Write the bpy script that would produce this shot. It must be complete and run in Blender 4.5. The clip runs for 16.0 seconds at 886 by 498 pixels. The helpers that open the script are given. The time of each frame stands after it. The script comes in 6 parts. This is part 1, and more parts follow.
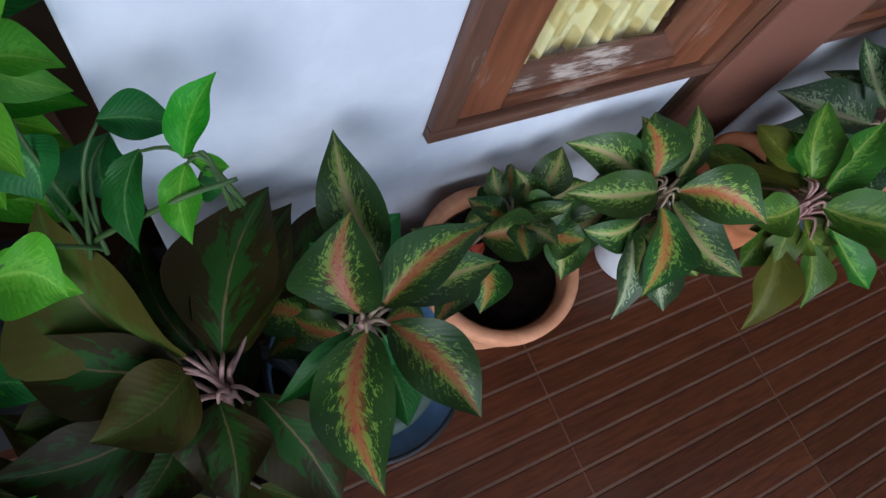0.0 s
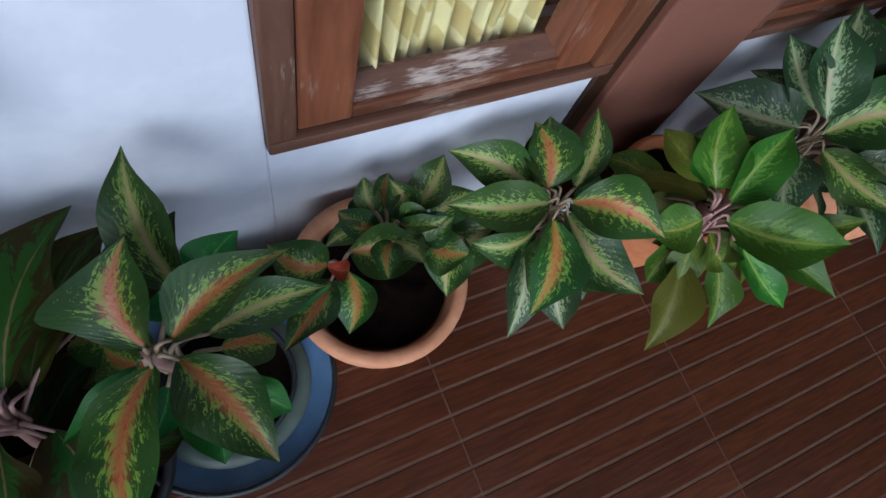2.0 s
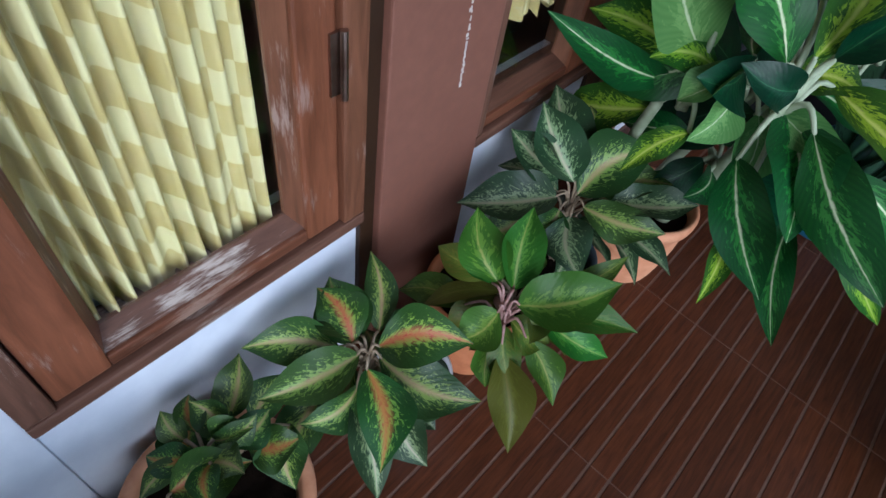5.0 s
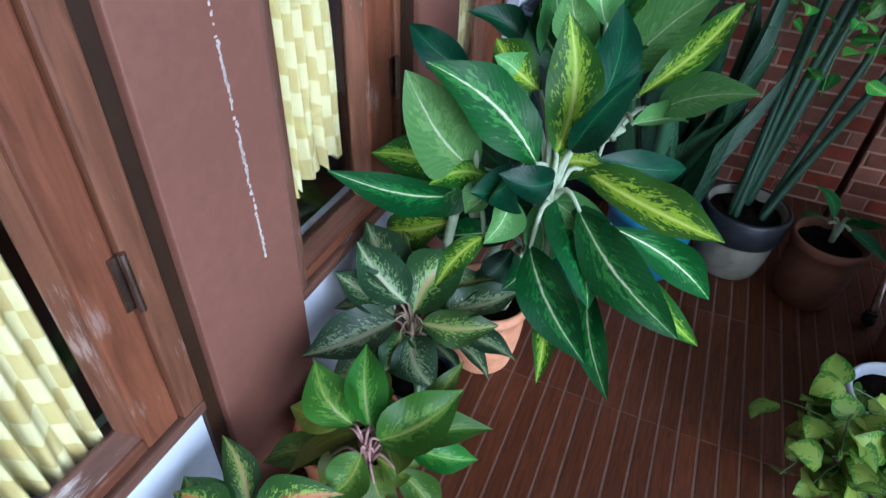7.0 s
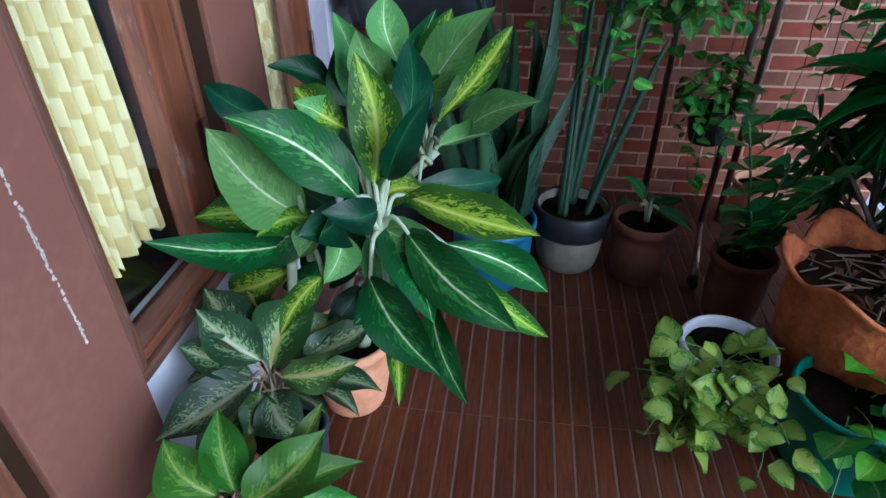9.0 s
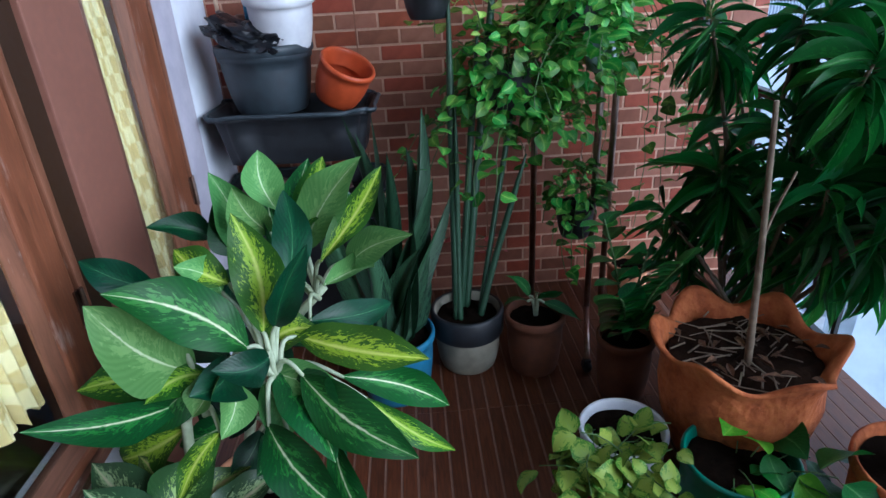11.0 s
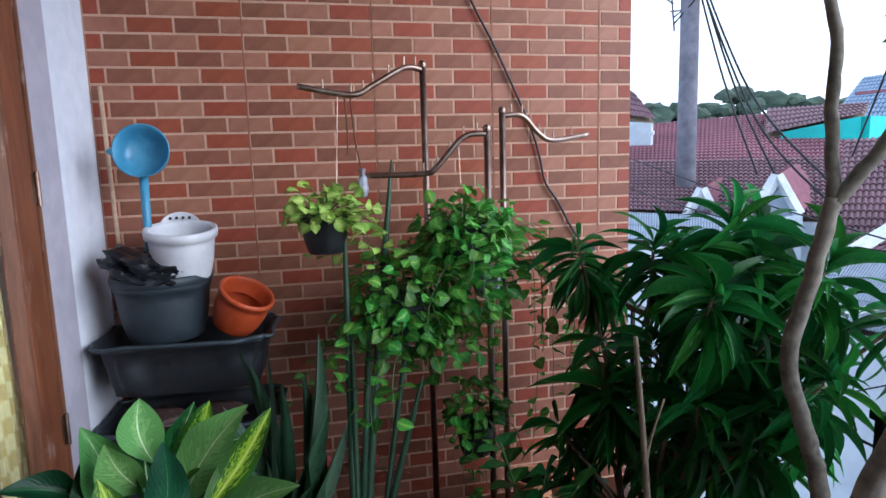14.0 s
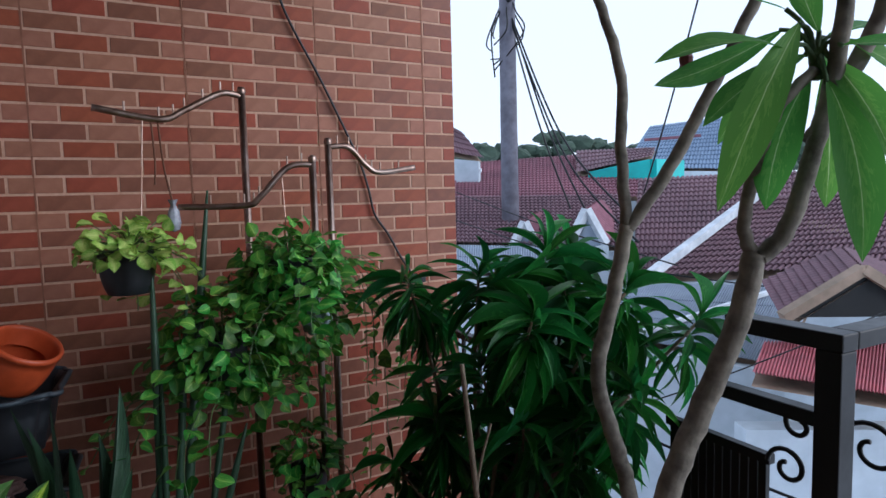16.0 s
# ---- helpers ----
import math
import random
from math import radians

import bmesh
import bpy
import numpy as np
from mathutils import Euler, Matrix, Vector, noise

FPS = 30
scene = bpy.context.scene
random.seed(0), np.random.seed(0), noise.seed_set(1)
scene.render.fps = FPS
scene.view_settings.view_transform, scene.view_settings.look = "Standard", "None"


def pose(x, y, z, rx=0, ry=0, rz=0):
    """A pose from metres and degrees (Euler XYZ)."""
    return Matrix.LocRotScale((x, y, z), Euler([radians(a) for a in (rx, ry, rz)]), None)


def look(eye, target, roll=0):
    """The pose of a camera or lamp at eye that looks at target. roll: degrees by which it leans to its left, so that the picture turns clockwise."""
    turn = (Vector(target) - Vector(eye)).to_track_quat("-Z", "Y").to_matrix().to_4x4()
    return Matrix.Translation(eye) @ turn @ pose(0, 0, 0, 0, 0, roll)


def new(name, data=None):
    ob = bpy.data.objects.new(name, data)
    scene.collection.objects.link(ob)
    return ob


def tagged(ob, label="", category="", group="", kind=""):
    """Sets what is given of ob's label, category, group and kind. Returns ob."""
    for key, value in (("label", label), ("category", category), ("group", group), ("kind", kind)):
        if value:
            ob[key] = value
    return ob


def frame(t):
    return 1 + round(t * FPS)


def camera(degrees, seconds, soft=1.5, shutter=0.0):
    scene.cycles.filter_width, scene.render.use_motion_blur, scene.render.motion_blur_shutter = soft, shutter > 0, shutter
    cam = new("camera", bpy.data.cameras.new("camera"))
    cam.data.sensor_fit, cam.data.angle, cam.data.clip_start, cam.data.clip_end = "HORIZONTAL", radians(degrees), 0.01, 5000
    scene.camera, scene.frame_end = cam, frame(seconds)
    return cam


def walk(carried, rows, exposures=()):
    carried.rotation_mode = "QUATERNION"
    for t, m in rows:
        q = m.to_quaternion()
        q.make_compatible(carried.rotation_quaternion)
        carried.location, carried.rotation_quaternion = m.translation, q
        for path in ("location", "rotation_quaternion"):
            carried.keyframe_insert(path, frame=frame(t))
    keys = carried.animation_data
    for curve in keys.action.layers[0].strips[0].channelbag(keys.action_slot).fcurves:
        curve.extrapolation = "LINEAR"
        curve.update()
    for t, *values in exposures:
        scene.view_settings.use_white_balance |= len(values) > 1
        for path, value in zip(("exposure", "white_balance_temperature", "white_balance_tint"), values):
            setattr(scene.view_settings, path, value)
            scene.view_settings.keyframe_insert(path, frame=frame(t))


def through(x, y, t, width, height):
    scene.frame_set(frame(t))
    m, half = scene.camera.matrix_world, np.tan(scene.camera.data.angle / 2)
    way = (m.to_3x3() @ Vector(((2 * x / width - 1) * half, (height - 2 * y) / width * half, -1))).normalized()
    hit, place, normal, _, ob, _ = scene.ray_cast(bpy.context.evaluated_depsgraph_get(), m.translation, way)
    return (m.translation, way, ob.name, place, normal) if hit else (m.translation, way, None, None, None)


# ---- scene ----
cam = camera(73.7, 16.0)
PATH = [
    (0, (-0.037, 0.552, 1.123), (0.667, 1.098, -0.668), 31.0),
    (0.5, (0.026, 0.562, 1.123), (0.711, 1.09, -0.68), 30.8),
    (1, (0.108, 0.549, 1.122), (0.787, 1.068, -0.687), 31.2),
    (1.5, (0.16, 0.526, 1.129), (0.813, 1.065, -0.682), 29.7),
    (2, (0.196, 0.515, 1.131), (0.844, 1.055, -0.683), 29.4),
    (2.5, (0.263, 0.48, 1.127), (0.913, 1.059, -0.674), 25.4),
    (3, (0.296, 0.472, 1.129), (0.987, 1.059, -0.654), 22.8),
    (3.5, (0.321, 0.479, 1.143), (1.056, 1.072, -0.619), 19.8),
    (4, (0.337, 0.466, 1.154), (1.16, 1.085, -0.56), 17.7),
    (4.5, (0.353, 0.444, 1.173), (1.288, 1.126, -0.458), 13.8),
    (4.7, (0.353, 0.44, 1.183), (1.336, 1.136, -0.414), 12.8),
    (6.8, (0.409, 0.342, 1.31), (1.813, 0.949, 0.022), 3.6),
    (7, (0.409, 0.334, 1.299), (1.849, 0.908, 0.036), 3.1),
    (7.5, (0.41, 0.311, 1.301), (1.908, 0.804, 0.07), 2.1),
    (8, (0.408, 0.298, 1.305), (1.95, 0.695, 0.096), 2.1),
    (8.5, (0.395, 0.264, 1.293), (1.996, 0.556, 0.13), 0.6),
    (8.7, (0.392, 0.25, 1.29), (2.008, 0.514, 0.142), 0.1),
    (10.8, (0.365, 0.186, 1.357), (2.157, 0.132, 0.47), -2.6),
    (11, (0.369, 0.177, 1.397), (2.171, 0.102, 0.534), -3.0),
    (11.5, (0.369, 0.18, 1.401), (2.225, 0.039, 0.669), -2.6),
    (12, (0.369, 0.178, 1.442), (2.254, -0.008, 0.8), -2.3),
    (12.3, (0.363, 0.174, 1.458), (2.26, -0.036, 0.861), -2.2),
    (12.5, (0.361, 0.166, 1.461), (2.266, -0.059, 0.896), -2.2),
    (13, (0.35, 0.145, 1.481), (2.275, -0.122, 1.01), -2.0),
    (13.5, (0.342, 0.13, 1.504), (2.281, -0.195, 1.14), -2.0),
    (14, (0.345, 0.123, 1.526), (2.284, -0.285, 1.253), -1.7),
    (14.5, (0.358, 0.111, 1.535), (2.271, -0.432, 1.32), -1.2),
    (15, (0.367, 0.095, 1.536), (2.23, -0.608, 1.345), -0.9),
    (15.5, (0.366, 0.089, 1.533), (2.173, -0.75, 1.358), -1.0),
    (16, (0.37, 0.075, 1.511), (2.137, -0.846, 1.341), -1.5),
]
EXPOSURES = [(0, 0.46, 5600, 10), (4.5, 0.54, 5400, 9), (7, 1.1, 4950, 8), (8.5, 0.96, 4950, 8), (11, 1.02, 5150, 9), (13, 0.95, 5500, 11), (14.5, 0.6, 5600, 11), (16, 0.14, 5650, 12)]
walk(cam, [(t, look(eye, target, roll)) for t, eye, target, roll in PATH], EXPOSURES)

# ---- daylight: an overcast sky over the open side of the terrace ----
world = bpy.data.worlds.new("sky")
scene.world = world
world.use_nodes = True
wn = world.node_tree
sky = wn.nodes.new("ShaderNodeTexSky")
sky.sky_type = "NISHITA"
sky.sun_disc = False
sky.sun_elevation, sky.sun_rotation = radians(22), radians(221)
sky.air_density, sky.dust_density = 1.0, 1.0
veil = wn.nodes.new("ShaderNodeMix")
veil.data_type = "RGBA"
veil.inputs[0].default_value = 0.75
veil.inputs[7].default_value = (8.6, 9.3, 10.2, 1)  # the even grey-white of the cloud cover
wn.links.new(sky.outputs[0], veil.inputs[6])
wn.links.new(veil.outputs[2], wn.nodes["Background"].inputs[0])
wn.nodes["Background"].inputs[1].default_value = 0.13
sun = new("sun", bpy.data.lights.new("sun", "SUN"))
sun.data.energy, sun.data.angle, sun.data.color = 1.6, radians(40), (1.0, 0.97, 0.93)
sun.matrix_world = look((-4.4, -6.4, 4.3), (1.2, 0.0, 0.9))


# ---- materials ----
def srgb(h):
    c = [int(h[i:i + 2], 16) / 255 for i in (0, 2, 4)]
    return tuple((v / 12.92 if v < 0.04 else ((v + 0.055) / 1.055) ** 2.4) for v in c) + (1.0,)


class Mat:
    """A node material under construction."""

    def __init__(self, name, rough=0.6, metal=0.0, spec=0.5):
        self.m = bpy.data.materials.new(name)
        self.m.use_nodes = True
        self.t = self.m.node_tree
        self.b = self.t.nodes["Principled BSDF"]
        self.b.inputs["Roughness"].default_value = rough
        self.b.inputs["Metallic"].default_value = metal
        self.b.inputs["Specular IOR Level"].default_value = spec

    def node(self, kind, **values):
        n = self.t.nodes.new("ShaderNode" + kind)
        for k, v in values.items():
            n.inputs[k].default_value = v
        return n

    def link(self, a, b):
        self.t.links.new(a, b)

    def noise(self, scale, detail=4.0, vec=None, rough=0.55, dist=0.0):
        n = self.node("TexNoise", Scale=scale, Detail=detail, Roughness=rough, Distortion=dist)
        if vec is None:
            vec = self.obj()
        self.link(vec, n.inputs["Vector"])
        return n.outputs["Fac"]

    def obj(self):
        if not hasattr(self, "_obj"):
            self._obj = self.node("TexCoord").outputs["Object"]
        return self._obj

    def world(self):
        if not hasattr(self, "_pos"):
            self._pos = self.node("NewGeometry").outputs["Position"]
        return self._pos

    def uv(self):
        s = self.node("SeparateXYZ")
        self.link(self.node("TexCoord").outputs["UV"], s.inputs[0])
        return s.outputs[0], s.outputs[1]

    def stretch(self, vec, s):
        n = self.node("Mapping")
        n.inputs["Scale"].default_value = s
        self.link(vec, n.inputs["Vector"])
        return n.outputs[0]

    def ramp(self, fac, stops):
        n = self.node("ValToRGB")
        e = n.color_ramp.elements
        while len(e) < len(stops):
            e.new(0.5)
        for el, (p, c) in zip(e, stops):
            el.position, el.color = p, c if len(c) == 4 else (*c, 1)
        self.link(fac, n.inputs[0])
        return n.outputs[0]

    def math(self, op, a, b=0.0, c=0.0):
        n = self.node("Math")
        n.operation = op
        for i, v in enumerate((a, b, c)):
            if isinstance(v, (int, float)):
                n.inputs[i].default_value = v
            else:
                self.link(v, n.inputs[i])
        return n.outputs[0]

    def mix(self, fac, a, b, blend="MIX"):
        n = self.node("Mix")
        n.data_type, n.blend_type = "RGBA", blend
        for sock, v in ((n.inputs[0], fac), (n.inputs[6], a), (n.inputs[7], b)):
            if isinstance(v, (int, float)):
                sock.default_value = v
            elif isinstance(v, tuple):
                sock.default_value = v
            else:
                self.link(v, sock)
        return n.outputs[2]

    def random(self):
        return self.node("ObjectInfo").outputs["Random"]

    def jitter(self, col, amount=0.3, hue=0.03):
        """Vary a colour from object to object."""
        n = self.node("HueSaturation")
        r = self.random()
        self.link(self.math("MULTIPLY_ADD", r, 2 * amount, 1 - amount), n.inputs["Value"])
        self.link(self.math("MULTIPLY_ADD", self.math("FRACT", self.math("MULTIPLY", r, 7.31)), 2 * hue, 0.5 - hue), n.inputs["Hue"])
        if isinstance(col, tuple):
            n.inputs["Color"].default_value = col
        else:
            self.link(col, n.inputs["Color"])
        return n.outputs[0]

    def color(self, c):
        if isinstance(c, tuple):
            self.b.inputs["Base Color"].default_value = c
        else:
            self.link(c, self.b.inputs["Base Color"])
        return self

    def rough(self, r):
        self.link(r, self.b.inputs["Roughness"])
        return self

    def bump(self, h, dist=0.002, strength=0.6):
        n = self.node("Bump", Strength=strength, Distance=dist)
        self.link(h, n.inputs["Height"])
        self.link(n.outputs[0], self.b.inputs["Normal"])
        return self


def speckled(name, base, dark, scale=30.0, rough=0.6, amount=0.5, bump=0.001, metal=0.0, big=4.0, jitter=0.0, spec=0.5):
    """A worn surface with grain at two scales."""
    m = Mat(name, rough, metal, spec)
    f1, f2 = m.noise(scale, 5), m.noise(big, 3)
    f = m.math("ADD", m.math("MULTIPLY", f1, 0.5), m.math("MULTIPLY", f2, 0.5))
    lo = 0.5 - 0.2 * amount
    c = m.ramp(f, [(max(lo, 0.05), srgb(dark)), (0.5 + 0.16, srgb(base))])
    if jitter:
        c = m.jitter(c, jitter, 0.004)
    m.color(c)
    m.rough(m.math("MULTIPLY_ADD", f1, 0.25, rough - 0.12))
    m.bump(f1, bump)
    return m.m


def wood(name, base, dark, worn="c9a9a0", wear=0.5, rough=0.5, flat=False):
    """Varnished timber, its grain along the piece, scuffed through to pale wood."""
    m = Mat(name, rough)
    g = m.noise(9.0, 6, m.stretch(m.obj(), (0.6, 6.0, 6.0) if flat else (6.0, 6.0, 0.6)), 0.65, 0.6)
    big = m.noise(3.0, 3)
    c = m.ramp(g, [(0.3, srgb(dark)), (0.7, srgb(base))])
    c = m.mix(m.math("MULTIPLY", big, 0.35), c, srgb(dark))
    s = m.noise(60.0, 6, m.stretch(m.obj(), (0.14, 1.3, 1.3) if flat else (1.3, 1.3, 0.14)), 0.75)
    patch = m.noise(7.0, 3)
    k = m.ramp(m.math("MULTIPLY", s, patch), [(0.34 - 0.05 * wear, (0, 0, 0)), (0.42 - 0.05 * wear, (1, 1, 1))])
    c = m.mix(m.math("MULTIPLY", k, wear), c, srgb(worn))
    m.color(c)
    m.rough(m.math("MULTIPLY_ADD", g, 0.3, rough - 0.15))
    m.bump(g, 0.0012)
    return m.m


def leaf_mat(name, edge, mid, rib, blotch=0.5, rough=0.38, spread=0.75, scale=9.0, jitter=0.22, hue=0.015, streak=0.0, rib_w=0.06, rim=None, through=0.15, gloss=0.2, soft=1.5, yellow=0.0, rim_at=1.02):
    """A leaf: dark rim, paler mottling that spreads out from the midrib along the side veins."""
    m = Mat(name, rough, 0.0, gloss)
    u, v = m.uv()
    d = m.math("ABSOLUTE", m.math("MULTIPLY_ADD", v, 2.0, -1.0))
    comb = m.node("CombineXYZ")
    m.link(m.math("ADD", m.math("MULTIPLY_ADD", d, -0.30, u), m.math("MULTIPLY", m.random(), 17.0)), comb.inputs[0])
    m.link(m.math("MULTIPLY", d, 0.30), comb.inputs[1])
    m.link(m.math("MULTIPLY", m.math("FLOOR", m.math("MULTIPLY", v, 2.0)), 5.0), comb.inputs[2])
    n = m.noise(scale, 5, m.stretch(comb.outputs[0], (1.5, 1.5, 1.0)), 0.65, 0.9)
    fine = m.noise(scale * 5.0, 3, m.stretch(comb.outputs[0], (1.6, 1.0, 1.0)))
    fade = m.math("SUBTRACT", spread, d)
    f = m.math("ADD", m.math("MULTIPLY", fade, 0.75), m.math("MULTIPLY_ADD", n, 2.4, -1.05))
    f = m.math("ADD", f, m.math("MULTIPLY_ADD", fine, 0.45, -0.22))
    k = m.ramp(f, [(0.34, (0, 0, 0)), (0.45, (1, 1, 1))])
    base = m.mix(m.math("MULTIPLY", fine, 0.5), srgb(edge), m.mix(0.35, srgb(edge), srgb(mid)))
    c = m.mix(m.math("MULTIPLY", k, blotch), base, srgb(mid))
    if streak:
        w = m.node("TexWave", Scale=5.5, Distortion=3.0, Detail=3.0)
        m.link(comb.outputs[0], w.inputs["Vector"])
        c = m.mix(m.math("MULTIPLY", w.outputs["Fac"], streak), c, srgb(mid))
    edge_d = m.math("ADD", m.math("MULTIPLY_ADD", u, rib_w * 0.7, d), m.math("MULTIPLY_ADD", n, rib_w * 4.0, -rib_w * 2.0))
    ribk = m.ramp(edge_d, [(rib_w * 0.6, (1, 1, 1)), (rib_w * soft, (0, 0, 0))])
    c = m.mix(m.math("MULTIPLY", ribk, 0.78), c, srgb(rib))
    if rim:
        c = m.mix(m.ramp(m.math("MULTIPLY_ADD", n, 0.3, d), [(rim_at, (0, 0, 0)), (max(1.12, rim_at + 0.35) if rim_at < 1 else 1.12, (1, 1, 1))]), c, srgb(rim))
    if yellow:
        old = m.ramp(m.math("ADD", m.math("FRACT", m.math("MULTIPLY", m.random(), 13.7)), m.math("MULTIPLY", n, 0.4)), [(0.85, (0, 0, 0)), (1.15, (1, 1, 1))])
        c = m.mix(m.math("MULTIPLY", old, yellow), c, srgb("5c5a20"))
    m.color(m.jitter(c, jitter, hue))
    wv = m.node("TexWave", Scale=4.5, Distortion=0.6)
    m.link(comb.outputs[0], wv.inputs["Vector"])
    m.bump(m.math("MULTIPLY_ADD", wv.outputs["Fac"], 0.3, n), 0.0012, 0.5)
    m.rough(m.math("MULTIPLY_ADD", fine, 0.25, rough - 0.1))
    tr = m.node("BsdfTranslucent")
    mixs = m.node("MixShader", Fac=through)
    m.link(m.b.inputs["Base Color"].links[0].from_socket, tr.inputs["Color"])
    out = m.t.nodes["Material Output"]
    m.link(m.b.outputs[0], mixs.inputs[1])
    m.link(tr.outputs[0], mixs.inputs[2])
    m.link(mixs.outputs[0], out.inputs["Surface"])
    return m.m


white_wall = speckled("pale blue white plaster", "e6eaf3", "d3d8e4", 14, 0.85, 0.4, 0.0006, big=1.5)
brown_paint = speckled("brown wall paint", "845848", "784e40", 40, 0.6, 0.3, 0.0003, big=2.0)
dark_brown = speckled("dark brown paint", "38220f", "2a190b", 40, 0.5, 0.5, 0.0008)
frame_wood = wood("scuffed red brown timber", "88583f", "583624", "b8a296", wear=0.6)
weathered_wood = wood("weathered grey brown timber", "7a5545", "4e3529", "b4a59c", wear=0.75)
bead_wood = wood("dusty scuffed bead timber", "74503f", "4c3024", "c2b4aa", wear=0.9, flat=True)
sash_wood = wood("varnished sash timber", "8c5438", "5c3420", "b8a296", wear=0.4)
rail_wood = wood("varnished sash rail timber", "7c4a33", "53301f", "b09888", wear=0.5, flat=True)
mortar = speckled("pale mortar", "cca892", "b89078", 80, 0.9, 0.5, 0.001)
brick_red = speckled("red brick glaze", "9c5038", "84402c", 26, 0.55, 0.6, 0.0012, jitter=0.07, spec=0.35)
brick_brown = speckled("brown brick glaze", "8c5a44", "784a38", 26, 0.55, 0.6, 0.0012, jitter=0.07, spec=0.35)
brick_tan = speckled("tan brick glaze", "a4705a", "905f4a", 26, 0.55, 0.6, 0.0012, jitter=0.07, spec=0.35)
grout = speckled("dusty floor grout", "7e5f4f", "654b3e", 60, 0.85, 0.5, 0.001)
terracotta = speckled("terracotta", "c58055", "a3603a", 35, 0.75, 0.8, 0.001)


def embossed_clay():
    """Weathered terracotta with a moulded relief, stained and scuffed."""
    m = Mat("weathered embossed terracotta", 0.8, 0.0, 0.3)
    v = m.node("TexVoronoi", Scale=48.0)
    m.link(m.stretch(m.obj(), (1.0, 1.0, 0.7)), v.inputs["Vector"])
    n, big = m.noise(22.0, 6, None, 0.7), m.noise(5.0, 4)
    c = m.ramp(m.math("ADD", m.math("MULTIPLY", n, 0.5), m.math("MULTIPLY", big, 0.5)), [(0.34, srgb("6a3219")), (0.48, srgb("a85a30")), (0.64, srgb("c87846"))])
    m.color(c)
    m.bump(m.math("ADD", m.math("MULTIPLY", v.outputs["Distance"], 0.6), n), 0.007, 0.8)
    return m.m


old_terracotta = embossed_clay()
pale_terracotta = speckled("pale terracotta", "d9a07c", "b97a56", 35, 0.75, 0.8, 0.001)
blue_plastic = speckled("sun-faded blue plastic", "5ba3c4", "4489ae", 20, 0.4, 0.4, 0.0004)
greyblue = speckled("grey blue pot glaze", "6688ac", "4a6688", 18, 0.35, 0.5, 0.0005)
pot_blue = speckled("dull blue pot plastic", "33789a", "265f7e", 20, 0.45, 0.4, 0.0004)
black_plastic = speckled("black plastic", "262a30", "15181c", 25, 0.5, 0.6, 0.0005)
grey_plastic = speckled("grey plastic", "36424a", "272f36", 25, 0.5, 0.6, 0.0005)
orange_plastic = speckled("orange plastic", "c2532a", "a5431f", 25, 0.45, 0.5, 0.0004)
white_plastic = speckled("white plastic", "dfe1e6", "c7cad2", 18, 0.45, 0.5, 0.0004)
cream_pot = speckled("cream glazed pot", "9a9686", "747062", 18, 0.55, 0.8, 0.0008)
green_plastic = speckled("teal green plastic", "1f7a68", "156452", 18, 0.4, 0.5, 0.0004)
soil = speckled("dark damp soil", "1a120c", "060403", 55, 0.95, 1.0, 0.008, spec=0.05)
litter = speckled("dry leaf litter", "35241a", "120b07", 40, 0.95, 1.0, 0.01, spec=0.1)
steel = speckled("stained steel tube", "b2a095", "7a5c4c", 30, 0.36, 0.9, 0.0004, metal=1.0)
black_steel = speckled("black painted steel", "101216", "08090b", 30, 0.45, 0.5, 0.0004, spec=0.3)
bark = speckled("grey bark", "90887a", "38322a", 34, 0.9, 1.0, 0.006, big=9.0)
dark_clay = speckled("dark stained clay", "75462e", "4a2a1a", 22, 0.75, 1.0, 0.004)


# ---- helpers for building ----
def mesh_of(bm, name, material, smooth=False):
    me = bpy.data.meshes.new(name)
    bm.normal_update()
    bm.to_mesh(me)
    bm.free()
    for mat in (material if isinstance(material, (list, tuple)) else [material]):
        me.materials.append(mat)
    if smooth:
        me.shade_smooth()
    return me


def part(name, bm, material, parent=None, label="", smooth=False):
    """Link a bmesh as one mesh object under a thing or a part."""
    ob = new(name, mesh_of(bm, name, material, smooth))
    ob.parent = parent
    return tagged(ob, label)


def thing(name, label, category, at=(0, 0, 0), group="", kind="", turn=0.0):
    e = new(name)
    e.matrix_world = pose(*at, 0, 0, turn)
    e.empty_display_size = 0.05
    return tagged(e, label, category, group, kind)


def box(bm, lo, hi, bevel=0.0, mat=0):
    lo, hi = Vector(lo), Vector(hi)
    r = bmesh.ops.create_cube(bm, size=1.0, matrix=Matrix.Translation((lo + hi) / 2) @ Matrix.Diagonal((*(hi - lo), 1)))
    vs = r["verts"]
    if bevel:
        es = list({e for v in vs for e in v.link_edges})
        bmesh.ops.bevel(bm, geom=es, offset=bevel, segments=2, profile=0.6, affect="EDGES")
    return bm


def slab(name, lo, hi, material, bevel=0.0, label="", category="", kind="structure", parent=None):
    """A box whose local origin is its own middle."""
    lo, hi = Vector(lo), Vector(hi)
    mid = (lo + hi) / 2
    ob = part(name, box(bmesh.new(), lo - mid, hi - mid, bevel), material, parent)
    ob.location = mid
    return tagged(ob, label, category, "", kind)


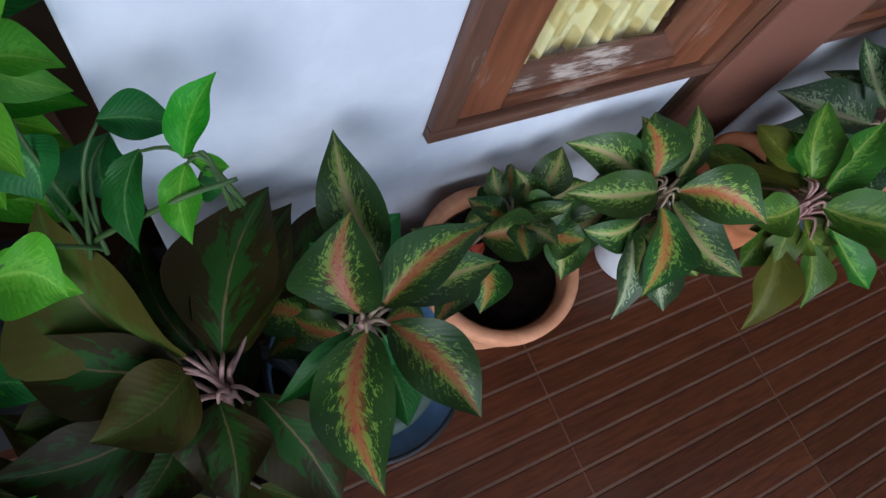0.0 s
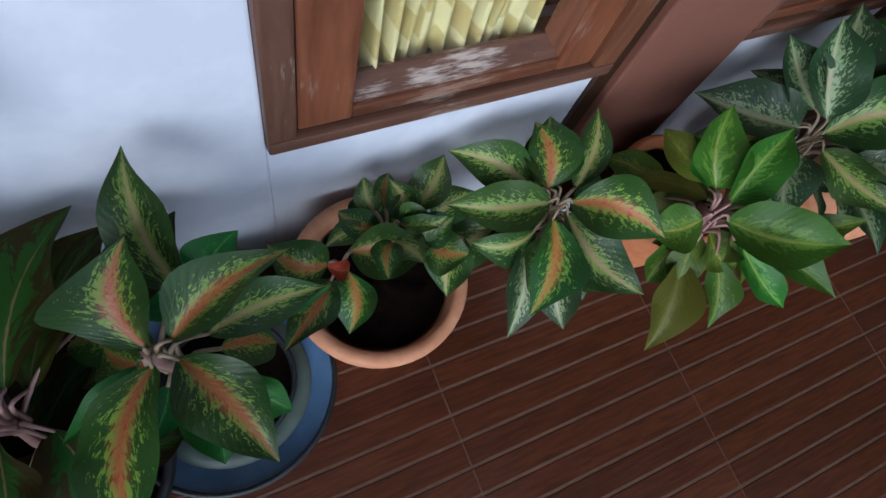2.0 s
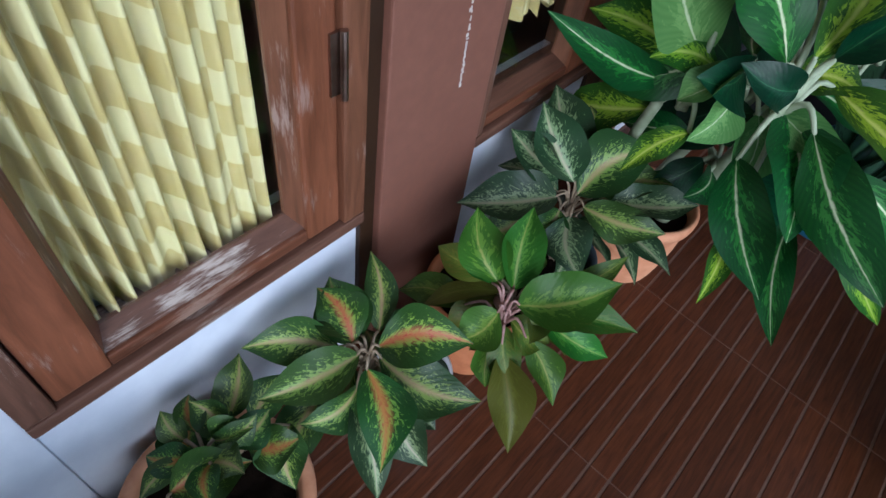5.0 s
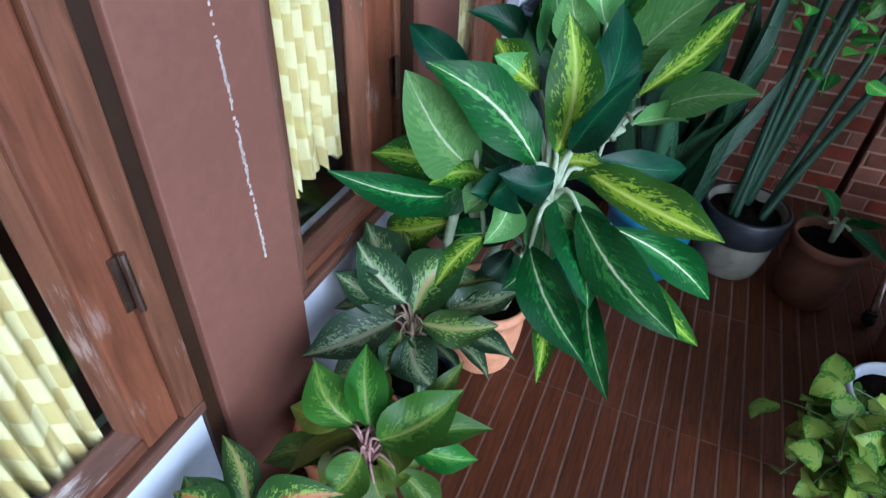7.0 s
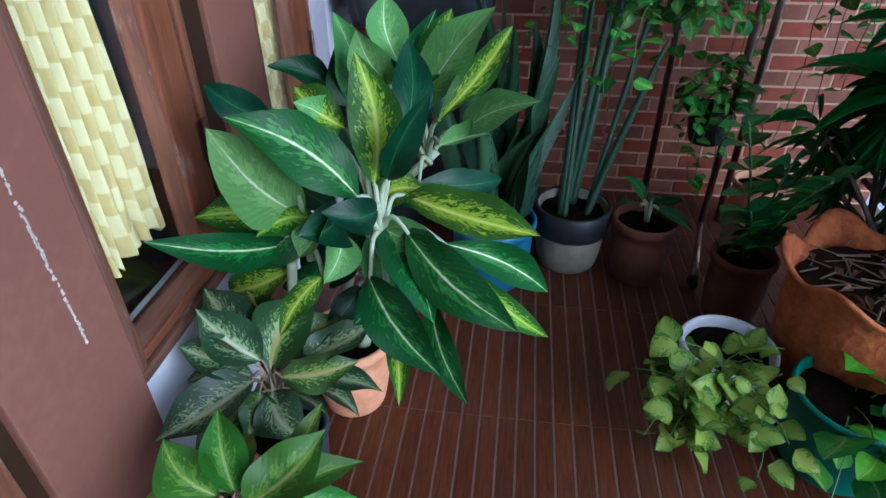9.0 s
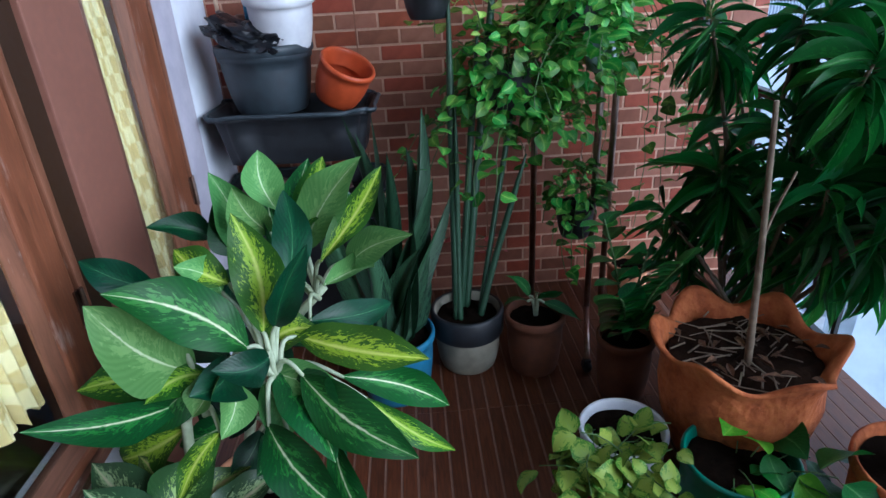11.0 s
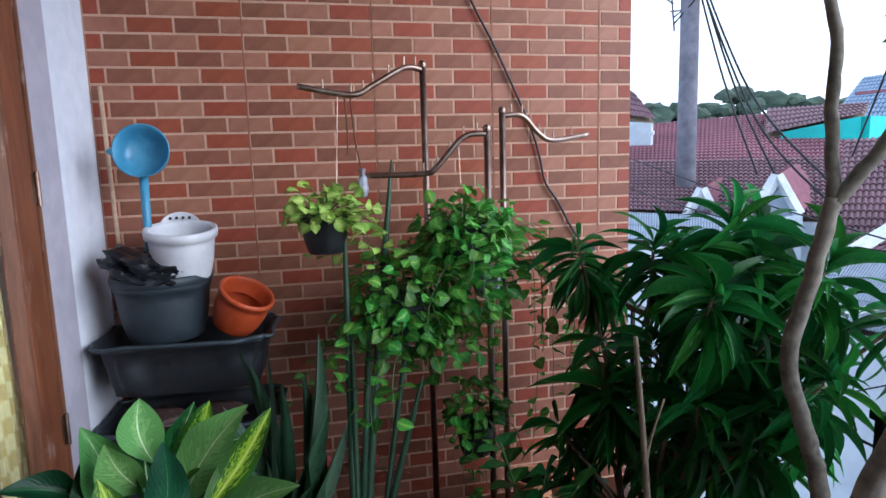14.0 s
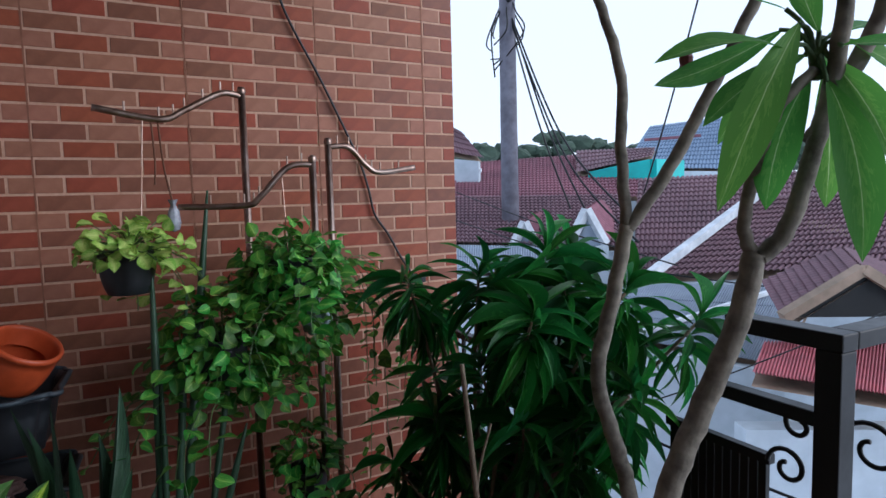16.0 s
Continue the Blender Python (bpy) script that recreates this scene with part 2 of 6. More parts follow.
def lathe(bm, profile, n=40, wave=None, cap=False):
    """Turn a profile of (radius, height) about the z axis; wave(angle, i) shifts radius and height."""
    rings = []
    for i, (r, z) in enumerate(profile):
        ring = []
        for k in range(n):
            a = 2 * math.pi * k / n
            dr, dz = wave(a, i) if wave else (0, 0)
            ring.append(bm.verts.new(((r + dr) * math.cos(a), (r + dr) * math.sin(a), z + dz)))
        rings.append(ring)
    for a, b in zip(rings, rings[1:]):
        for k in range(n):
            bm.faces.new((a[k], a[(k + 1) % n], b[(k + 1) % n], b[k]))
    if cap:
        bm.faces.new(list(reversed(rings[0])))
        bm.faces.new(rings[-1])
    return bm


def tube(bm, pts, radii, n=10, cap=True):
    """A tapered tube through points, with a steady frame."""
    pts = [Vector(p) for p in pts]
    if isinstance(radii, (int, float)):
        radii = [radii] * len(pts)
    side = None
    rings = []
    for i, p in enumerate(pts):
        d = (pts[min(i + 1, len(pts) - 1)] - pts[max(i - 1, 0)]).normalized()
        if side is None:
            side = d.orthogonal().normalized()
        side = (side - d * side.dot(d)).normalized()
        up = d.cross(side)
        rings.append([bm.verts.new(p + radii[i] * (math.cos(2 * math.pi * k / n) * side + math.sin(2 * math.pi * k / n) * up)) for k in range(n)])
    for a, b in zip(rings, rings[1:]):
        for k in range(n):
            bm.faces.new((a[k], a[(k + 1) % n], b[(k + 1) % n], b[k]))
    if cap:
        bm.faces.new(list(reversed(rings[0])))
        bm.faces.new(rings[-1])
    return bm


def curve_pts(pts, steps=6):
    """A smooth line through a few points."""
    pts = [Vector(p) for p in pts]
    out = []
    for i in range(len(pts) - 1):
        p0, p1, p2, p3 = pts[max(i - 1, 0)], pts[i], pts[i + 1], pts[min(i + 2, len(pts) - 1)]
        for k in range(steps):
            t = k / steps
            out.append(0.5 * ((2 * p1) + (p2 - p0) * t + (2 * p0 - 5 * p1 + 4 * p2 - p3) * t * t + (3 * p1 - p0 - 3 * p2 + p3) * t ** 3))
    return out + [pts[-1]]


# ---- the terrace: floor, walls, brick facing ----
WALL_Y, BRICK_X, BRICK_END, EDGE_Y, TOP = 0.93, 2.84, -1.29, -1.33, 2.95

floor = slab("floor", (-2.2, EDGE_Y, -0.25), (BRICK_X, WALL_Y + 0.012, -0.0016), grout, 0.0, "wood-look brown ceramic terrace floor with pale joints", "floor")
ground = slab("ground", (-900, -900, -3.6), (1500, 900, -3.2), speckled("pale concrete street ground", "eef0f2", "d8dadc", 3, 0.9), 0.0, "pale concrete street ground far below the terrace", "ground")

wall_lower = slab("wall_lower", (-2.34, EDGE_Y + 0.02, -3.2), (BRICK_X + 0.15, 3.3, -0.255), white_wall, 0.0, "plain plastered lower storey that carries the terrace", "wall")

wall_a = thing("wall_a", "pale blue-white plastered house wall with low sill band", "wall", kind="structure")
for x0, x1 in ((-0.09, 0.277), (2.30, BRICK_X)):
    slab("wall_panel", (x0, WALL_Y, 0.0), (x1, WALL_Y + 0.14, TOP), white_wall, 0.004, kind="", parent=wall_a)
for x0, x1 in ((0.277, 0.822), (1.112, 1.556), (1.878, 2.30)):
    slab("sill_band", (x0, WALL_Y + 0.006, 0.0), (x1, WALL_Y + 0.14, 0.43), white_wall, 0.003, kind="", parent=wall_a)
    slab("lintel", (x0, WALL_Y + 0.006, 2.25), (x1, WALL_Y + 0.14, TOP), white_wall, 0.003, kind="", parent=wall_a)
# the recess walls share one dark brown material
wall_side = slab("wall_side", (-0.155, WALL_Y + 0.145, 0.0), (-0.095, 3.2, TOP), dark_brown, 0.0, "dark painted return wall of a recess", "wall")
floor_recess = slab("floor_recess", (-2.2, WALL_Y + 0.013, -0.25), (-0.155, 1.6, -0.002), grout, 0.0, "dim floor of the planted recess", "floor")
wall_recess = slab("wall_recess", (-2.2, 1.6, 0.0), (-0.155, 1.72, TOP), dark_brown, 0.0, "dark wall at the back of a recess", "wall")
# added out of view; closes the terrace to light from the west
wall_west = slab("wall_west", (-2.34, EDGE_Y, -0.004), (-2.2, 1.72, TOP), brown_paint, 0.0, "plain brown wall that closes the terrace", "wall")
# out of view; added so that its depth and dull colour limit the skylight
ceiling = slab("ceiling", (-2.34, -1.2, TOP), (BRICK_X + 0.15, 3.2, TOP + 0.12), speckled("dull ceiling boards", "8c8074", "7a6e62", 12, 0.85), 0.0, "plain dull board ceiling slab over the terrace", "ceiling")
slab("floor_inside", (-0.09, WALL_Y + 0.14, -0.2), (BRICK_X, 3.2, -0.02), grout, 0.0, "dim floor of the room behind the windows", "floor")
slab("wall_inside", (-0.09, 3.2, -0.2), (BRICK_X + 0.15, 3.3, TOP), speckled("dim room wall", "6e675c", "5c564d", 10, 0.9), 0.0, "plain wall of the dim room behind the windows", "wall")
slab("wall_inside_end", (BRICK_X, WALL_Y + 0.14, -0.2), (BRICK_X + 0.15, 3.2, TOP), white_wall, 0.0, "plain end wall of the dim room", "wall")

# slightly proud band, greyer than the white panel beside it
slab("grey_band", (2.302, WALL_Y - 0.003, 0.0), (2.49, WALL_Y + 0.1, TOP), speckled("lilac grey plaster", "b9b5c0", "a5a1ae", 14, 0.85, 0.4, 0.0006, big=1.5), 0.002, "grey painted band", kind="", parent=wall_a)
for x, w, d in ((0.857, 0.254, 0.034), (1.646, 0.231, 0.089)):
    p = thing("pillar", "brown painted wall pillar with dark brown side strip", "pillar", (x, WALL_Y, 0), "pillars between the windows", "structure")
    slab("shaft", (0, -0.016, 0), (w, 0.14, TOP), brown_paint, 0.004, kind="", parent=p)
    # narrow strip beside the shaft, in a darker brown
    slab("side_strip", (-d, -0.002, 0), (-0.001, 0.14, TOP), dark_brown, 0.002, kind="", parent=p)


# ---- windows: timber frames, glass, gathered curtains ----
def glass_material():
    m = Mat("window glass", 0.03)
    m.b.inputs["Transmission Weight"].default_value = 1.0
    m.b.inputs["IOR"].default_value = 1.45
    m.color((0.9, 0.94, 0.93, 1))
    return m.m


def curtain_material():
    m = Mat("checked yellow curtain cloth", 0.85, 0.0, 0.2)
    u, v = m.uv()
    chk = m.node("TexChecker", Scale=1.0)
    comb = m.node("CombineXYZ")
    m.link(m.math("MULTIPLY", u, 22.0), comb.inputs[0])
    m.link(m.math("MULTIPLY", v, 20.0), comb.inputs[1])
    m.link(comb.outputs[0], chk.inputs["Vector"])
    chk.inputs["Color1"].default_value = srgb("d0c690")
    chk.inputs["Color2"].default_value = srgb("b4a058")
    c = m.mix(m.math("MULTIPLY", m.noise(40.0, 3), 0.3), chk.outputs["Color"], srgb("eee8d0"))
    m.color(c)
    m.bump(m.noise(300.0, 2), 0.0006)
    return m.m


GLASS, CLOTH = glass_material(), curtain_material()


def curtain(x0, x1, z0, z1, y, parent, seed, tie=False):
    """Gathered cloth: deep uneven folds, a ruffled lower hem."""
    rnd = random.Random(seed)
    ph = [rnd.uniform(0, 6.28) for _ in range(4)]
    bm = bmesh.new()
    uvl = bm.loops.layers.uv.new("UVMap")
    nu, nv = 110, 26
    grid = []
    for j in range(nv + 1):
        v = j / nv
        row = []
        for i in range(nu + 1):
            u = i / nu
            amp = 0.016 + 0.006 * math.sin(5 * u + ph[0])
            wob = math.sin(2 * math.pi * 34 * (x1 - x0) * u + 1.2 * math.sin(3 * v + ph[1]) + 2.5 * math.sin(4 * u + ph[2]))
            yy = y + amp * wob + 0.004 * math.sin(60 * u + 9 * v)
            squeeze = 1.0
            if tie:
                squeeze = 0.46 + 0.54 * min(1.0, abs(v - 0.73) / 0.6) ** 0.8
            x = x0 + (x1 - x0) * (0.5 + (u - 0.5) * min(1.0, squeeze))
            fray = (0.007 * math.sin(38 * u + ph[3]) + 0.004 * math.sin(131 * u)) * (1 - v) ** 8
            row.append(bm.verts.new((x, yy + (0.012 * math.sin(90 * u) * (1 - v) ** 14), z0 + (z1 - z0) * v + fray)))
        grid.append(row)
    for j in range(nv):
        for i in range(nu):
            f = bm.faces.new((grid[j][i], grid[j][i + 1], grid[j + 1][i + 1], grid[j + 1][i]))
            for loop, (a, b) in zip(f.loops, ((i, j), (i + 1, j), (i + 1, j + 1), (i, j + 1))):
                loop[uvl].uv = (a / nu * (x1 - x0) * 1.35, b / nv * (z1 - z0))
    return part("curtain", bm, CLOTH, parent, "gathered yellow checked curtain behind the glass", True)


def beam(name, lo, hi, material, parent, bevel=0.005):
    """A timber whose grain runs along its longer side."""
    lo, hi = Vector(lo), Vector(hi)
    mid, size = (lo + hi) / 2, hi - lo
    flat = size.x > size.z
    if flat:
        size = Vector((size.z, size.y, size.x))
    ob = part(name, box(bmesh.new(), -size / 2, size / 2, bevel), material, parent)
    ob.matrix_basis = Matrix.Translation(mid) @ (Matrix.Rotation(radians(90), 4, "Y") if flat else Matrix())
    return ob


def window(name, x0, x1, label, seed, tie=False, fl=0.039, sl=0.074, sr=0.064, cover=0.95, hem=0.036, fw=0.045):
    """fl and fw: the frame's two uprights; sl and sr: the sash's two stiles."""
    z0, z1, y = 0.43, 2.25, WALL_Y
    w = thing(name, label, "window", (0, 0, 0), "windows in the house wall", "structure")
    beam("frame_side", (x0, y - 0.014, z0 + 0.027), (x0 + fl, y + 0.10, z1), weathered_wood, w)
    beam("frame_side", (x1 - fw, y - 0.014, z0 + 0.027), (x1, y + 0.10, z1), frame_wood, w)
    beam("frame_sill", (x0, y - 0.015, z0), (x1, y + 0.10, z0 + 0.0265), weathered_wood, w)
    beam("frame_head", (x0 + fl, y - 0.011, z1 - 0.04), (x1 - fw, y + 0.10, z1), frame_wood, w)
    a, b = x0 + fl + 0.002, x1 - fw - 0.002
    lo, hi = z0 + 0.030, z1 - 0.044
    rails = box(bmesh.new(), (a + sl, y - 0.004, lo), (b - sr, y + 0.036, lo + 0.024), 0.004)
    box(rails, (a + sl, y - 0.004, hi - 0.08), (b - sr, y + 0.036, hi), 0.004)
    sash = part("sash", rails, rail_wood, w)
    beam("stile", (a, y - 0.005, lo), (a + sl, y + 0.036, hi), sash_wood, sash)
    beam("stile", (b - sr, y - 0.005, lo), (b, y + 0.036, hi), sash_wood, sash)
    gx0, gx1, gz0, gz1 = a + sl, b - sr, lo + 0.024, hi - 0.08
    bead = 0.014
    for nm, q in (("bottom_bead", ((gx0, gz0), (gx1, gz0), (gx1 - bead, gz0 + 0.02), (gx0 + bead, gz0 + 0.02))), ("top_bead", ((gx1, gz1), (gx0, gz1), (gx0 + bead, gz1 - 0.02), (gx1 - bead, gz1 - 0.02))), ("side_bead", ((gx0, gz1), (gx0, gz0), (gx0 + bead, gz0 + 0.02), (gx0 + bead, gz1 - 0.02))), ("side_bead", ((gx1, gz0), (gx1, gz1), (gx1 - bead, gz1 - 0.02), (gx1 - bead, gz0 + 0.02)))):
        bm = bmesh.new()
        f = [bm.verts.new((q[i][0], y + (0.003 if i < 2 else 0.032), q[i][1])) for i in range(4)]
        g = [bm.verts.new((q[i][0], y + 0.040, q[i][1])) for i in range(4)]
        bm.faces.new(f)
        for i in range(4):
            bm.faces.new((f[(i + 1) % 4], f[i], g[i], g[(i + 1) % 4]))
        bmesh.ops.recalc_face_normals(bm, faces=bm.faces)
        part(nm, bm, frame_wood if nm == "side_bead" else bead_wood, sash)
    pane = slab("pane", (gx0 + 0.006, y + 0.0325, gz0 + 0.008), (gx1 - 0.006, y + 0.0355, gz1 - 0.008), GLASS, kind="", parent=sash)
    pane.visible_shadow = False
    for z in (0.76, 1.5):
        bm = bmesh.new()
        tube(bm, [(b + 0.002, y - 0.016, z - 0.05), (b + 0.002, y - 0.016, z + 0.05)], 0.0055, 10)
        box(bm, (b - 0.014, y - 0.0095, z - 0.045), (b + 0.016, y - 0.0045, z + 0.045))
        part("hinge", bm, steel, w, "worn steel butt hinge")
    curtain(gx0 - 0.02, gx0 + cover * (gx1 - gx0), z0 + hem, gz1, y + (0.084 if tie else 0.064), w, seed, tie)
    return w


window("window_1", 0.277, 0.822, "scuffed red-brown timber window with yellow checked curtain", 1)
window("window_2", 1.112, 1.556, "red-brown timber window with long yellow curtain", 2, True, 0.02, 0.012, 0.103, 1.02, 0.17, 0.025)
win3 = window("window_3", 1.878, 2.30, "red-brown timber window with tied yellow checked curtain", 3, True, 0.02, 0.012, 0.12, 1.28, 0.036, 0.012)


def curtain_bow(at, parent):
    """A gathered rosette of the curtain's cloth with a flat tail below it."""
    bm = bmesh.new()
    uvl = bm.loops.layers.uv.new("UVMap")
    rings = []
    for i, (r, lift) in enumerate(((0.006, -0.004), (0.016, -0.010), (0.034, -0.012), (0.05, -0.006), (0.056, 0.0))):
        rings.append([bm.verts.new(((r + 0.004 * math.sin(7 * a) * i / 4) * math.cos(a), lift + 0.006 * math.sin(14 * a + i) * i / 4, 1.15 * (r + 0.004 * math.sin(7 * a) * i / 4) * math.sin(a))) for a in (2 * math.pi * k / 72 for k in range(72))])
    for p, q in zip(rings, rings[1:]):
        for k in range(72):
            bm.faces.new((p[k], p[(k + 1) % 72], q[(k + 1) % 72], q[k]))
    bm.faces.new(rings[0])
    rows = [[bm.verts.new((-0.018 + 0.036 * i / 8 - 0.028 * j / 10 + 0.002 * math.sin(3 * i), 0.002 + 0.003 * math.sin(2.1 * i + 0.3 * j), -0.03 - 0.21 * j / 10 - (0.018 * i / 8 if j == 10 else 0))) for i in range(9)] for j in range(11)]
    for p, q in zip(rows, rows[1:]):
        for i in range(8):
            bm.faces.new((p[i], q[i], q[i + 1], p[i + 1]))
    for f in bm.faces:
        for loop in f.loops:
            loop[uvl].uv = (loop.vert.co.x * 1.2 + 0.3, loop.vert.co.z)
    bow = part("bow", bm, CLOTH, parent, "gathered rosette tie of the same cloth", True)
    bow.modifiers.new("cloth", "SOLIDIFY").thickness = 0.0015
    bow.location = at


curtain_bow((2.055, WALL_Y + 0.052, 1.64), win3)

# a worn streak of white chalk on the first pillar
bm = bmesh.new()
rc = random.Random(8)
for k in range(230):
    z = 0.62 + 0.00325 * k
    if rc.random() < 0.74 + 0.26 * math.sin(k * 0.13):
        w, h = rc.uniform(0.0008, 0.0026), rc.uniform(0.001, 0.0035)
        x = 1.026 - 0.035 * (z - 0.6) + rc.gauss(0, 0.0013)
        box(bm, (x - w, WALL_Y - 0.0172, z - h), (x + w, WALL_Y - 0.0161, z + h))
tagged(part("chalk_streak", bm, speckled("white chalk", "e6e0da", "c0b4ac", 60, 0.9)), "thin streak of white chalk on brown paint", "mark", "", "structure")


# ---- pots ----
def pot(name, at, r_top, r_base, h, material, label, rim=0.012, rim_h=0.03, wall=0.008, fill=soil, depth=0.03, band=None, foot=None, turn=0.0, category="plant pot"):
    """A tapered pot with a rolled rim, hollow, filled with earth."""
    t = thing(name, label, category, at, turn=turn)
    prof = [(r_base * 0.2, 0.0), (r_base * 0.96, 0.0), (r_base, 0.006)]
    for k in range(1, 6):
        s = k / 6
        prof.append((r_base + (r_top - rim - r_base) * s + 0.006 * math.sin(math.pi * s), (h - rim_h) * s))
    prof += [(r_top - rim, h - rim_h), (r_top - 0.002, h - rim_h + 0.002), (r_top, h - rim_h * 0.6), (r_top, h - 0.006), (r_top - 0.004, h), (r_top - wall - 0.002, h), (r_top - wall - 0.006, h - 0.006), (r_top - rim - wall, h - rim_h), (r_top - rim - wall - 0.01, h - depth - 0.03)]
    body = part("body", lathe(bmesh.new(), prof, 44), material, t, "", True)
    if band:
        part("rim_band", lathe(bmesh.new(), [(r_top + 0.001, h - rim_h * 1.1), (r_top + 0.005, h - rim_h), (r_top + 0.006, h - 0.004), (r_top, h + 0.003), (r_top - wall, h + 0.003), (r_top - wall - 0.004, h - 0.01)], 44), band, body, "dark rim band", True)
    if fill:
        rs = r_top - rim - wall - 0.002
        part("earth", earth(rs, h - depth), fill, t, "dark earth filling", True)
    return t


def earth(r, z, n=28, rings=7, rough=0.006, seed=3):
    rnd = random.Random(seed + int(r * 1000))
    bm = bmesh.new()
    c = bm.verts.new((0, 0, z + 0.008))
    prev = None
    for i in range(1, rings + 1):
        ring = [bm.verts.new((r * i / rings * math.cos(2 * math.pi * k / n), r * i / rings * math.sin(2 * math.pi * k / n), z + rnd.uniform(-rough, rough) + 0.008 * (1 - i / rings))) for k in range(n)]
        for k in range(n):
            if prev is None:
                bm.faces.new((c, ring[k], ring[(k + 1) % n]))
            else:
                bm.faces.new((prev[k], ring[k], ring[(k + 1) % n], prev[(k + 1) % n]))
        prev = ring
    return bm


# ---- leaves ----
LEAVES = {}


def leaf_mesh(kind, material, shape, arch, fold, wave=0.0, ratio=0.42, n=12, seed=0):
    """A blade of unit length along x, widest half-width 0.5 on y; arch droops it, fold lifts both halves, wave ruffles the margin."""
    key = (kind, seed, round(ratio, 1))
    fold, wave = fold * ratio, wave * ratio
    if key in LEAVES:
        return LEAVES[key]
    rnd = random.Random(seed * 7 + 1)
    bm = bmesh.new()
    uvl = bm.loops.layers.uv.new("UVMap")
    rows, m = [], 6
    p1, p2, lean = rnd.uniform(0, 6.28), rnd.uniform(0, 6.28), rnd.uniform(-0.22, 0.22)
    twist, fold = rnd.uniform(-0.55, 0.55), fold * rnd.uniform(0.3, 2.2)
    f1, f2 = rnd.uniform(7, 11), rnd.uniform(7, 11)
    ang, x, z = arch * 0.5, 0.0, 0.0
    for i in range(n + 1):
        u = i / n
        w = shape(u)
        row = []
        for j in range(m + 1):
            v = j / m * 2 - 1
            zz = z + fold * w * abs(v) ** 1.3 + wave * w * (math.sin(f1 * u + p1) if v > 0 else math.sin(f2 * u + p2)) * v * v + 0.5 * w * v * ratio * twist * (u - 0.3)
            row.append(bm.verts.new((x, 0.5 * w * v + lean * math.sin(math.pi * u), zz)))
        rows.append(row)
        ang -= arch / n
        x += math.cos(ang) / n
        z += math.sin(ang) / n
    for i in range(n):
        for j in range(m):
            f = bm.faces.new((rows[i][j], rows[i + 1][j], rows[i + 1][j + 1], rows[i][j + 1]))
            for loop, (a, b) in zip(f.loops, ((i, j), (i + 1, j), (i + 1, j + 1), (i, j + 1))):
                loop[uvl].uv = (a / n, b / m)
    bmesh.ops.remove_doubles(bm, verts=bm.verts, dist=0.0004)
    LEAVES[key] = mesh_of(bm, kind, material, True)
    return LEAVES[key]


def oval(peak=0.42, sharp=1.0, base=0.85):
    """A pointed oval outline with its greatest width at peak."""
    def f(u):
        if u <= 0 or u >= 1:
            return 0.004
        if u < peak:
            return max(0.02, math.sin(0.5 * math.pi * u / peak) ** base)
        s = (u - peak) / (1 - peak)
        return max(0.004, math.cos(0.5 * math.pi * s) ** sharp * (1 - 0.25 * s * s))
    return f


def put_leaf(parent, me, base, tip, width, roll=0.0, name="leaf", light=(0, 0, 1)):
    """Set a blade from base to tip (in the plant's own frame), its upper face turned to the light, rolled by some degrees."""
    base, tip = Vector(base), Vector(tip)
    d = tip - base
    length = d.length
    d.normalize()
    up = Vector(light).normalized()
    if abs(d.dot(up)) > 0.985:
        up = Vector((-0.6, -0.6, 0.5)).normalized()
    side = up.cross(d).normalized()
    nrm = d.cross(side)
    rot = Matrix((d, side, nrm)).transposed().to_4x4()
    ob = new(name, me)
    ob.parent = parent
    ob.matrix_basis = Matrix.Translation(base) @ rot @ Matrix.Rotation(radians(roll), 4, "X") @ Matrix.Diagonal((length, width, length, 1))
    return ob


# ---- leaf kinds ----
M_ORANGE = leaf_mat("green leaf with orange midrib", "0d3818", "7a9c40", "ae563c", 0.9, spread=0.6, scale=15, rib_w=0.11, soft=3.2, rim="86a070", gloss=0.34, jitter=0.28, yellow=0.12, rough=0.38)
M_CREAM = leaf_mat("green leaf mottled cream", "0d381a", "84a04c", "b49a74", 0.9, spread=0.6, scale=16, rib_w=0.07, soft=2.8, rim="90a87c", gloss=0.36, jitter=0.3, yellow=0.15, rough=0.38)
M_PINK = leaf_mat("yellow green leaf with red-brown margin", "35601c", "6c9234", "98a052", 0.7, spread=0.6, scale=8, rim="90643c", rim_at=1.03, gloss=0.3, jitter=0.35, hue=0.03, yellow=0.75, rough=0.42, through=0.2)
M_SILVER = leaf_mat("dark green leaf with silver mottling", "0d321a", "869c6e", "b0a88c", 0.9, spread=0.6, scale=16, rib_w=0.055, soft=2.4, rim="8ca07c", gloss=0.4, jitter=0.3, yellow=0.06, rough=0.36)
M_DARKRED = leaf_mat("dark bronze green leaf with reddish margin", "2a1c0e", "1f4a16", "705a42", 0.7, spread=0.72, scale=3.5, rib_w=0.03, gloss=0.14, rough=0.5, jitter=0.4, yellow=0.35)
M_DIEF = leaf_mat("glossy green leaf with white midrib", "123e1e", "357a32", "d8e0ba", 0.85, spread=0.55, scale=11, rough=0.38, rib_w=0.04, soft=2.0, streak=0.1, gloss=0.24, jitter=0.25, rim="6c9456")
M_DIEF_G = leaf_mat("plain dark bluish green leaf", "0c3420", "184c2a", "44744a", 0.5, spread=0.6, scale=6, rough=0.36, rib_w=0.03, gloss=0.32, jitter=0.25)
M_RED = leaf_mat("young red-brown leaf", "7a2c1c", "9a4a2c", "b06a48", 0.5, spread=0.7)
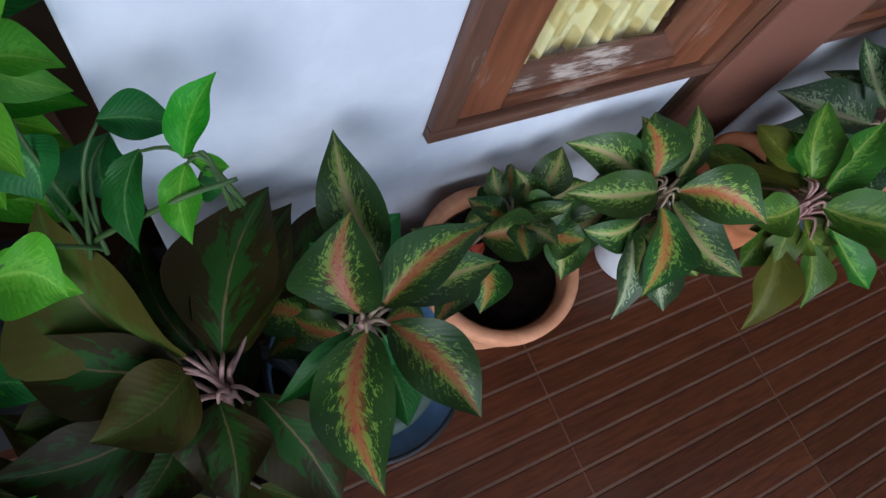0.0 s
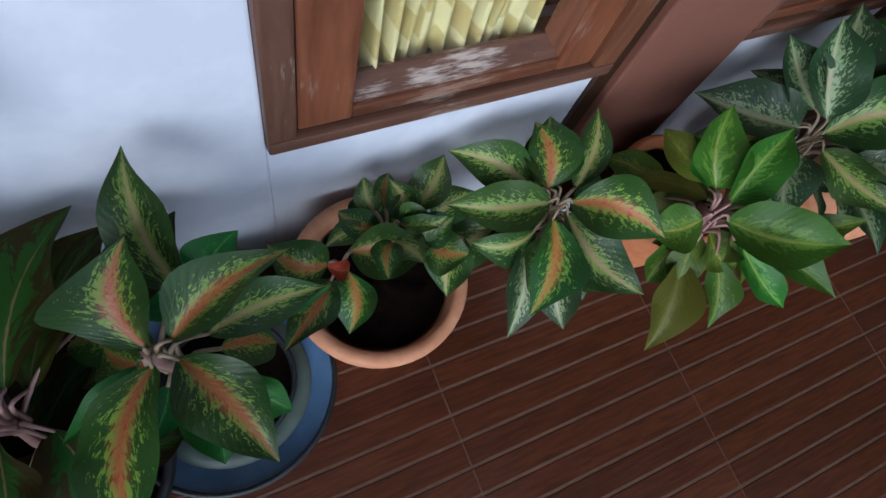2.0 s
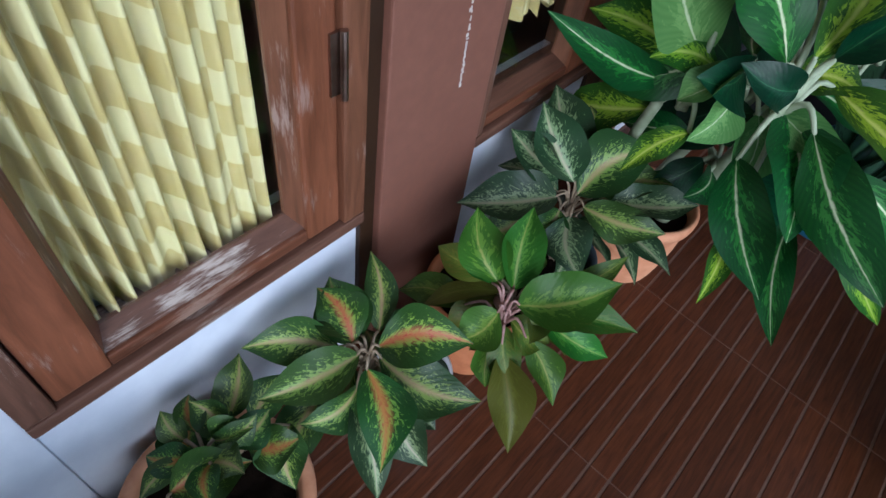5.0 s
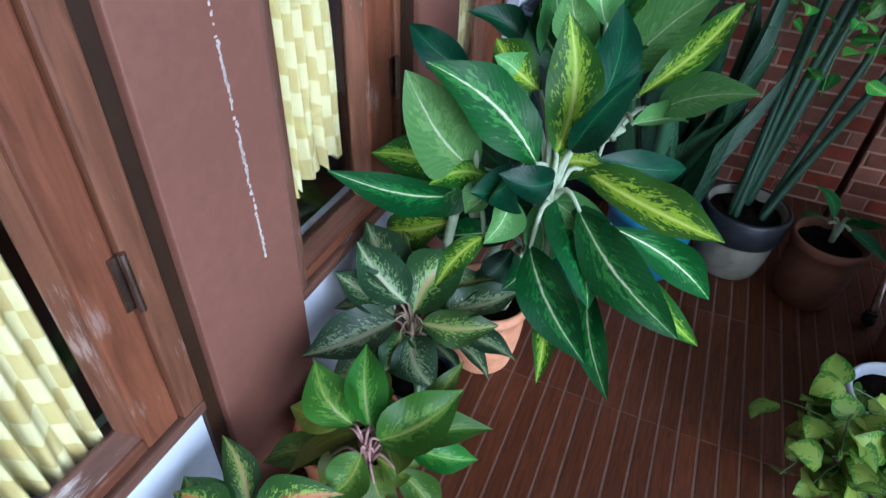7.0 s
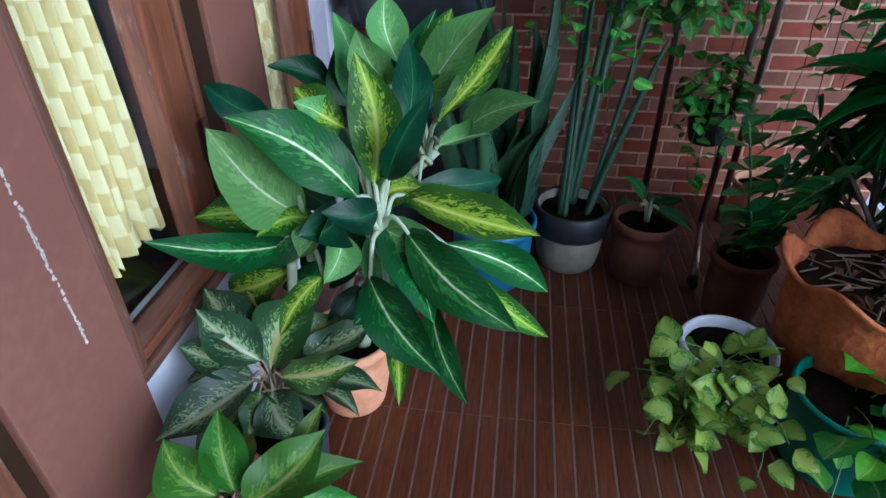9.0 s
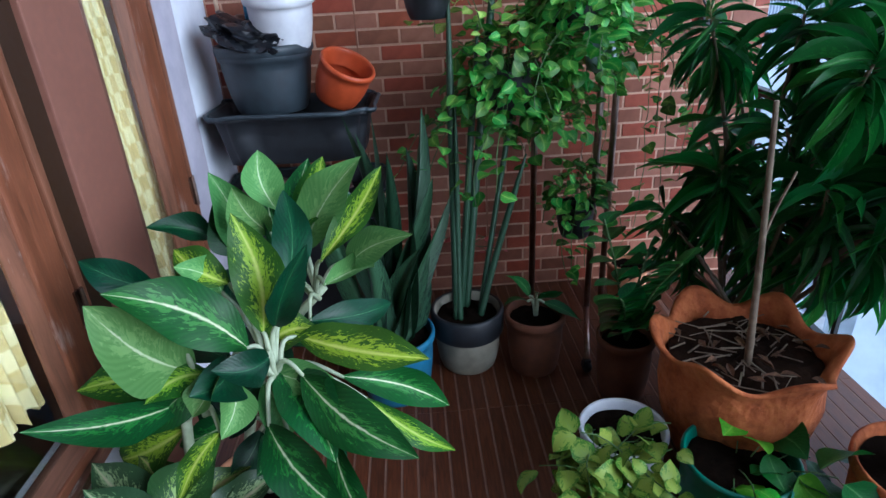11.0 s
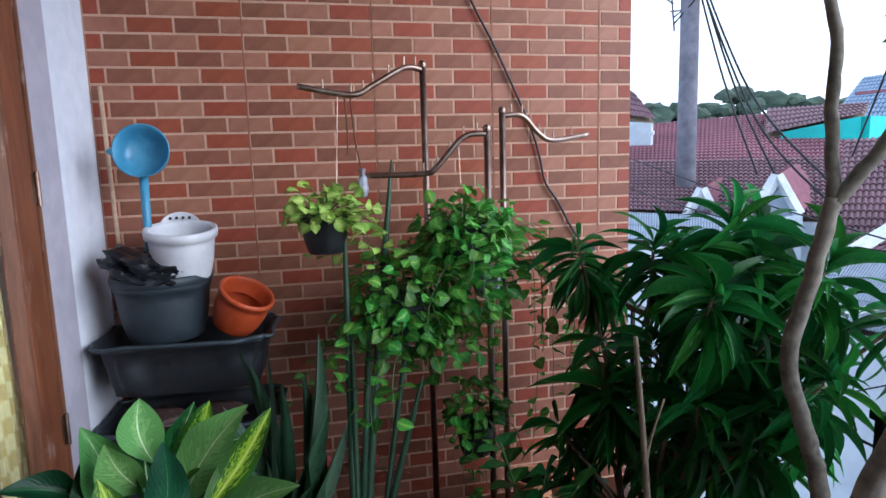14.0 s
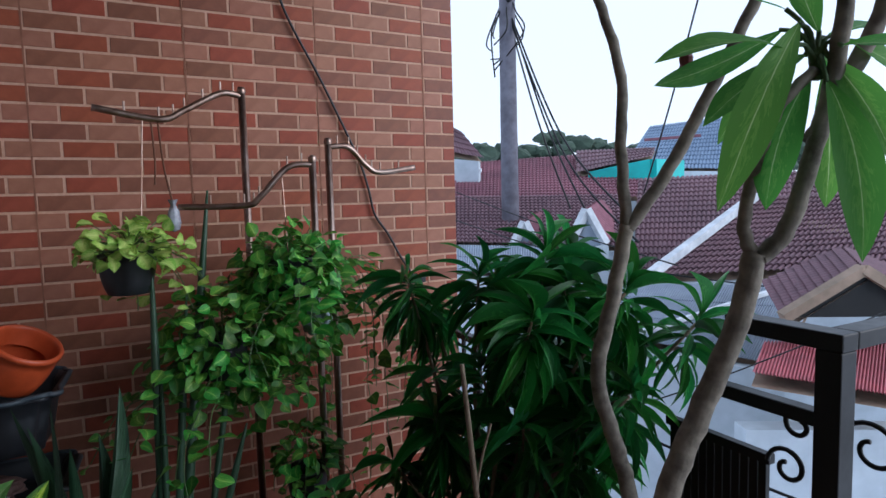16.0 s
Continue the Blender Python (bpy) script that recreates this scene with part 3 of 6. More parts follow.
M_DIEF_Y = leaf_mat("yellow green mottled leaf", "164a1a", "8cb02c", "c8d470", 0.92, spread=0.68, scale=13, rough=0.4, rib_w=0.055, soft=2.4, gloss=0.2, through=0.22, jitter=0.15)
M_DIEF_P = leaf_mat("pale green upright leaf", "548848", "82b068", "d4e2bc", 0.6, spread=0.6, scale=8, rough=0.45, rib_w=0.035, through=0.25, streak=0.2, gloss=0.18)
M_LIME = leaf_mat("bright lime leaf", "4a9a22", "74bb34", "8ec850", 0.5, spread=0.7, jitter=0.35, hue=0.02, through=0.35)
M_GREEN = leaf_mat("mid green leaf", "1e5624", "2e6a2e", "5a8a4e", 0.5, spread=0.6)
M_POTHOS = leaf_mat("pothos leaf", "3e8630", "86c050", "a8cc6c", 0.55, spread=0.55, jitter=0.5, hue=0.02, through=0.3, gloss=0.4)
M_LIMEPOTHOS = leaf_mat("yellow green pothos leaf", "82b044", "c8dc7c", "d4e08c", 0.7, spread=0.8, jitter=0.3, through=0.3)
M_MARBLE = leaf_mat("marbled pothos leaf", "3a681f", "8c9e42", "7a9044", 0.75, spread=1.0, scale=7, jitter=0.3, through=0.2)
M_DRAC = leaf_mat("dark dracaena leaf", "22642a", "46963e", "64a856", 0.6, spread=0.6, jitter=0.6, hue=0.02, rough=0.34, gloss=0.5, through=0.42)
M_SANS = leaf_mat("banded snake plant leaf", "10261a", "3a5c42", "2e4c36", 0.7, spread=1.1, scale=14, streak=0.4, rib_w=0.02, rim="4a6248", gloss=0.3)
M_PLUM = leaf_mat("plumeria leaf", "4e8a3a", "74a850", "bcd49a", 0.5, spread=0.6, rough=0.4, rib_w=0.035, through=0.6)
M_STEM_PALE = speckled("pale green petiole", "b4bea2", "8a987a", 40, 0.5, 0.6)
M_STEM_AGL = speckled("pale brownish petiole", "a8957e", "7c6c58", 40, 0.5, 0.6)
M_STEM_PINK = speckled("pink petiole", "b4928c", "8a6660", 40, 0.5, 0.6)
M_STEM_GREEN = speckled("green stalk", "4d6a34", "36502a", 40, 0.55, 0.6)
M_STEM_DARK = speckled("dark green cylindrical leaf", "1f3a26", "30503a", 30, 0.45, 0.8)
M_STEM_BARE = speckled("bare woody stem", "8a7a66", "5a4c3e", 40, 0.85, 0.8, 0.002)

ELLIPSE = oval(0.5, 0.8, 0.85)
OVAL, WIDE, LANCE, HEART = oval(0.46, 0.88, 0.75), oval(0.44, 0.8, 0.65), oval(0.38, 1.2, 0.9), oval(0.36, 0.72, 0.42)


def foliage(plant, mat, shape, crown, tips, width, arch=0.5, fold=0.12, wave=0.03, stem=M_STEM_PALE, stem_r=0.004, seed=0, petiole=0.3, kind="leaf", light=(0.0, -0.35, 0.94)):
    """Leaves given by their tips about a crown: each rises on a petiole from the crown and carries its blade to the tip.
    tips: (x, y, z, width factor, roll)."""
    rnd = random.Random(seed)
    o = plant.matrix_world.translation
    c = Vector(crown) - o
    for tip in tips:
        p = Vector(tip[:3]) - o
        wf = tip[3] if len(tip) > 3 else 1.0
        roll = (tip[4] if len(tip) > 4 else 0) + rnd.uniform(-32, 32)
        mm = mat[rnd.randrange(len(mat))] if isinstance(mat, (list, tuple)) else mat
        if len(tip) > 5:
            mm = mat[tip[5]]
        sd = rnd.randrange(6)
        d = (p - c) * rnd.uniform(0.98, 1.05)
        p = c + d
        pt = petiole * rnd.uniform(0.9, 1.7)
        base = c + d * pt + Vector((rnd.uniform(-0.012, 0.012), rnd.uniform(-0.012, 0.012), rnd.uniform(0.0, 0.05) * d.length / 0.2))
        me = leaf_mesh(kind + mm.name, mm, shape, arch * (0.4 + 0.3 * sd), fold, wave, min(0.8, width * wf / max(0.05, (p - base).length)), seed=sd)
        put_leaf(plant, me, base, p, width * wf, roll, light=light)
        foot = c + Vector((rnd.uniform(-0.008, 0.008), rnd.uniform(-0.008, 0.008), -0.05))
        bm = tube(bmesh.new(), curve_pts([foot, c + (base - c) * 0.4 + Vector((0, 0, 0.012)), base + d * 0.03], 3), [stem_r * 1.4] * 3 + [stem_r] * 4, 7)
        part("petiole", bm, stem, plant, "", True)


CROWNS = {}
AGLO = oval(0.43, 1.02, 0.78)


def blade(plant, base, tip, width, mat, roll=0.0, arch=0.5):
    """One leaf of known place: a petiole from the nearest crown of its plant, then the blade from base to tip."""
    o = plant.matrix_world.translation
    b, t = Vector(base), Vector(tip)
    for q in (b, t):
        q.y = min(q.y, 0.895)
    rnd = random.Random(int(1000 * (b.x + 3 * b.y + 7 * t.z)) + 5000)
    crown = min(CROWNS[plant.name], key=lambda c: (c - b).length)
    big = plant.name.startswith("dief")
    b = b.lerp(crown, 0.12 if big else 0.3 if not plant.name.startswith("lime") else 0.0)
    shape = ELLIPSE if big else AGLO
    seed = rnd.randrange(7)
    ratio = min(0.8, width / max(0.05, (t - b).length))
    me = leaf_mesh("blade%.1f" % arch + mat.name, mat, shape, arch, 0.22, 0.16, ratio, 14, seed)
    open_air = Vector((-0.75, -0.22, 0.65) if big else (-0.3, -0.28, 0.9))  # blades turn to the open side
    put_leaf(plant, me, b - o, t + (t - b) * 0.05 - o, width * (1.15 if big else 1.06 if mat is M_PINK else 1.2), roll * 0.6 + rnd.uniform(-12, 12), light=open_air)
    stem = M_STEM_PALE if big else M_STEM_PINK if mat in (M_PINK, M_DARKRED) else M_STEM_GREEN if mat in (M_LIME, M_GREEN) else M_STEM_AGL
    r = 0.0048 if big else 0.0016 if stem is M_STEM_GREEN else 0.0023
    foot = crown + Vector((rnd.uniform(-0.008, 0.008), rnd.uniform(-0.008, 0.008), -0.05))
    mid = crown.lerp(b, 0.5) + Vector((0, 0, 0.014))
    into = b + (t - b) * 0.03
    part("petiole", tube(bmesh.new(), [q - o for q in curve_pts([foot, mid, into], 4)], [r * (1.5 - 0.08 * k) for k in range(9)], 7), stem, plant, "", True)


def rosette_tips(crown, n, r0, r1, rise, drop, seed, sector=None, wf=(0.8, 1.1)):
    """Fill-in leaves round a crown."""
    rnd = random.Random(seed)
    out = []
    for i in range(n):
        a = 2.399963 * i + rnd.uniform(-0.3, 0.3)
        if sector:
            a = sector[0] + (sector[1] - sector[0]) * ((i * 0.618) % 1.0)
        r = rnd.uniform(r0, r1)
        out.append((crown[0] + r * math.cos(a), crown[1] + r * math.sin(a), crown[2] + rise - drop * rnd.random(), rnd.uniform(*wf)))
    return out


def main_stem(plant, pts, radii, material, label=""):
    o = plant.matrix_world.translation
    c = curve_pts([Vector(p) - o for p in pts], 5)
    rr = [radii[0] + (radii[1] - radii[0]) * i / (len(c) - 1) for i in range(len(c))]
    return part("stem", tube(bmesh.new(), c, rr, 9), material, plant, label, True)


# ---- the row of pots along the house wall ----
AGL = []
blue_pot = thing("plant_pot", "wide blue glazed pot with dark rim holding a black nursery pot", "plant pot", (0.135, 0.70, 0))
part("body", lathe(bmesh.new(), [(0.02, 0.0), (0.105, 0.0), (0.112, 0.01), (0.15, 0.16), (0.157, 0.185), (0.158, 0.195), (0.153, 0.197), (0.146, 0.19), (0.122, 0.178), (0.118, 0.176)], 52), greyblue, blue_pot, "", True)
part("rim", lathe(bmesh.new(), [(0.150, 0.15), (0.159, 0.17), (0.1605, 0.197), (0.156, 0.201), (0.152, 0.198)], 52), black_plastic, blue_pot, "dark rim", True)
# the shade inside the blue pot is put into this ledge's grey-green
part("inner_ledge", lathe(bmesh.new(), [(0.121, 0.179), (0.112, 0.186), (0.098, 0.187), (0.094, 0.182)], 52), speckled("grey green glaze", "66786e", "4c5a52", 18, 0.45, 0.6), blue_pot, "grey-green inner ledge", True)
nursery = part("nursery_pot", lathe(bmesh.new(), [(0.096, 0.15), (0.1, 0.205), (0.097, 0.21), (0.093, 0.208), (0.09, 0.15)], 44), black_plastic, blue_pot, "black nursery pot set inside", True)
part("earth", earth(0.092, 0.178), soil, nursery, "dark earth filling", True)
pot("plant_pot", (0.40, 0.772, 0), 0.145, 0.10, 0.24, pale_terracotta, "round terracotta pot with thick pale rim", 0.014, 0.04, 0.016)
pot("plant_pot", (0.80, 0.75, 0), 0.085, 0.07, 0.15, white_plastic, "small white plastic pot under mottled leaves", 0.008, 0.02)
pot("plant_pot", (1.005, 0.755, 0), 0.118, 0.085, 0.24, terracotta, "terracotta pot with thick rim beside the pillar", 0.012, 0.035)
pot("plant_pot", (1.235, 0.72, 0), 0.10, 0.075, 0.19, grey_plastic, "small dark grey plastic pot below silver leaves", 0.008, 0.02)
pot("plant_pot", (1.51, 0.64, 0), 0.118, 0.085, 0.24, pale_terracotta, "pale terracotta pot holding the tall spotted plant", 0.012, 0.035)
pot("plant_pot", (-0.09, 0.66, 0), 0.14, 0.10, 0.22, black_plastic, "black plastic pot under bronze leaves", 0.01, 0.03)
pot("plant_pot", (-0.20, 0.86, 0), 0.08, 0.06, 0.3, terracotta, "narrow terracotta pot in the corner", 0.01, 0.03)

AGL.append(thing("aglaonema", "bronze-green aglaonema with long pointed leaves and pink stalks", "plant", (-0.09, 0.66, 0.19)))
agl = AGL[-1]
main_stem(agl, [(-0.09, 0.66, 0.19), (-0.075, 0.68, 0.3), (-0.066, 0.695, 0.40)], (0.009, 0.005), M_STEM_PINK)
CROWNS[agl.name] = [Vector((-0.066, 0.695, 0.42))]
blade(agl, (-0.106, 0.749, 0.446), (-0.167, 0.884, 0.558), 0.105, M_DARKRED, arch=0.69)
blade(agl, (-0.057, 0.739, 0.420), (0.046, 0.905, 0.462), 0.097, M_DARKRED, arch=0.77)
blade(agl, (-0.039, 0.735, 0.387), (0.075, 0.903, 0.404), 0.080, M_DARKRED, arch=0.77)
blade(agl, (0.043, 0.830, 0.347), (0.141, 0.905, 0.384), 0.072, M_DARKRED)
blade(agl, (-0.110, 0.735, 0.443), (-0.247, 0.799, 0.493), 0.072, M_DARKRED, arch=0.51)
blade(agl, (-0.108, 0.731, 0.442), (-0.190, 0.679, 0.464), 0.081, M_DARKRED, arch=0.59)
blade(agl, (-0.082, 0.678, 0.407), (-0.090, 0.574, 0.397), 0.084, M_DARKRED, arch=0.70)
blade(agl, (-0.135, 0.677, 0.382), (-0.191, 0.612, 0.373), 0.085, M_DARKRED, arch=0.40)
blade(agl, (-0.163, 0.681, 0.387), (-0.296, 0.688, 0.413), 0.078, M_DARKRED, arch=0.69)
blade(agl, (-0.025, 0.676, 0.365), (0.014, 0.528, 0.337), 0.090, M_DARKRED, arch=0.71)
blade(agl, (-0.091, 0.766, 0.398), (-0.104, 0.905, 0.437), 0.086, M_DARKRED, arch=0.74)
blade(agl, (-0.051, 0.678, 0.325), (-0.020, 0.594, 0.296), 0.076, M_DARKRED, arch=0.37)
blade(agl, (-0.189, 0.777, 0.362), (-0.278, 0.737, 0.374), 0.075, M_DARKRED, arch=0.78)
blade(agl, (-0.076, 0.774, 0.347), (-0.059, 0.903, 0.373), 0.083, M_DARKRED, arch=0.39)

AGL.append(thing("aglaonema", "aglaonema with orange-ribbed mottled leaves in the blue pot", "plant", (0.13, 0.695, 0.19)))
agl = AGL[-1]
main_stem(agl, [(0.13, 0.695, 0.19), (0.12, 0.69, 0.35), (0.09, 0.695, 0.49)], (0.012, 0.008), M_STEM_PINK)
CROWNS[agl.name] = [Vector((0.09, 0.695, 0.48))]
blade(agl, (0.092, 0.706, 0.493), (0.107, 0.793, 0.558), 0.079, M_ORANGE, arch=0.63)
blade(agl, (0.124, 0.703, 0.500), (0.246, 0.737, 0.554), 0.055, M_ORANGE, arch=0.68)
blade(agl, (0.093, 0.683, 0.488), (0.047, 0.525, 0.498), 0.079, M_ORANGE, arch=0.71)
blade(agl, (0.126, 0.679, 0.495), (0.176, 0.552, 0.476), 0.067, M_ORANGE, arch=0.77)
blade(agl, (0.158, 0.777, 0.477), (0.125, 0.905, 0.551), 0.064, M_CREAM, arch=0.68)
blade(agl, (0.072, 0.694, 0.466), (-0.020, 0.654, 0.419), 0.026, M_GREEN, arch=0.77)
blade(agl, (0.169, 0.707, 0.460), (0.278, 0.712, 0.471), 0.050, M_CREAM, arch=0.36)
blade(agl, (0.072, 0.703, 0.405), (0.032, 0.752, 0.392), 0.042, M_ORANGE, arch=0.56)
blade(agl, (0.134, 0.683, 0.393), (0.191, 0.630, 0.359), 0.043, M_GREEN, arch=0.77)
foliage(agl, M_GREEN, OVAL, (0.15, 0.76, 0.33), [(0.21, 0.84, 0.40), (0.30, 0.735, 0.39, 0.6), (0.08, 0.84, 0.40), (0.22, 0.80, 0.32, 0.8)], 0.07, 0.4, 0.1, 0.03, M_STEM_AGL, 0.004, 14, 0.15)

AGL.append(thing("aglaonema", "young orange-ribbed aglaonema in the terracotta pot", "plant", (0.36, 0.79, 0.2)))
agl = AGL[-1]
CROWNS[agl.name] = [Vector((0.345, 0.8, 0.26)), Vector((0.47, 0.82, 0.26))]
blade(agl, (0.309, 0.794, 0.308), (0.246, 0.841, 0.324), 0.070, M_ORANGE, arch=0.76)
blade(agl, (0.308, 0.765, 0.297), (0.226, 0.697, 0.299), 0.057, M_ORANGE, arch=0.56)
blade(agl, (0.347, 0.773, 0.290), (0.321, 0.700, 0.247), 0.063, M_ORANGE, arch=0.46)
blade(agl, (0.359, 0.806, 0.313), (0.458, 0.760, 0.305), 0.071, M_ORANGE, arch=0.61)
blade(agl, (0.426, 0.818, 0.324), (0.486, 0.785, 0.342), 0.046, M_CREAM, arch=0.45)
blade(agl, (0.454, 0.834, 0.313), (0.445, 0.883, 0.334), 0.049, M_CREAM, arch=0.48)
blade(agl, (0.477, 0.848, 0.312), (0.540, 0.905, 0.345), 0.057, M_CREAM, arch=0.76)
blade(agl, (0.475, 0.782, 0.285), (0.538, 0.746, 0.287), 0.063, M_ORANGE, arch=0.69)
blade(agl, (0.571, 0.758, 0.289), (0.492, 0.706, 0.234), 0.066, M_CREAM, arch=0.42)
blade(agl, (0.345, 0.768, 0.320), (0.312, 0.783, 0.336), 0.029, M_RED, arch=0.71)
blade(agl, (0.515, 0.820, 0.275), (0.585, 0.835, 0.300), 0.053, M_CREAM, arch=0.41)
blade(agl, (0.401, 0.844, 0.267), (0.450, 0.881, 0.289), 0.053, M_ORANGE, arch=0.63)

AGL.append(thing("aglaonema", "aglaonema with cream-mottled leaves in a white pot", "plant", (0.735, 0.745, 0.16)))
agl = AGL[-1]
main_stem(agl, [(0.735, 0.745, 0.16), (0.715, 0.76, 0.25), (0.70, 0.768, 0.31)], (0.012, 0.009), M_STEM_AGL)
CROWNS[agl.name] = [Vector((0.698, 0.768, 0.325))]
blade(agl, (0.676, 0.773, 0.337), (0.526, 0.822, 0.321), 0.068, M_CREAM, arch=0.35)
blade(agl, (0.713, 0.754, 0.347), (0.810, 0.647, 0.372), 0.084, M_ORANGE, arch=0.74)
blade(agl, (0.709, 0.743, 0.318), (0.780, 0.590, 0.297), 0.082, M_CREAM, arch=0.44)
blade(agl, (0.664, 0.738, 0.331), (0.592, 0.625, 0.278), 0.075, M_ORANGE, arch=0.45)
blade(agl, (0.624, 0.736, 0.249), (0.581, 0.613, 0.178), 0.059, M_SILVER, arch=0.79)
blade(agl, (0.696, 0.688, 0.264), (0.671, 0.590, 0.204), 0.072, M_SILVER, arch=0.74)
blade(agl, (0.657, 0.822, 0.325), (0.553, 0.905, 0.348), 0.069, M_CREAM, arch=0.48)
blade(agl, (0.685, 0.804, 0.329), (0.699, 0.905, 0.371), 0.074, M_ORANGE, arch=0.78)
blade(agl, (0.715, 0.810, 0.322), (0.727, 0.905, 0.374), 0.082, M_CREAM, arch=0.59)
blade(agl, (0.750, 0.786, 0.331), (0.809, 0.885, 0.385), 0.049, M_CREAM, arch=0.66)
blade(agl, (0.603, 0.790, 0.259), (0.493, 0.737, 0.183), 0.068, M_CREAM, arch=0.44)
blade(agl, (0.737, 0.680, 0.257), (0.761, 0.622, 0.224), 0.056, M_CREAM, arch=0.77)
blade(agl, (0.666, 0.785, 0.269), (0.583, 0.766, 0.212), 0.065, M_CREAM, arch=0.66)
blade(agl, (0.708, 0.727, 0.267), (0.756, 0.671, 0.253), 0.065, M_CREAM, arch=0.78)

AGL.append(thing("aglaonema", "light green aglaonema with pink crown and tinted leaf edges", "plant", (1.005, 0.755, 0.2)))
agl = AGL[-1]
main_stem(agl, [(1.0, 0.75, 0.2), (0.95, 0.70, 0.31), (0.89, 0.648, 0.39)], (0.012, 0.009), M_STEM_PINK)
CROWNS[agl.name] = [Vector((0.89, 0.648, 0.395))]
blade(agl, (0.922, 0.696, 0.416), (0.957, 0.782, 0.480), 0.083, M_PINK, arch=0.75)
blade(agl, (0.931, 0.658, 0.414), (1.015, 0.711, 0.494), 0.072, M_PINK, arch=0.48)
blade(agl, (0.879, 0.653, 0.384), (0.810, 0.676, 0.350), 0.076, M_PINK, arch=0.42)
blade(agl, (0.911, 0.629, 0.404), (1.014, 0.529, 0.470), 0.096, M_PINK, arch=0.42)
blade(agl, (0.929, 0.587, 0.372), (1.007, 0.467, 0.405), 0.061, M_PINK, arch=0.38)
blade(agl, (0.878, 0.631, 0.354), (0.840, 0.552, 0.294), 0.055, M_PINK, arch=0.49)
blade(agl, (0.843, 0.598, 0.301), (0.773, 0.505, 0.243), 0.074, M_PINK, arch=0.62)
blade(agl, (0.900, 0.572, 0.336), (0.871, 0.498, 0.287), 0.056, M_PINK, arch=0.35)
blade(agl, (0.917, 0.708, 0.403), (0.922, 0.777, 0.418), 0.067, M_PINK, arch=0.66)
blade(agl, (0.994, 0.575, 0.427), (1.070, 0.549, 0.473), 0.041, M_PINK)
blade(agl, (0.879, 0.744, 0.309), (0.839, 0.836, 0.293), 0.064, M_PINK, arch=0.49)
blade(agl, (0.900, 0.629, 0.357), (0.927, 0.564, 0.343), 0.065, M_PINK, arch=0.72)
blade(agl, (0.878, 0.640, 0.319), (0.828, 0.604, 0.258), 0.062, M_PINK, arch=0.57)
blade(agl, (0.962, 0.673, 0.403), (1.001, 0.711, 0.437), 0.056, M_PINK, arch=0.49)
blade(agl, (0.961, 0.583, 0.358), (0.992, 0.479, 0.325), 0.058, M_PINK, arch=0.57)

AGL.append(thing("aglaonema", "dark aglaonema with silver-mottled leaves", "plant", (1.235, 0.72, 0.16)))
agl = AGL[-1]
main_stem(agl, [(1.235, 0.72, 0.16), (1.24, 0.73, 0.25), (1.25, 0.737, 0.31)], (0.012, 0.009), M_STEM_AGL)
CROWNS[agl.name] = [Vector((1.25, 0.737, 0.33))]
blade(agl, (1.239, 0.747, 0.410), (1.262, 0.870, 0.494), 0.090, M_SILVER, arch=0.38)
blade(agl, (1.237, 0.787, 0.400), (1.206, 0.905, 0.445), 0.081, M_SILVER, arch=0.79)
blade(agl, (1.190, 0.760, 0.373), (1.040, 0.873, 0.363), 0.091, M_SILVER, arch=0.36)
blade(agl, (1.281, 0.762, 0.384), (1.343, 0.903, 0.488), 0.094, M_SILVER, arch=0.69)
blade(agl, (1.240, 0.724, 0.372), (1.381, 0.657, 0.454), 0.104, M_CREAM, arch=0.73)
blade(agl, (1.293, 0.642, 0.372), (1.378, 0.535, 0.395), 0.077, M_SILVER, arch=0.36)
blade(agl, (1.219, 0.689, 0.366), (1.281, 0.546, 0.373), 0.072, M_CREAM, arch=0.70)
blade(agl, (1.247, 0.619, 0.336), (1.257, 0.493, 0.312), 0.061, M_SILVER, arch=0.51)
blade(agl, (1.171, 0.696, 0.356), (1.116, 0.614, 0.310), 0.087, M_SILVER, arch=0.61)
blade(agl, (1.162, 0.730, 0.363), (1.093, 0.731, 0.313), 0.069, M_CREAM, arch=0.35)
blade(agl, (1.225, 0.775, 0.354), (1.180, 0.886, 0.364), 0.075, M_SILVER, arch=0.37)
blade(agl, (1.295, 0.710, 0.359), (1.396, 0.601, 0.389), 0.076, M_CREAM, arch=0.43)
blade(agl, (1.301, 0.765, 0.390), (1.389, 0.827, 0.456), 0.077, M_CREAM, arch=0.78)
blade(agl, (1.171, 0.792, 0.333), (1.054, 0.832, 0.271), 0.074, M_CREAM, arch=0.44)

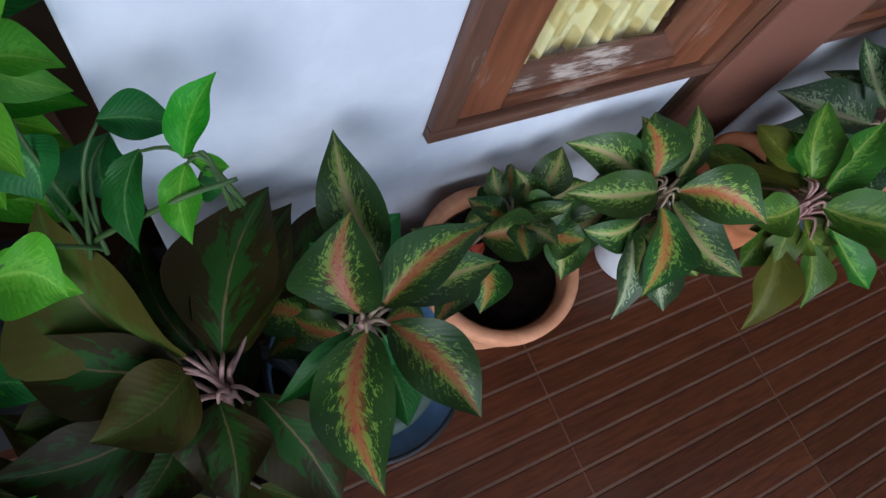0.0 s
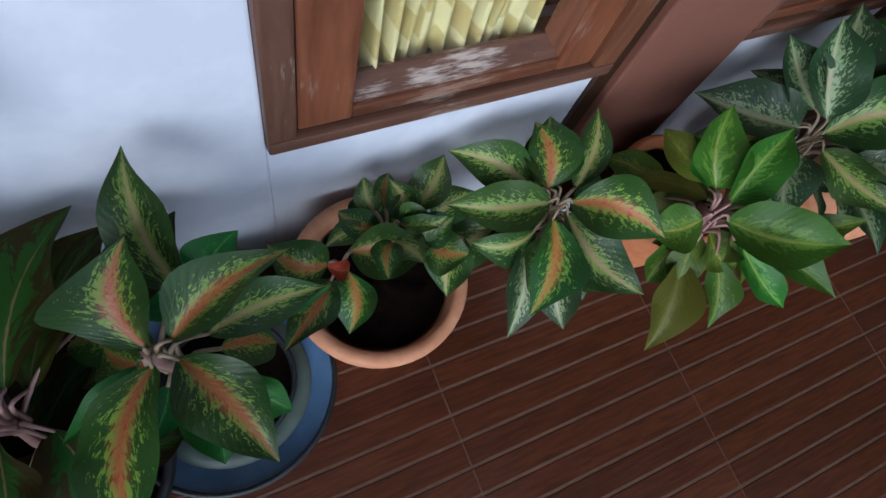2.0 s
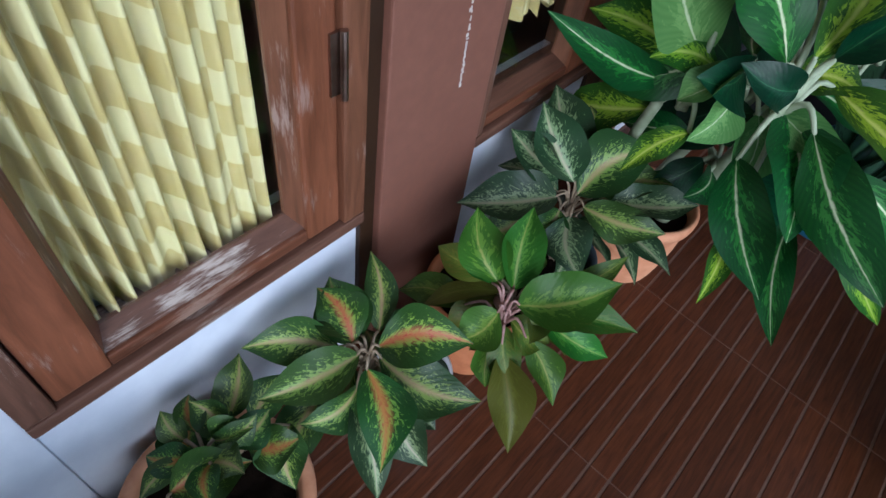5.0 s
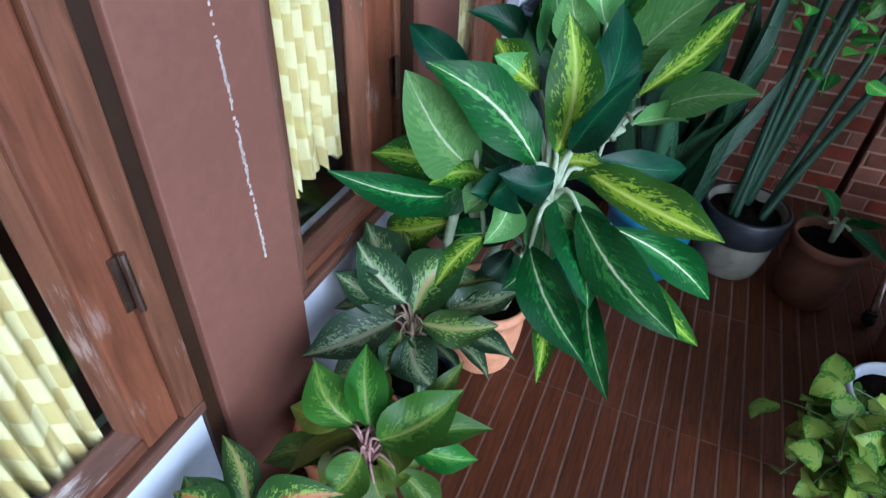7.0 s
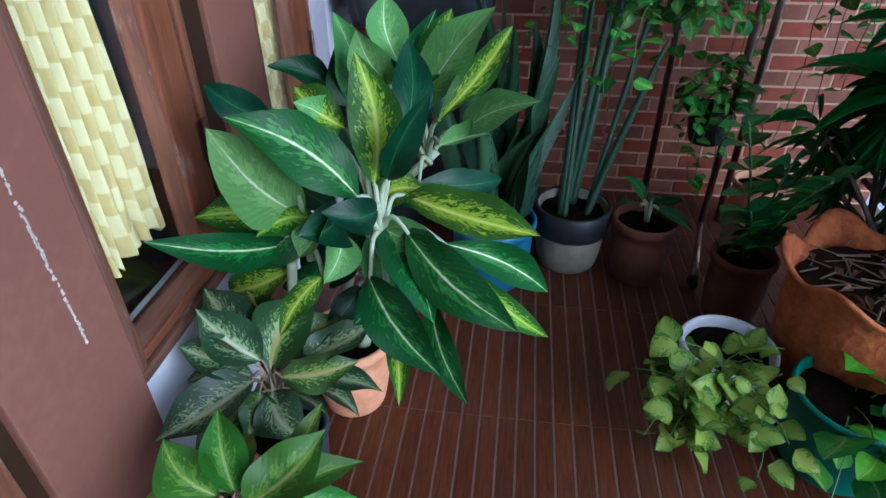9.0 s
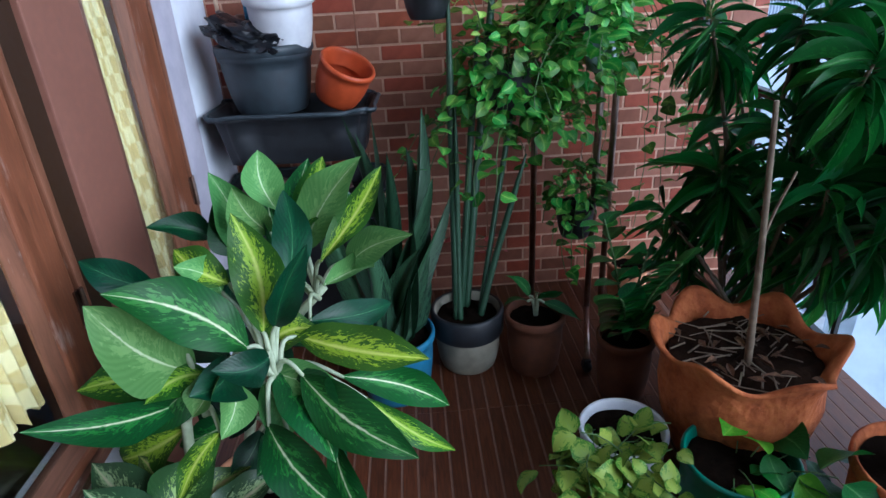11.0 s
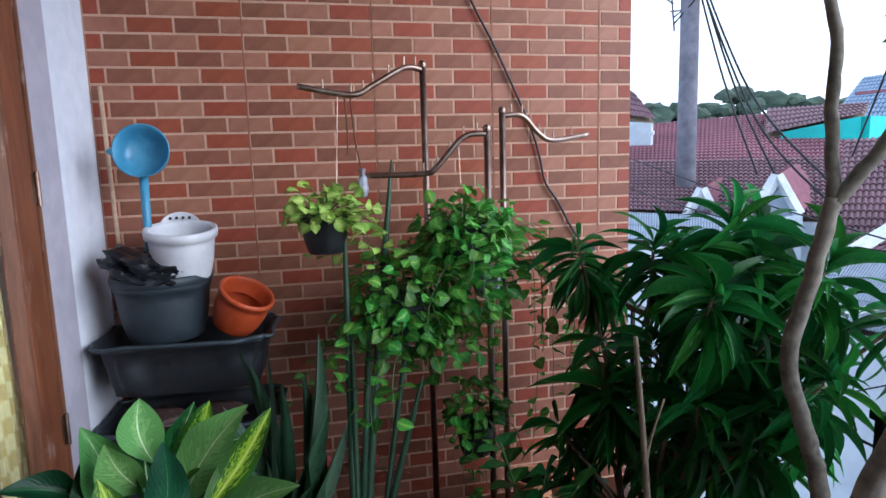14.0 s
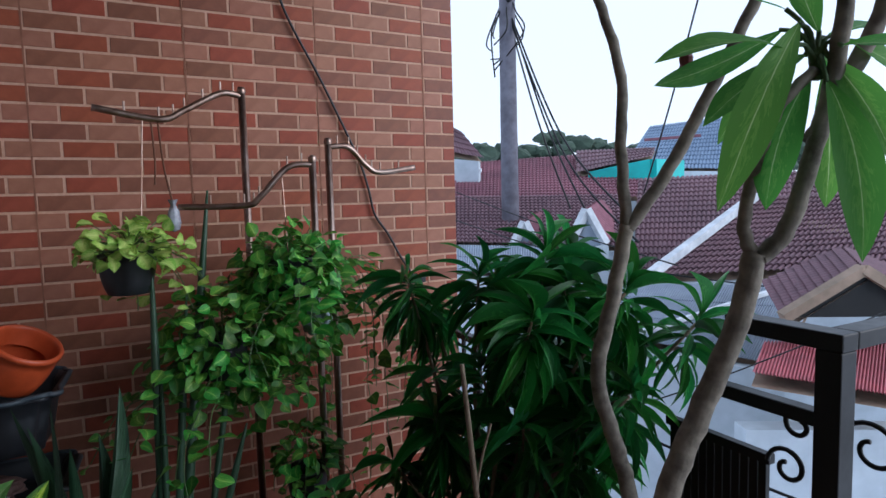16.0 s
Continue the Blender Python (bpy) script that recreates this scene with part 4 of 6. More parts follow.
# fill-in leaves; the first cluster is added in place of shadow at the wall foot
for host, mat, cr, n, r0, r1, rise, drop, sd in ((0, [M_DARKRED, M_GREEN], (-0.05, 0.84, 0.24), 9, 0.08, 0.15, 0.12, 0.1, 170), (0, M_DARKRED, (-0.10, 0.62, 0.30), 10, 0.12, 0.22, 0.10, 0.2, 171), (1, [M_ORANGE, M_GREEN, M_DARKRED], (0.10, 0.72, 0.34), 8, 0.10, 0.17, 0.04, 0.1, 172), (2, [M_ORANGE, M_CREAM], (0.42, 0.815, 0.28), 9, 0.06, 0.13, 0.08, 0.06, 173), (3, [M_CREAM, M_CREAM, M_SILVER], (0.70, 0.75, 0.26), 10, 0.11, 0.17, 0.02, 0.12, 174), (4, M_PINK, (0.95, 0.66, 0.34), 12, 0.09, 0.17, 0.06, 0.14, 175), (5, [M_SILVER, M_SILVER, M_CREAM], (1.24, 0.72, 0.28), 10, 0.12, 0.2, 0.04, 0.12, 176)):
    foliage(AGL[host], mat, OVAL, cr, [q for q in rosette_tips(cr, n, r0, r1, rise, drop, sd, wf=(0.65, 1.05)) if q[1] < 0.91], 0.064 if host == 2 else 0.072, 0.6, 0.12, 0.1, M_STEM_AGL, 0.003, sd, 0.2)

# the large dumb cane
dief = thing("dieffenbachia", "large dumb cane with white-ribbed glossy spotted leaves", "plant", (1.51, 0.64, 0.2))
main_stem(dief, [(1.50, 0.60, 0.2), (1.47, 0.55, 0.4), (1.462, 0.516, 0.64)], (0.018, 0.014), M_STEM_PALE)
main_stem(dief, [(1.55, 0.68, 0.2), (1.62, 0.60, 0.5), (1.66, 0.42, 0.70)], (0.015, 0.011), M_STEM_PALE)
main_stem(dief, [(1.47, 0.70, 0.2), (1.40, 0.72, 0.4), (1.38, 0.70, 0.55)], (0.015, 0.011), M_STEM_PALE)
CROWNS[dief.name] = [Vector((1.43, 0.51, 0.66)), Vector((1.66, 0.44, 0.72)), Vector((1.4, 0.66, 0.6))]
blade(dief, (1.415, 0.513, 0.738), (1.472, 0.545, 0.968), 0.092, M_DIEF_Y, arch=0.35)
blade(dief, (1.391, 0.543, 0.716), (1.301, 0.728, 0.905), 0.110, M_DIEF, roll=14)
blade(dief, (1.422, 0.677, 0.656), (1.322, 0.781, 0.871), 0.132, M_DIEF_P, arch=0.60)
blade(dief, (1.392, 0.668, 0.638), (1.386, 1.030, 0.646), 0.086, M_DIEF_Y, roll=-10)
blade(dief, (1.432, 0.715, 0.566), (1.197, 0.873, 0.709), 0.067, M_DIEF, roll=-25)
blade(dief, (1.505, 0.461, 0.669), (1.412, 0.185, 0.645), 0.092, M_DIEF_Y)
blade(dief, (1.449, 0.511, 0.614), (1.248, 0.376, 0.540), 0.103, M_DIEF, arch=0.60)
blade(dief, (1.396, 0.440, 0.632), (1.241, 0.216, 0.539), 0.093, M_DIEF, roll=-12, arch=0.60)
blade(dief, (1.502, 0.367, 0.536), (1.562, 0.138, 0.384), 0.076, M_DIEF)
blade(dief, (1.471, 0.309, 0.487), (1.491, 0.130, 0.301), 0.052, M_DIEF_Y)
blade(dief, (1.330, 0.522, 0.545), (1.182, 0.355, 0.466), 0.088, M_DIEF)
blade(dief, (1.282, 0.465, 0.473), (1.129, 0.421, 0.429), 0.042, M_DIEF_Y)
blade(dief, (1.322, 0.372, 0.500), (1.147, 0.295, 0.431), 0.055, M_DIEF, roll=20)
blade(dief, (1.559, 0.457, 0.648), (1.713, 0.269, 0.609), 0.068, M_DIEF_G, roll=-20)
blade(dief, (1.424, 0.486, 0.749), (1.397, 0.395, 0.926), 0.061, M_DIEF_G, roll=30)
blade(dief, (1.729, 0.469, 0.782), (1.638, 0.303, 1.018), 0.105, M_DIEF_P, arch=0.30)
blade(dief, (1.739, 0.491, 0.755), (1.801, 0.441, 0.975), 0.086, M_DIEF, roll=10, arch=0.30)
blade(dief, (1.555, 0.400, 0.821), (1.764, 0.267, 0.957), 0.064, M_DIEF_Y, roll=-25, arch=0.30)
blade(dief, (1.739, 0.352, 0.717), (1.566, 0.202, 0.863), 0.080, M_DIEF_P, arch=0.60)
blade(dief, (1.517, 0.393, 0.776), (1.760, 0.312, 0.711), 0.061, M_DIEF_P, roll=-15)
blade(dief, (1.575, 0.487, 0.714), (1.764, 0.544, 0.972), 0.056, M_DIEF, roll=30, arch=0.30)
blade(dief, (1.477, 0.463, 0.800), (1.651, 0.479, 0.950), 0.075, M_DIEF_G, arch=0.30)
blade(dief, (1.711, 0.637, 0.768), (1.675, 0.640, 0.993), 0.092, M_DIEF_P, roll=10, arch=0.30)
blade(dief, (1.419, 0.698, 0.884), (1.409, 0.819, 0.925), 0.062, M_DIEF_G)
blade(dief, (1.718, 0.691, 0.830), (1.657, 0.797, 0.887), 0.059, M_DIEF_G)
blade(dief, (1.452, 0.576, 0.859), (1.479, 0.672, 0.904), 0.071, M_DIEF_Y)
blade(dief, (1.489, 0.611, 0.818), (1.410, 0.649, 0.897), 0.071, M_DIEF_P)
blade(dief, (1.387, 0.502, 0.691), (1.310, 0.587, 0.725), 0.066, M_DIEF_G, arch=0.70)
blade(dief, (1.448, 0.544, 0.578), (1.511, 0.673, 0.403), 0.123, M_DIEF_G, roll=20, arch=0.70)
blade(dief, (1.361, 0.599, 0.694), (1.322, 0.653, 0.611), 0.056, M_DIEF_P, roll=40)
blade(dief, (1.397, 0.708, 0.514), (1.423, 0.885, 0.420), 0.089, M_DIEF_Y)
blade(dief, (1.316, 0.601, 0.559), (1.169, 0.646, 0.541), 0.049, M_DIEF_Y)
foliage(dief, M_DIEF_G, ELLIPSE, (1.60, 0.68, 0.50), [(1.75, 0.86, 0.64), (1.86, 0.80, 0.58), (1.70, 0.89, 0.52), (1.92, 0.72, 0.64), (1.80, 0.87, 0.44, 0.9), (1.88, 0.62, 0.50)], 0.10, 0.4, 0.14, 0.05, M_STEM_PALE, 0.006, 27, 0.16, light=(-0.4, -0.35, 0.85))
foliage(dief, [M_DIEF, M_DIEF_G], ELLIPSE, (1.50, 0.56, 0.42), [q for q in rosette_tips((1.50, 0.56, 0.42), 10, 0.14, 0.24, 0.04, 0.2, 144) if q[1] < 0.88 and q[2] > 0.1], 0.085, 0.5, 0.14, 0.06, M_STEM_PALE, 0.005, 144, 0.2, light=(-0.4, -0.35, 0.85))

foliage(dief, [M_DIEF, M_DIEF_Y, M_DIEF_G, M_DIEF_P], ELLIPSE, (1.48, 0.58, 0.60), [q for q in rosette_tips((1.50, 0.58, 0.62), 15, 0.16, 0.25, 0.12, 0.26, 148) if q[1] < 0.86], 0.10, 0.5, 0.16, 0.08, M_STEM_PALE, 0.0045, 148, 0.25, light=(-0.6, -0.25, 0.7))
foliage(dief, [M_DIEF_P, M_DIEF_Y, M_DIEF], ELLIPSE, (1.66, 0.50, 0.72), [(1.78, 0.40, 1.0), (1.62, 0.58, 0.98), (1.84, 0.50, 0.92), (1.70, 0.66, 0.92), (1.86, 0.34, 0.86), (1.74, 0.54, 1.02)], 0.095, 0.35, 0.16, 0.05, M_STEM_PALE, 0.0045, 149, 0.25, light=(-0.8, -0.1, 0.5))
# lime-green vine with upright shoots in the corner
lime = thing("lime_plant", "bright lime-green leafy shoots by the wall corner", "plant", (-0.20, 0.86, 0.28))
main_stem(lime, [(-0.20, 0.86, 0.28), (-0.16, 0.85, 0.5), (-0.06, 0.80, 0.66), (0.0, 0.80, 0.675)], (0.0035, 0.002), M_STEM_GREEN)
CROWNS[lime.name] = [Vector((-0.005, 0.81, 0.67)), Vector((-0.13, 0.83, 0.6))]
blade(lime, (-0.034, 0.825, 0.681), (0.005, 0.859, 0.732), 0.032, M_LIME, roll=10)
blade(lime, (-0.033, 0.823, 0.680), (-0.048, 0.767, 0.651), 0.029, M_LIME, arch=0.62)
blade(lime, (-0.028, 0.825, 0.682), (-0.002, 0.821, 0.661), 0.016, M_LIME)
blade(lime, (-0.087, 0.876, 0.683), (-0.029, 0.862, 0.670), 0.033, M_GREEN, arch=0.77)
blade(lime, (-0.064, 0.854, 0.665), (-0.089, 0.783, 0.628), 0.035, M_GREEN, arch=0.60)
blade(lime, (-0.086, 0.898, 0.636), (-0.099, 0.845, 0.604), 0.047, M_GREEN, arch=0.49)
blade(lime, (-0.141, 0.894, 0.747), (-0.092, 0.889, 0.732), 0.031, M_LIME, arch=0.49)
blade(lime, (-0.161, 0.881, 0.676), (-0.145, 0.842, 0.645), 0.058, M_GREEN, arch=0.43)
blade(lime, (-0.200, 0.794, 0.623), (-0.154, 0.773, 0.601), 0.059, M_LIME, arch=0.39)
blade(lime, (-0.029, 0.819, 0.654), (-0.009, 0.809, 0.650), 0.020, M_GREEN, arch=0.42)
blade(lime, (-0.111, 0.883, 0.605), (-0.139, 0.852, 0.591), 0.040, M_GREEN, arch=0.66)
main_stem(lime, [(-0.20, 0.86, 0.28), (-0.24, 0.88, 0.5), (-0.20, 0.90, 0.72)], (0.006, 0.004), M_STEM_BARE)
foliage(lime, M_LIME, OVAL, (-0.20, 0.90, 0.74), [(-0.10, 0.90, 0.80), (-0.16, 1.0, 0.78), (-0.28, 0.84, 0.76), (-0.14, 0.83, 0.70), (-0.26, 0.97, 0.76)], 0.05, 0.4, 0.1, 0.03, M_STEM_PALE, 0.003, 53, 0.15)
agl2 = thing("ground_foliage", "low dark leafy plant filling the corner below", "plant", (-0.28, 0.56, 0.1))
foliage(agl2, M_DARKRED, OVAL, (-0.25, 0.62, 0.24), rosette_tips((-0.25, 0.62, 0.24), 14, 0.14, 0.24, 0.12, 0.16, 5), 0.075, 0.4, 0.1, 0.03, M_STEM_GREEN, 0.0035, 54, 0.15)
pot("plant_pot", (-0.27, 0.60, 0), 0.12, 0.09, 0.18, black_plastic, "black plastic pot under low corner foliage", 0.01, 0.03)
wild = thing("corner_shrub", "tangled green shrub filling the dark recess", "plant", (-0.42, 0.95, 0.0))
main_stem(wild, [(-0.42, 0.95, 0.0), (-0.38, 0.95, 0.4), (-0.30, 0.97, 0.78)], (0.012, 0.007), M_STEM_BARE)
for k, cr in enumerate([(-0.24, 0.98, 0.84), (-0.32, 0.88, 0.78), (-0.28, 1.04, 0.70), (-0.34, 0.76, 0.60), (-0.36, 0.92, 0.55), (-0.34, 0.64, 0.42), (-0.20, 1.02, 0.66), (-0.22, 0.98, 0.56), (-0.25, 0.93, 0.50), (-0.22, 1.12, 0.54), (-0.27, 0.86, 0.48), (-0.24, 1.04, 0.44), (-0.30, 0.80, 0.40)]):
    foliage(wild, [M_LIME, M_LIME, M_LIME, M_GREEN], OVAL, cr, rosette_tips(cr, 8, 0.08, 0.13, 0.08, 0.12, 90 + k), 0.05, 0.4, 0.1, 0.03, M_STEM_PALE, 0.0025, 90 + k, 0.15)
tagged(slab("planter_box", (-0.56, 0.80, 0.0), (-0.28, 1.08, 0.16), black_plastic, 0.008, kind=""), "dark plastic planter box in the recess", "planter")


# ---- the far end: pots on the floor, racks, hanging pots ----
pot("plant_pot", (2.13, 0.295, 0), 0.148, 0.115, 0.25, pot_blue, "blue ribbed plastic pot holding snake plants", 0.01, 0.03)
pot("plant_pot", (2.27, 0.02, 0), 0.132, 0.105, 0.24, cream_pot, "cream pot with a wide black rim band", 0.01, 0.085, band=black_plastic)
pot("plant_pot", (2.205, -0.225, 0), 0.112, 0.085, 0.24, dark_clay, "weathered brown clay pot with moulded band", 0.01, 0.035)
pot("plant_pot", (2.02, -0.50, 0), 0.10, 0.08, 0.24, dark_clay, "old terracotta pot half hidden under round leaves", 0.01, 0.03)
pot("plant_pot", (1.63, -0.36, 0), 0.125, 0.10, 0.2, white_plastic, "white plastic pot with marbled trailing leaves", 0.008, 0.02)


def snake_leaf(plant, foot, tip, width, seed):
    o = plant.matrix_world.translation
    me = leaf_mesh("snake", M_SANS, oval(0.45, 0.75, 0.28), 0.12, 0.5, 0.12, 0.09, seed=seed % 3)
    return put_leaf(plant, me, Vector(foot) - o, Vector(tip) - o, width, 25 * math.sin(seed * 2.4) + 90)


sans = thing("snake_plant", "tall banded snake plant in the blue pot", "plant", (2.13, 0.295, 0.21))
for i, tip in enumerate([(2.26, 0.36, 0.93), (2.22, 0.30, 1.0), (2.30, 0.20, 0.86), (2.20, 0.12, 0.78), (2.10, 0.42, 0.84), (2.24, 0.45, 0.80), (2.32, 0.28, 0.72), (2.15, 0.20, 0.66), (2.05, 0.18, 0.60), (2.25, 0.06, 0.70), (2.30, 0.40, 0.98), (2.12, 0.50, 0.76), (2.34, 0.14, 0.98), (2.18, 0.26, 0.88), (2.06, 0.36, 0.68)]):
    a = i * 2.4
    snake_leaf(sans, (2.13 + 0.06 * math.cos(a), 0.295 + 0.06 * math.sin(a), 0.21), tip, 0.088, i)

cyl = thing("cylinder_snake_plant", "dark cylindrical snake plant with spear leaves in cream pot", "plant", (2.27, 0.02, 0.2))
for i, (tip, r) in enumerate([((2.545, -0.155, 1.56), 0.017), ((2.40, 0.035, 1.36), 0.015), ((2.36, -0.215, 0.79), 0.014), ((2.42, -0.06, 1.22), 0.014), ((2.34, 0.03, 0.98), 0.012), ((2.45, -0.20, 1.05), 0.012)]):
    a = i * 2.2
    f = Vector((2.27 + 0.05 * math.cos(a), 0.02 + 0.05 * math.sin(a), 0.2))
    t = Vector(tip)
    c = [p - Vector((2.27, 0.02, 0.2)) for p in curve_pts([f, f.lerp(t, 0.4) + Vector((0.02, 0, 0)), t], 8)]
    n = len(c)
    part("leaf", tube(bmesh.new(), c, [r * (1 - 0.25 * k / n) if k < n * 0.7 else max(0.001, r * 0.85 * (1 - (k - n * 0.7) / (n * 0.32))) for k in range(n)], 10), M_STEM_DARK, cyl, "", True)

small = thing("young_plant", "small drooping plant in the weathered clay pot", "plant", (2.205, -0.225, 0.2))
foliage(small, M_GREEN, LANCE, (2.205, -0.225, 0.27), [(2.12, -0.30, 0.36), (2.15, -0.38, 0.22), (2.25, -0.12, 0.38), (2.10, -0.20, 0.38), (2.16, -0.10, 0.30)], 0.05, 0.9, 0.12, 0.03, M_STEM_PALE, 0.005, 31, 0.15)


def trailing(plant, mat, foots, length, leaf, seed, spread=0.05, step=0.05, shape=HEART, droop=1.0):
    """Trailing stems that hang from a pot, set with heart-shaped leaves."""
    rnd = random.Random(seed)
    o = plant.matrix_world.translation
    for f in foots:
        p = Vector(f) - o
        d = Vector((p.x, p.y, 0))
        d = (d.normalized() if d.length > 1e-4 else Vector((0, 1, 0))) * 0.35 + Vector((rnd.uniform(-0.4, 0.4), rnd.uniform(-0.4, 0.4), rnd.uniform(0.1, 0.65)))
        pts, ln = [p.copy()], rnd.uniform(*length)
        k = int(ln / step) + 1
        for i in range(k):
            d = (d + Vector((rnd.uniform(-0.3, 0.3), rnd.uniform(-0.3, 0.3), -0.28 * droop))).normalized()
            p = p + d * step
            pts.append(p.copy())
            mm = mat[rnd.randrange(len(mat))] if isinstance(mat, (list, tuple)) else mat
            me = leaf_mesh("trail" + mm.name, mm, shape, 0.6, 0.07, 0.05, 0.85, n=8, seed=rnd.randrange(5))
            s = leaf * rnd.uniform(0.6, 1.2)
            a = rnd.uniform(0, 6.28)
            out = Vector((math.cos(a) - 0.5, math.sin(a), rnd.uniform(-0.7, 0.5))).normalized()
            b = p + out * 0.015
            put_leaf(plant, me, b, b + out * s, s * 0.85, rnd.uniform(-40, 40))
        if len(pts) > 2:
            part("vine", tube(bmesh.new(), pts, 0.0018, 5), M_STEM_GREEN, plant)


def ring(cx, cy, z, r, n, seed=0):
    rnd = random.Random(seed)
    return [(cx + r * math.sqrt(rnd.random()) * math.cos(k * 2.4), cy + r * math.sqrt(rnd.random()) * math.sin(k * 2.4), z) for k in range(n)]


marble = thing("pothos", "marbled pale pothos trailing from the white pot", "plant", (1.63, -0.36, 0.17))
trailing(marble, M_MARBLE, [(1.46 + 0.018 * (k % 7), -0.37 + 0.019 * (k % 9), 0.20) for k in range(34)], (0.04, 0.2), 0.072, 41, step=0.04)



def bush(plant, mat, c, rx, rz, n, leaf, seed):
    """A rounded mass of heart leaves on short stalks round a centre."""
    rnd = random.Random(seed)
    o = plant.matrix_world.translation
    c = Vector(c)
    for i in range(n):
        z = 1 - 1.55 * (i + 0.5) / n
        a = i * 2.399963 + rnd.uniform(-0.4, 0.4)
        h = math.sqrt(max(0.0, 1 - z * z))
        k = rnd.uniform(0.6, 1.12) + 0.2 * math.sin(3 * a % 6.28 + seed) * math.sin(5 * z + seed)
        nrm = Vector((h * math.cos(a), h * math.sin(a), z))
        p = c + Vector((nrm.x * rx * k, nrm.y * rx * k, nrm.z * rz * k))
        down = (Vector((nrm.x, nrm.y, 0)) * 0.7 + Vector((rnd.uniform(-0.9, 0.9), rnd.uniform(-0.9, 0.9), rnd.uniform(-1.1, 0.1) + 0.6 * z))).normalized()
        me = leaf_mesh("trail" + mat.name, mat, HEART, 0.6, 0.07, 0.05, 0.85, n=8, seed=rnd.randrange(5))
        s = leaf * rnd.uniform(0.7, 1.2)
        put_leaf(plant, me, p - o, p - o + down * s, s * 0.82, rnd.uniform(-45, 45), light=nrm + Vector((0, -0.3, 0.5)))
        if i % 2 == 0:
            part("stalk", tube(bmesh.new(), [c - o + (p - c) * 0.3, p - o], 0.0015, 5), M_STEM_GREEN, plant)


# hanging pots
pot("hanging_pot", (2.42, 0.10, 1.245), 0.085, 0.06, 0.13, black_plastic, "black plastic pot hung on the rack by a wire", 0.006, 0.015, category="hanging pot")
hp = thing("pothos", "yellow-green pothos spilling over a hanging black pot", "plant", (2.42, 0.10, 1.33))
bush(hp, M_LIMEPOTHOS, (2.41, 0.09, 1.385), 0.125, 0.085, 140, 0.046, 142)
trailing(hp, M_LIMEPOTHOS, ring(2.40, 0.06, 1.37, 0.08, 9, 1), (0.10, 0.24), 0.055, 42, step=0.04, droop=1.6)
pot("hanging_pot", (2.46, -0.43, 0.42), 0.075, 0.055, 0.13, black_plastic, "small black plastic pot hung low on the rack", 0.006, 0.015, category="hanging pot")
hp = thing("pothos", "green pothos in a low hanging pot", "plant", (2.46, -0.43, 0.52))
bush(hp, M_POTHOS, (2.45, -0.43, 0.60), 0.10, 0.11, 78, 0.053, 143)
trailing(hp, M_POTHOS, ring(2.45, -0.44, 0.54, 0.07, 7, 2), (0.12, 0.3), 0.05, 43, step=0.045, droop=1.6)
pot("hanging_pot", (2.46, -0.40, 1.18), 0.10, 0.075, 0.14, black_plastic, "black plastic pot buried in green trailing leaves", 0.006, 0.015, category="hanging pot")
hp = thing("pothos", "dense green pothos trailing down from the rack", "plant", (2.46, -0.40, 1.30))
bush(hp, M_POTHOS, (2.45, -0.40, 1.29), 0.165, 0.13, 250, 0.052, 144)
bush(hp, M_POTHOS, (2.45, -0.44, 1.08), 0.15, 0.14, 104, 0.064, 145)
trailing(hp, M_POTHOS, [(2.52, -0.56 - 0.012 * k, 1.30) for k in range(9)], (0.5, 1.0), 0.055, 44, step=0.06, droop=2.2)
trailing(hp, M_POTHOS, ring(2.45, -0.42, 1.20, 0.17, 18, 11), (0.08, 0.3), 0.058, 49, step=0.045, droop=1.1)
pot("hanging_pot", (2.40, -0.15, 0.95), 0.09, 0.07, 0.13, black_plastic, "black plastic pot hidden behind trailing leaves", 0.006, 0.015, category="hanging pot")
hp = thing("pothos", "green pothos hanging between the spear leaves", "plant", (2.40, -0.15, 1.05))
bush(hp, M_POTHOS, (2.42, -0.16, 1.03), 0.19, 0.19, 270, 0.055, 146)
bush(hp, M_POTHOS, (2.44, -0.32, 0.90), 0.15, 0.13, 91, 0.060, 147)
trailing(hp, M_POTHOS, ring(2.42, -0.12, 0.92, 0.16, 20, 4), (0.10, 0.36), 0.06, 45, step=0.05, droop=1.3)
trailing(hp, [M_POTHOS, M_POTHOS, M_LIMEPOTHOS], ring(2.44, -0.28, 1.16, 0.17, 22, 9), (0.06, 0.22), 0.058, 48, step=0.045, droop=0.7)


def display_rack(post, arm, label):
    """A steel display rack: upright, cranked arm with hook pins, foot bar with casters."""
    r = thing("display_rack", label, "rack", (post[0], post[1], 0), "steel display racks")
    o = Vector((post[0], post[1], 0))
    part("upright", tube(bmesh.new(), [(0, 0, 0.04), (0, 0, post[2])], 0.013, 14), steel, r, "", True)
    part("top_cap", lathe(bmesh.new(), [(0.0135, post[2] - 0.01), (0.016, post[2]), (0.012, post[2] + 0.012), (0.001, post[2] + 0.016)], 14), steel, r, "", True)
    pts = curve_pts([Vector(p) - o for p in arm], 6)
    arm_ob = part("arm", tube(bmesh.new(), pts, 0.011, 12), steel, r, "cranked steel arm", True)
    for k in range(3, len(pts) - 1, 3):
        p = pts[k]
        part("pin", tube(bmesh.new(), [p, p + Vector((-0.004, 0, 0.04))], 0.0036, 6), steel, arm_ob)
    return r


display_rack((2.594, -0.292, 1.91), [(2.594, -0.292, 1.89), (2.58, -0.22, 1.895), (2.56, -0.10, 1.83), (2.55, -0.02, 1.795), (2.545, 0.17, 1.825)], "stained steel display rack with cranked hook arm")
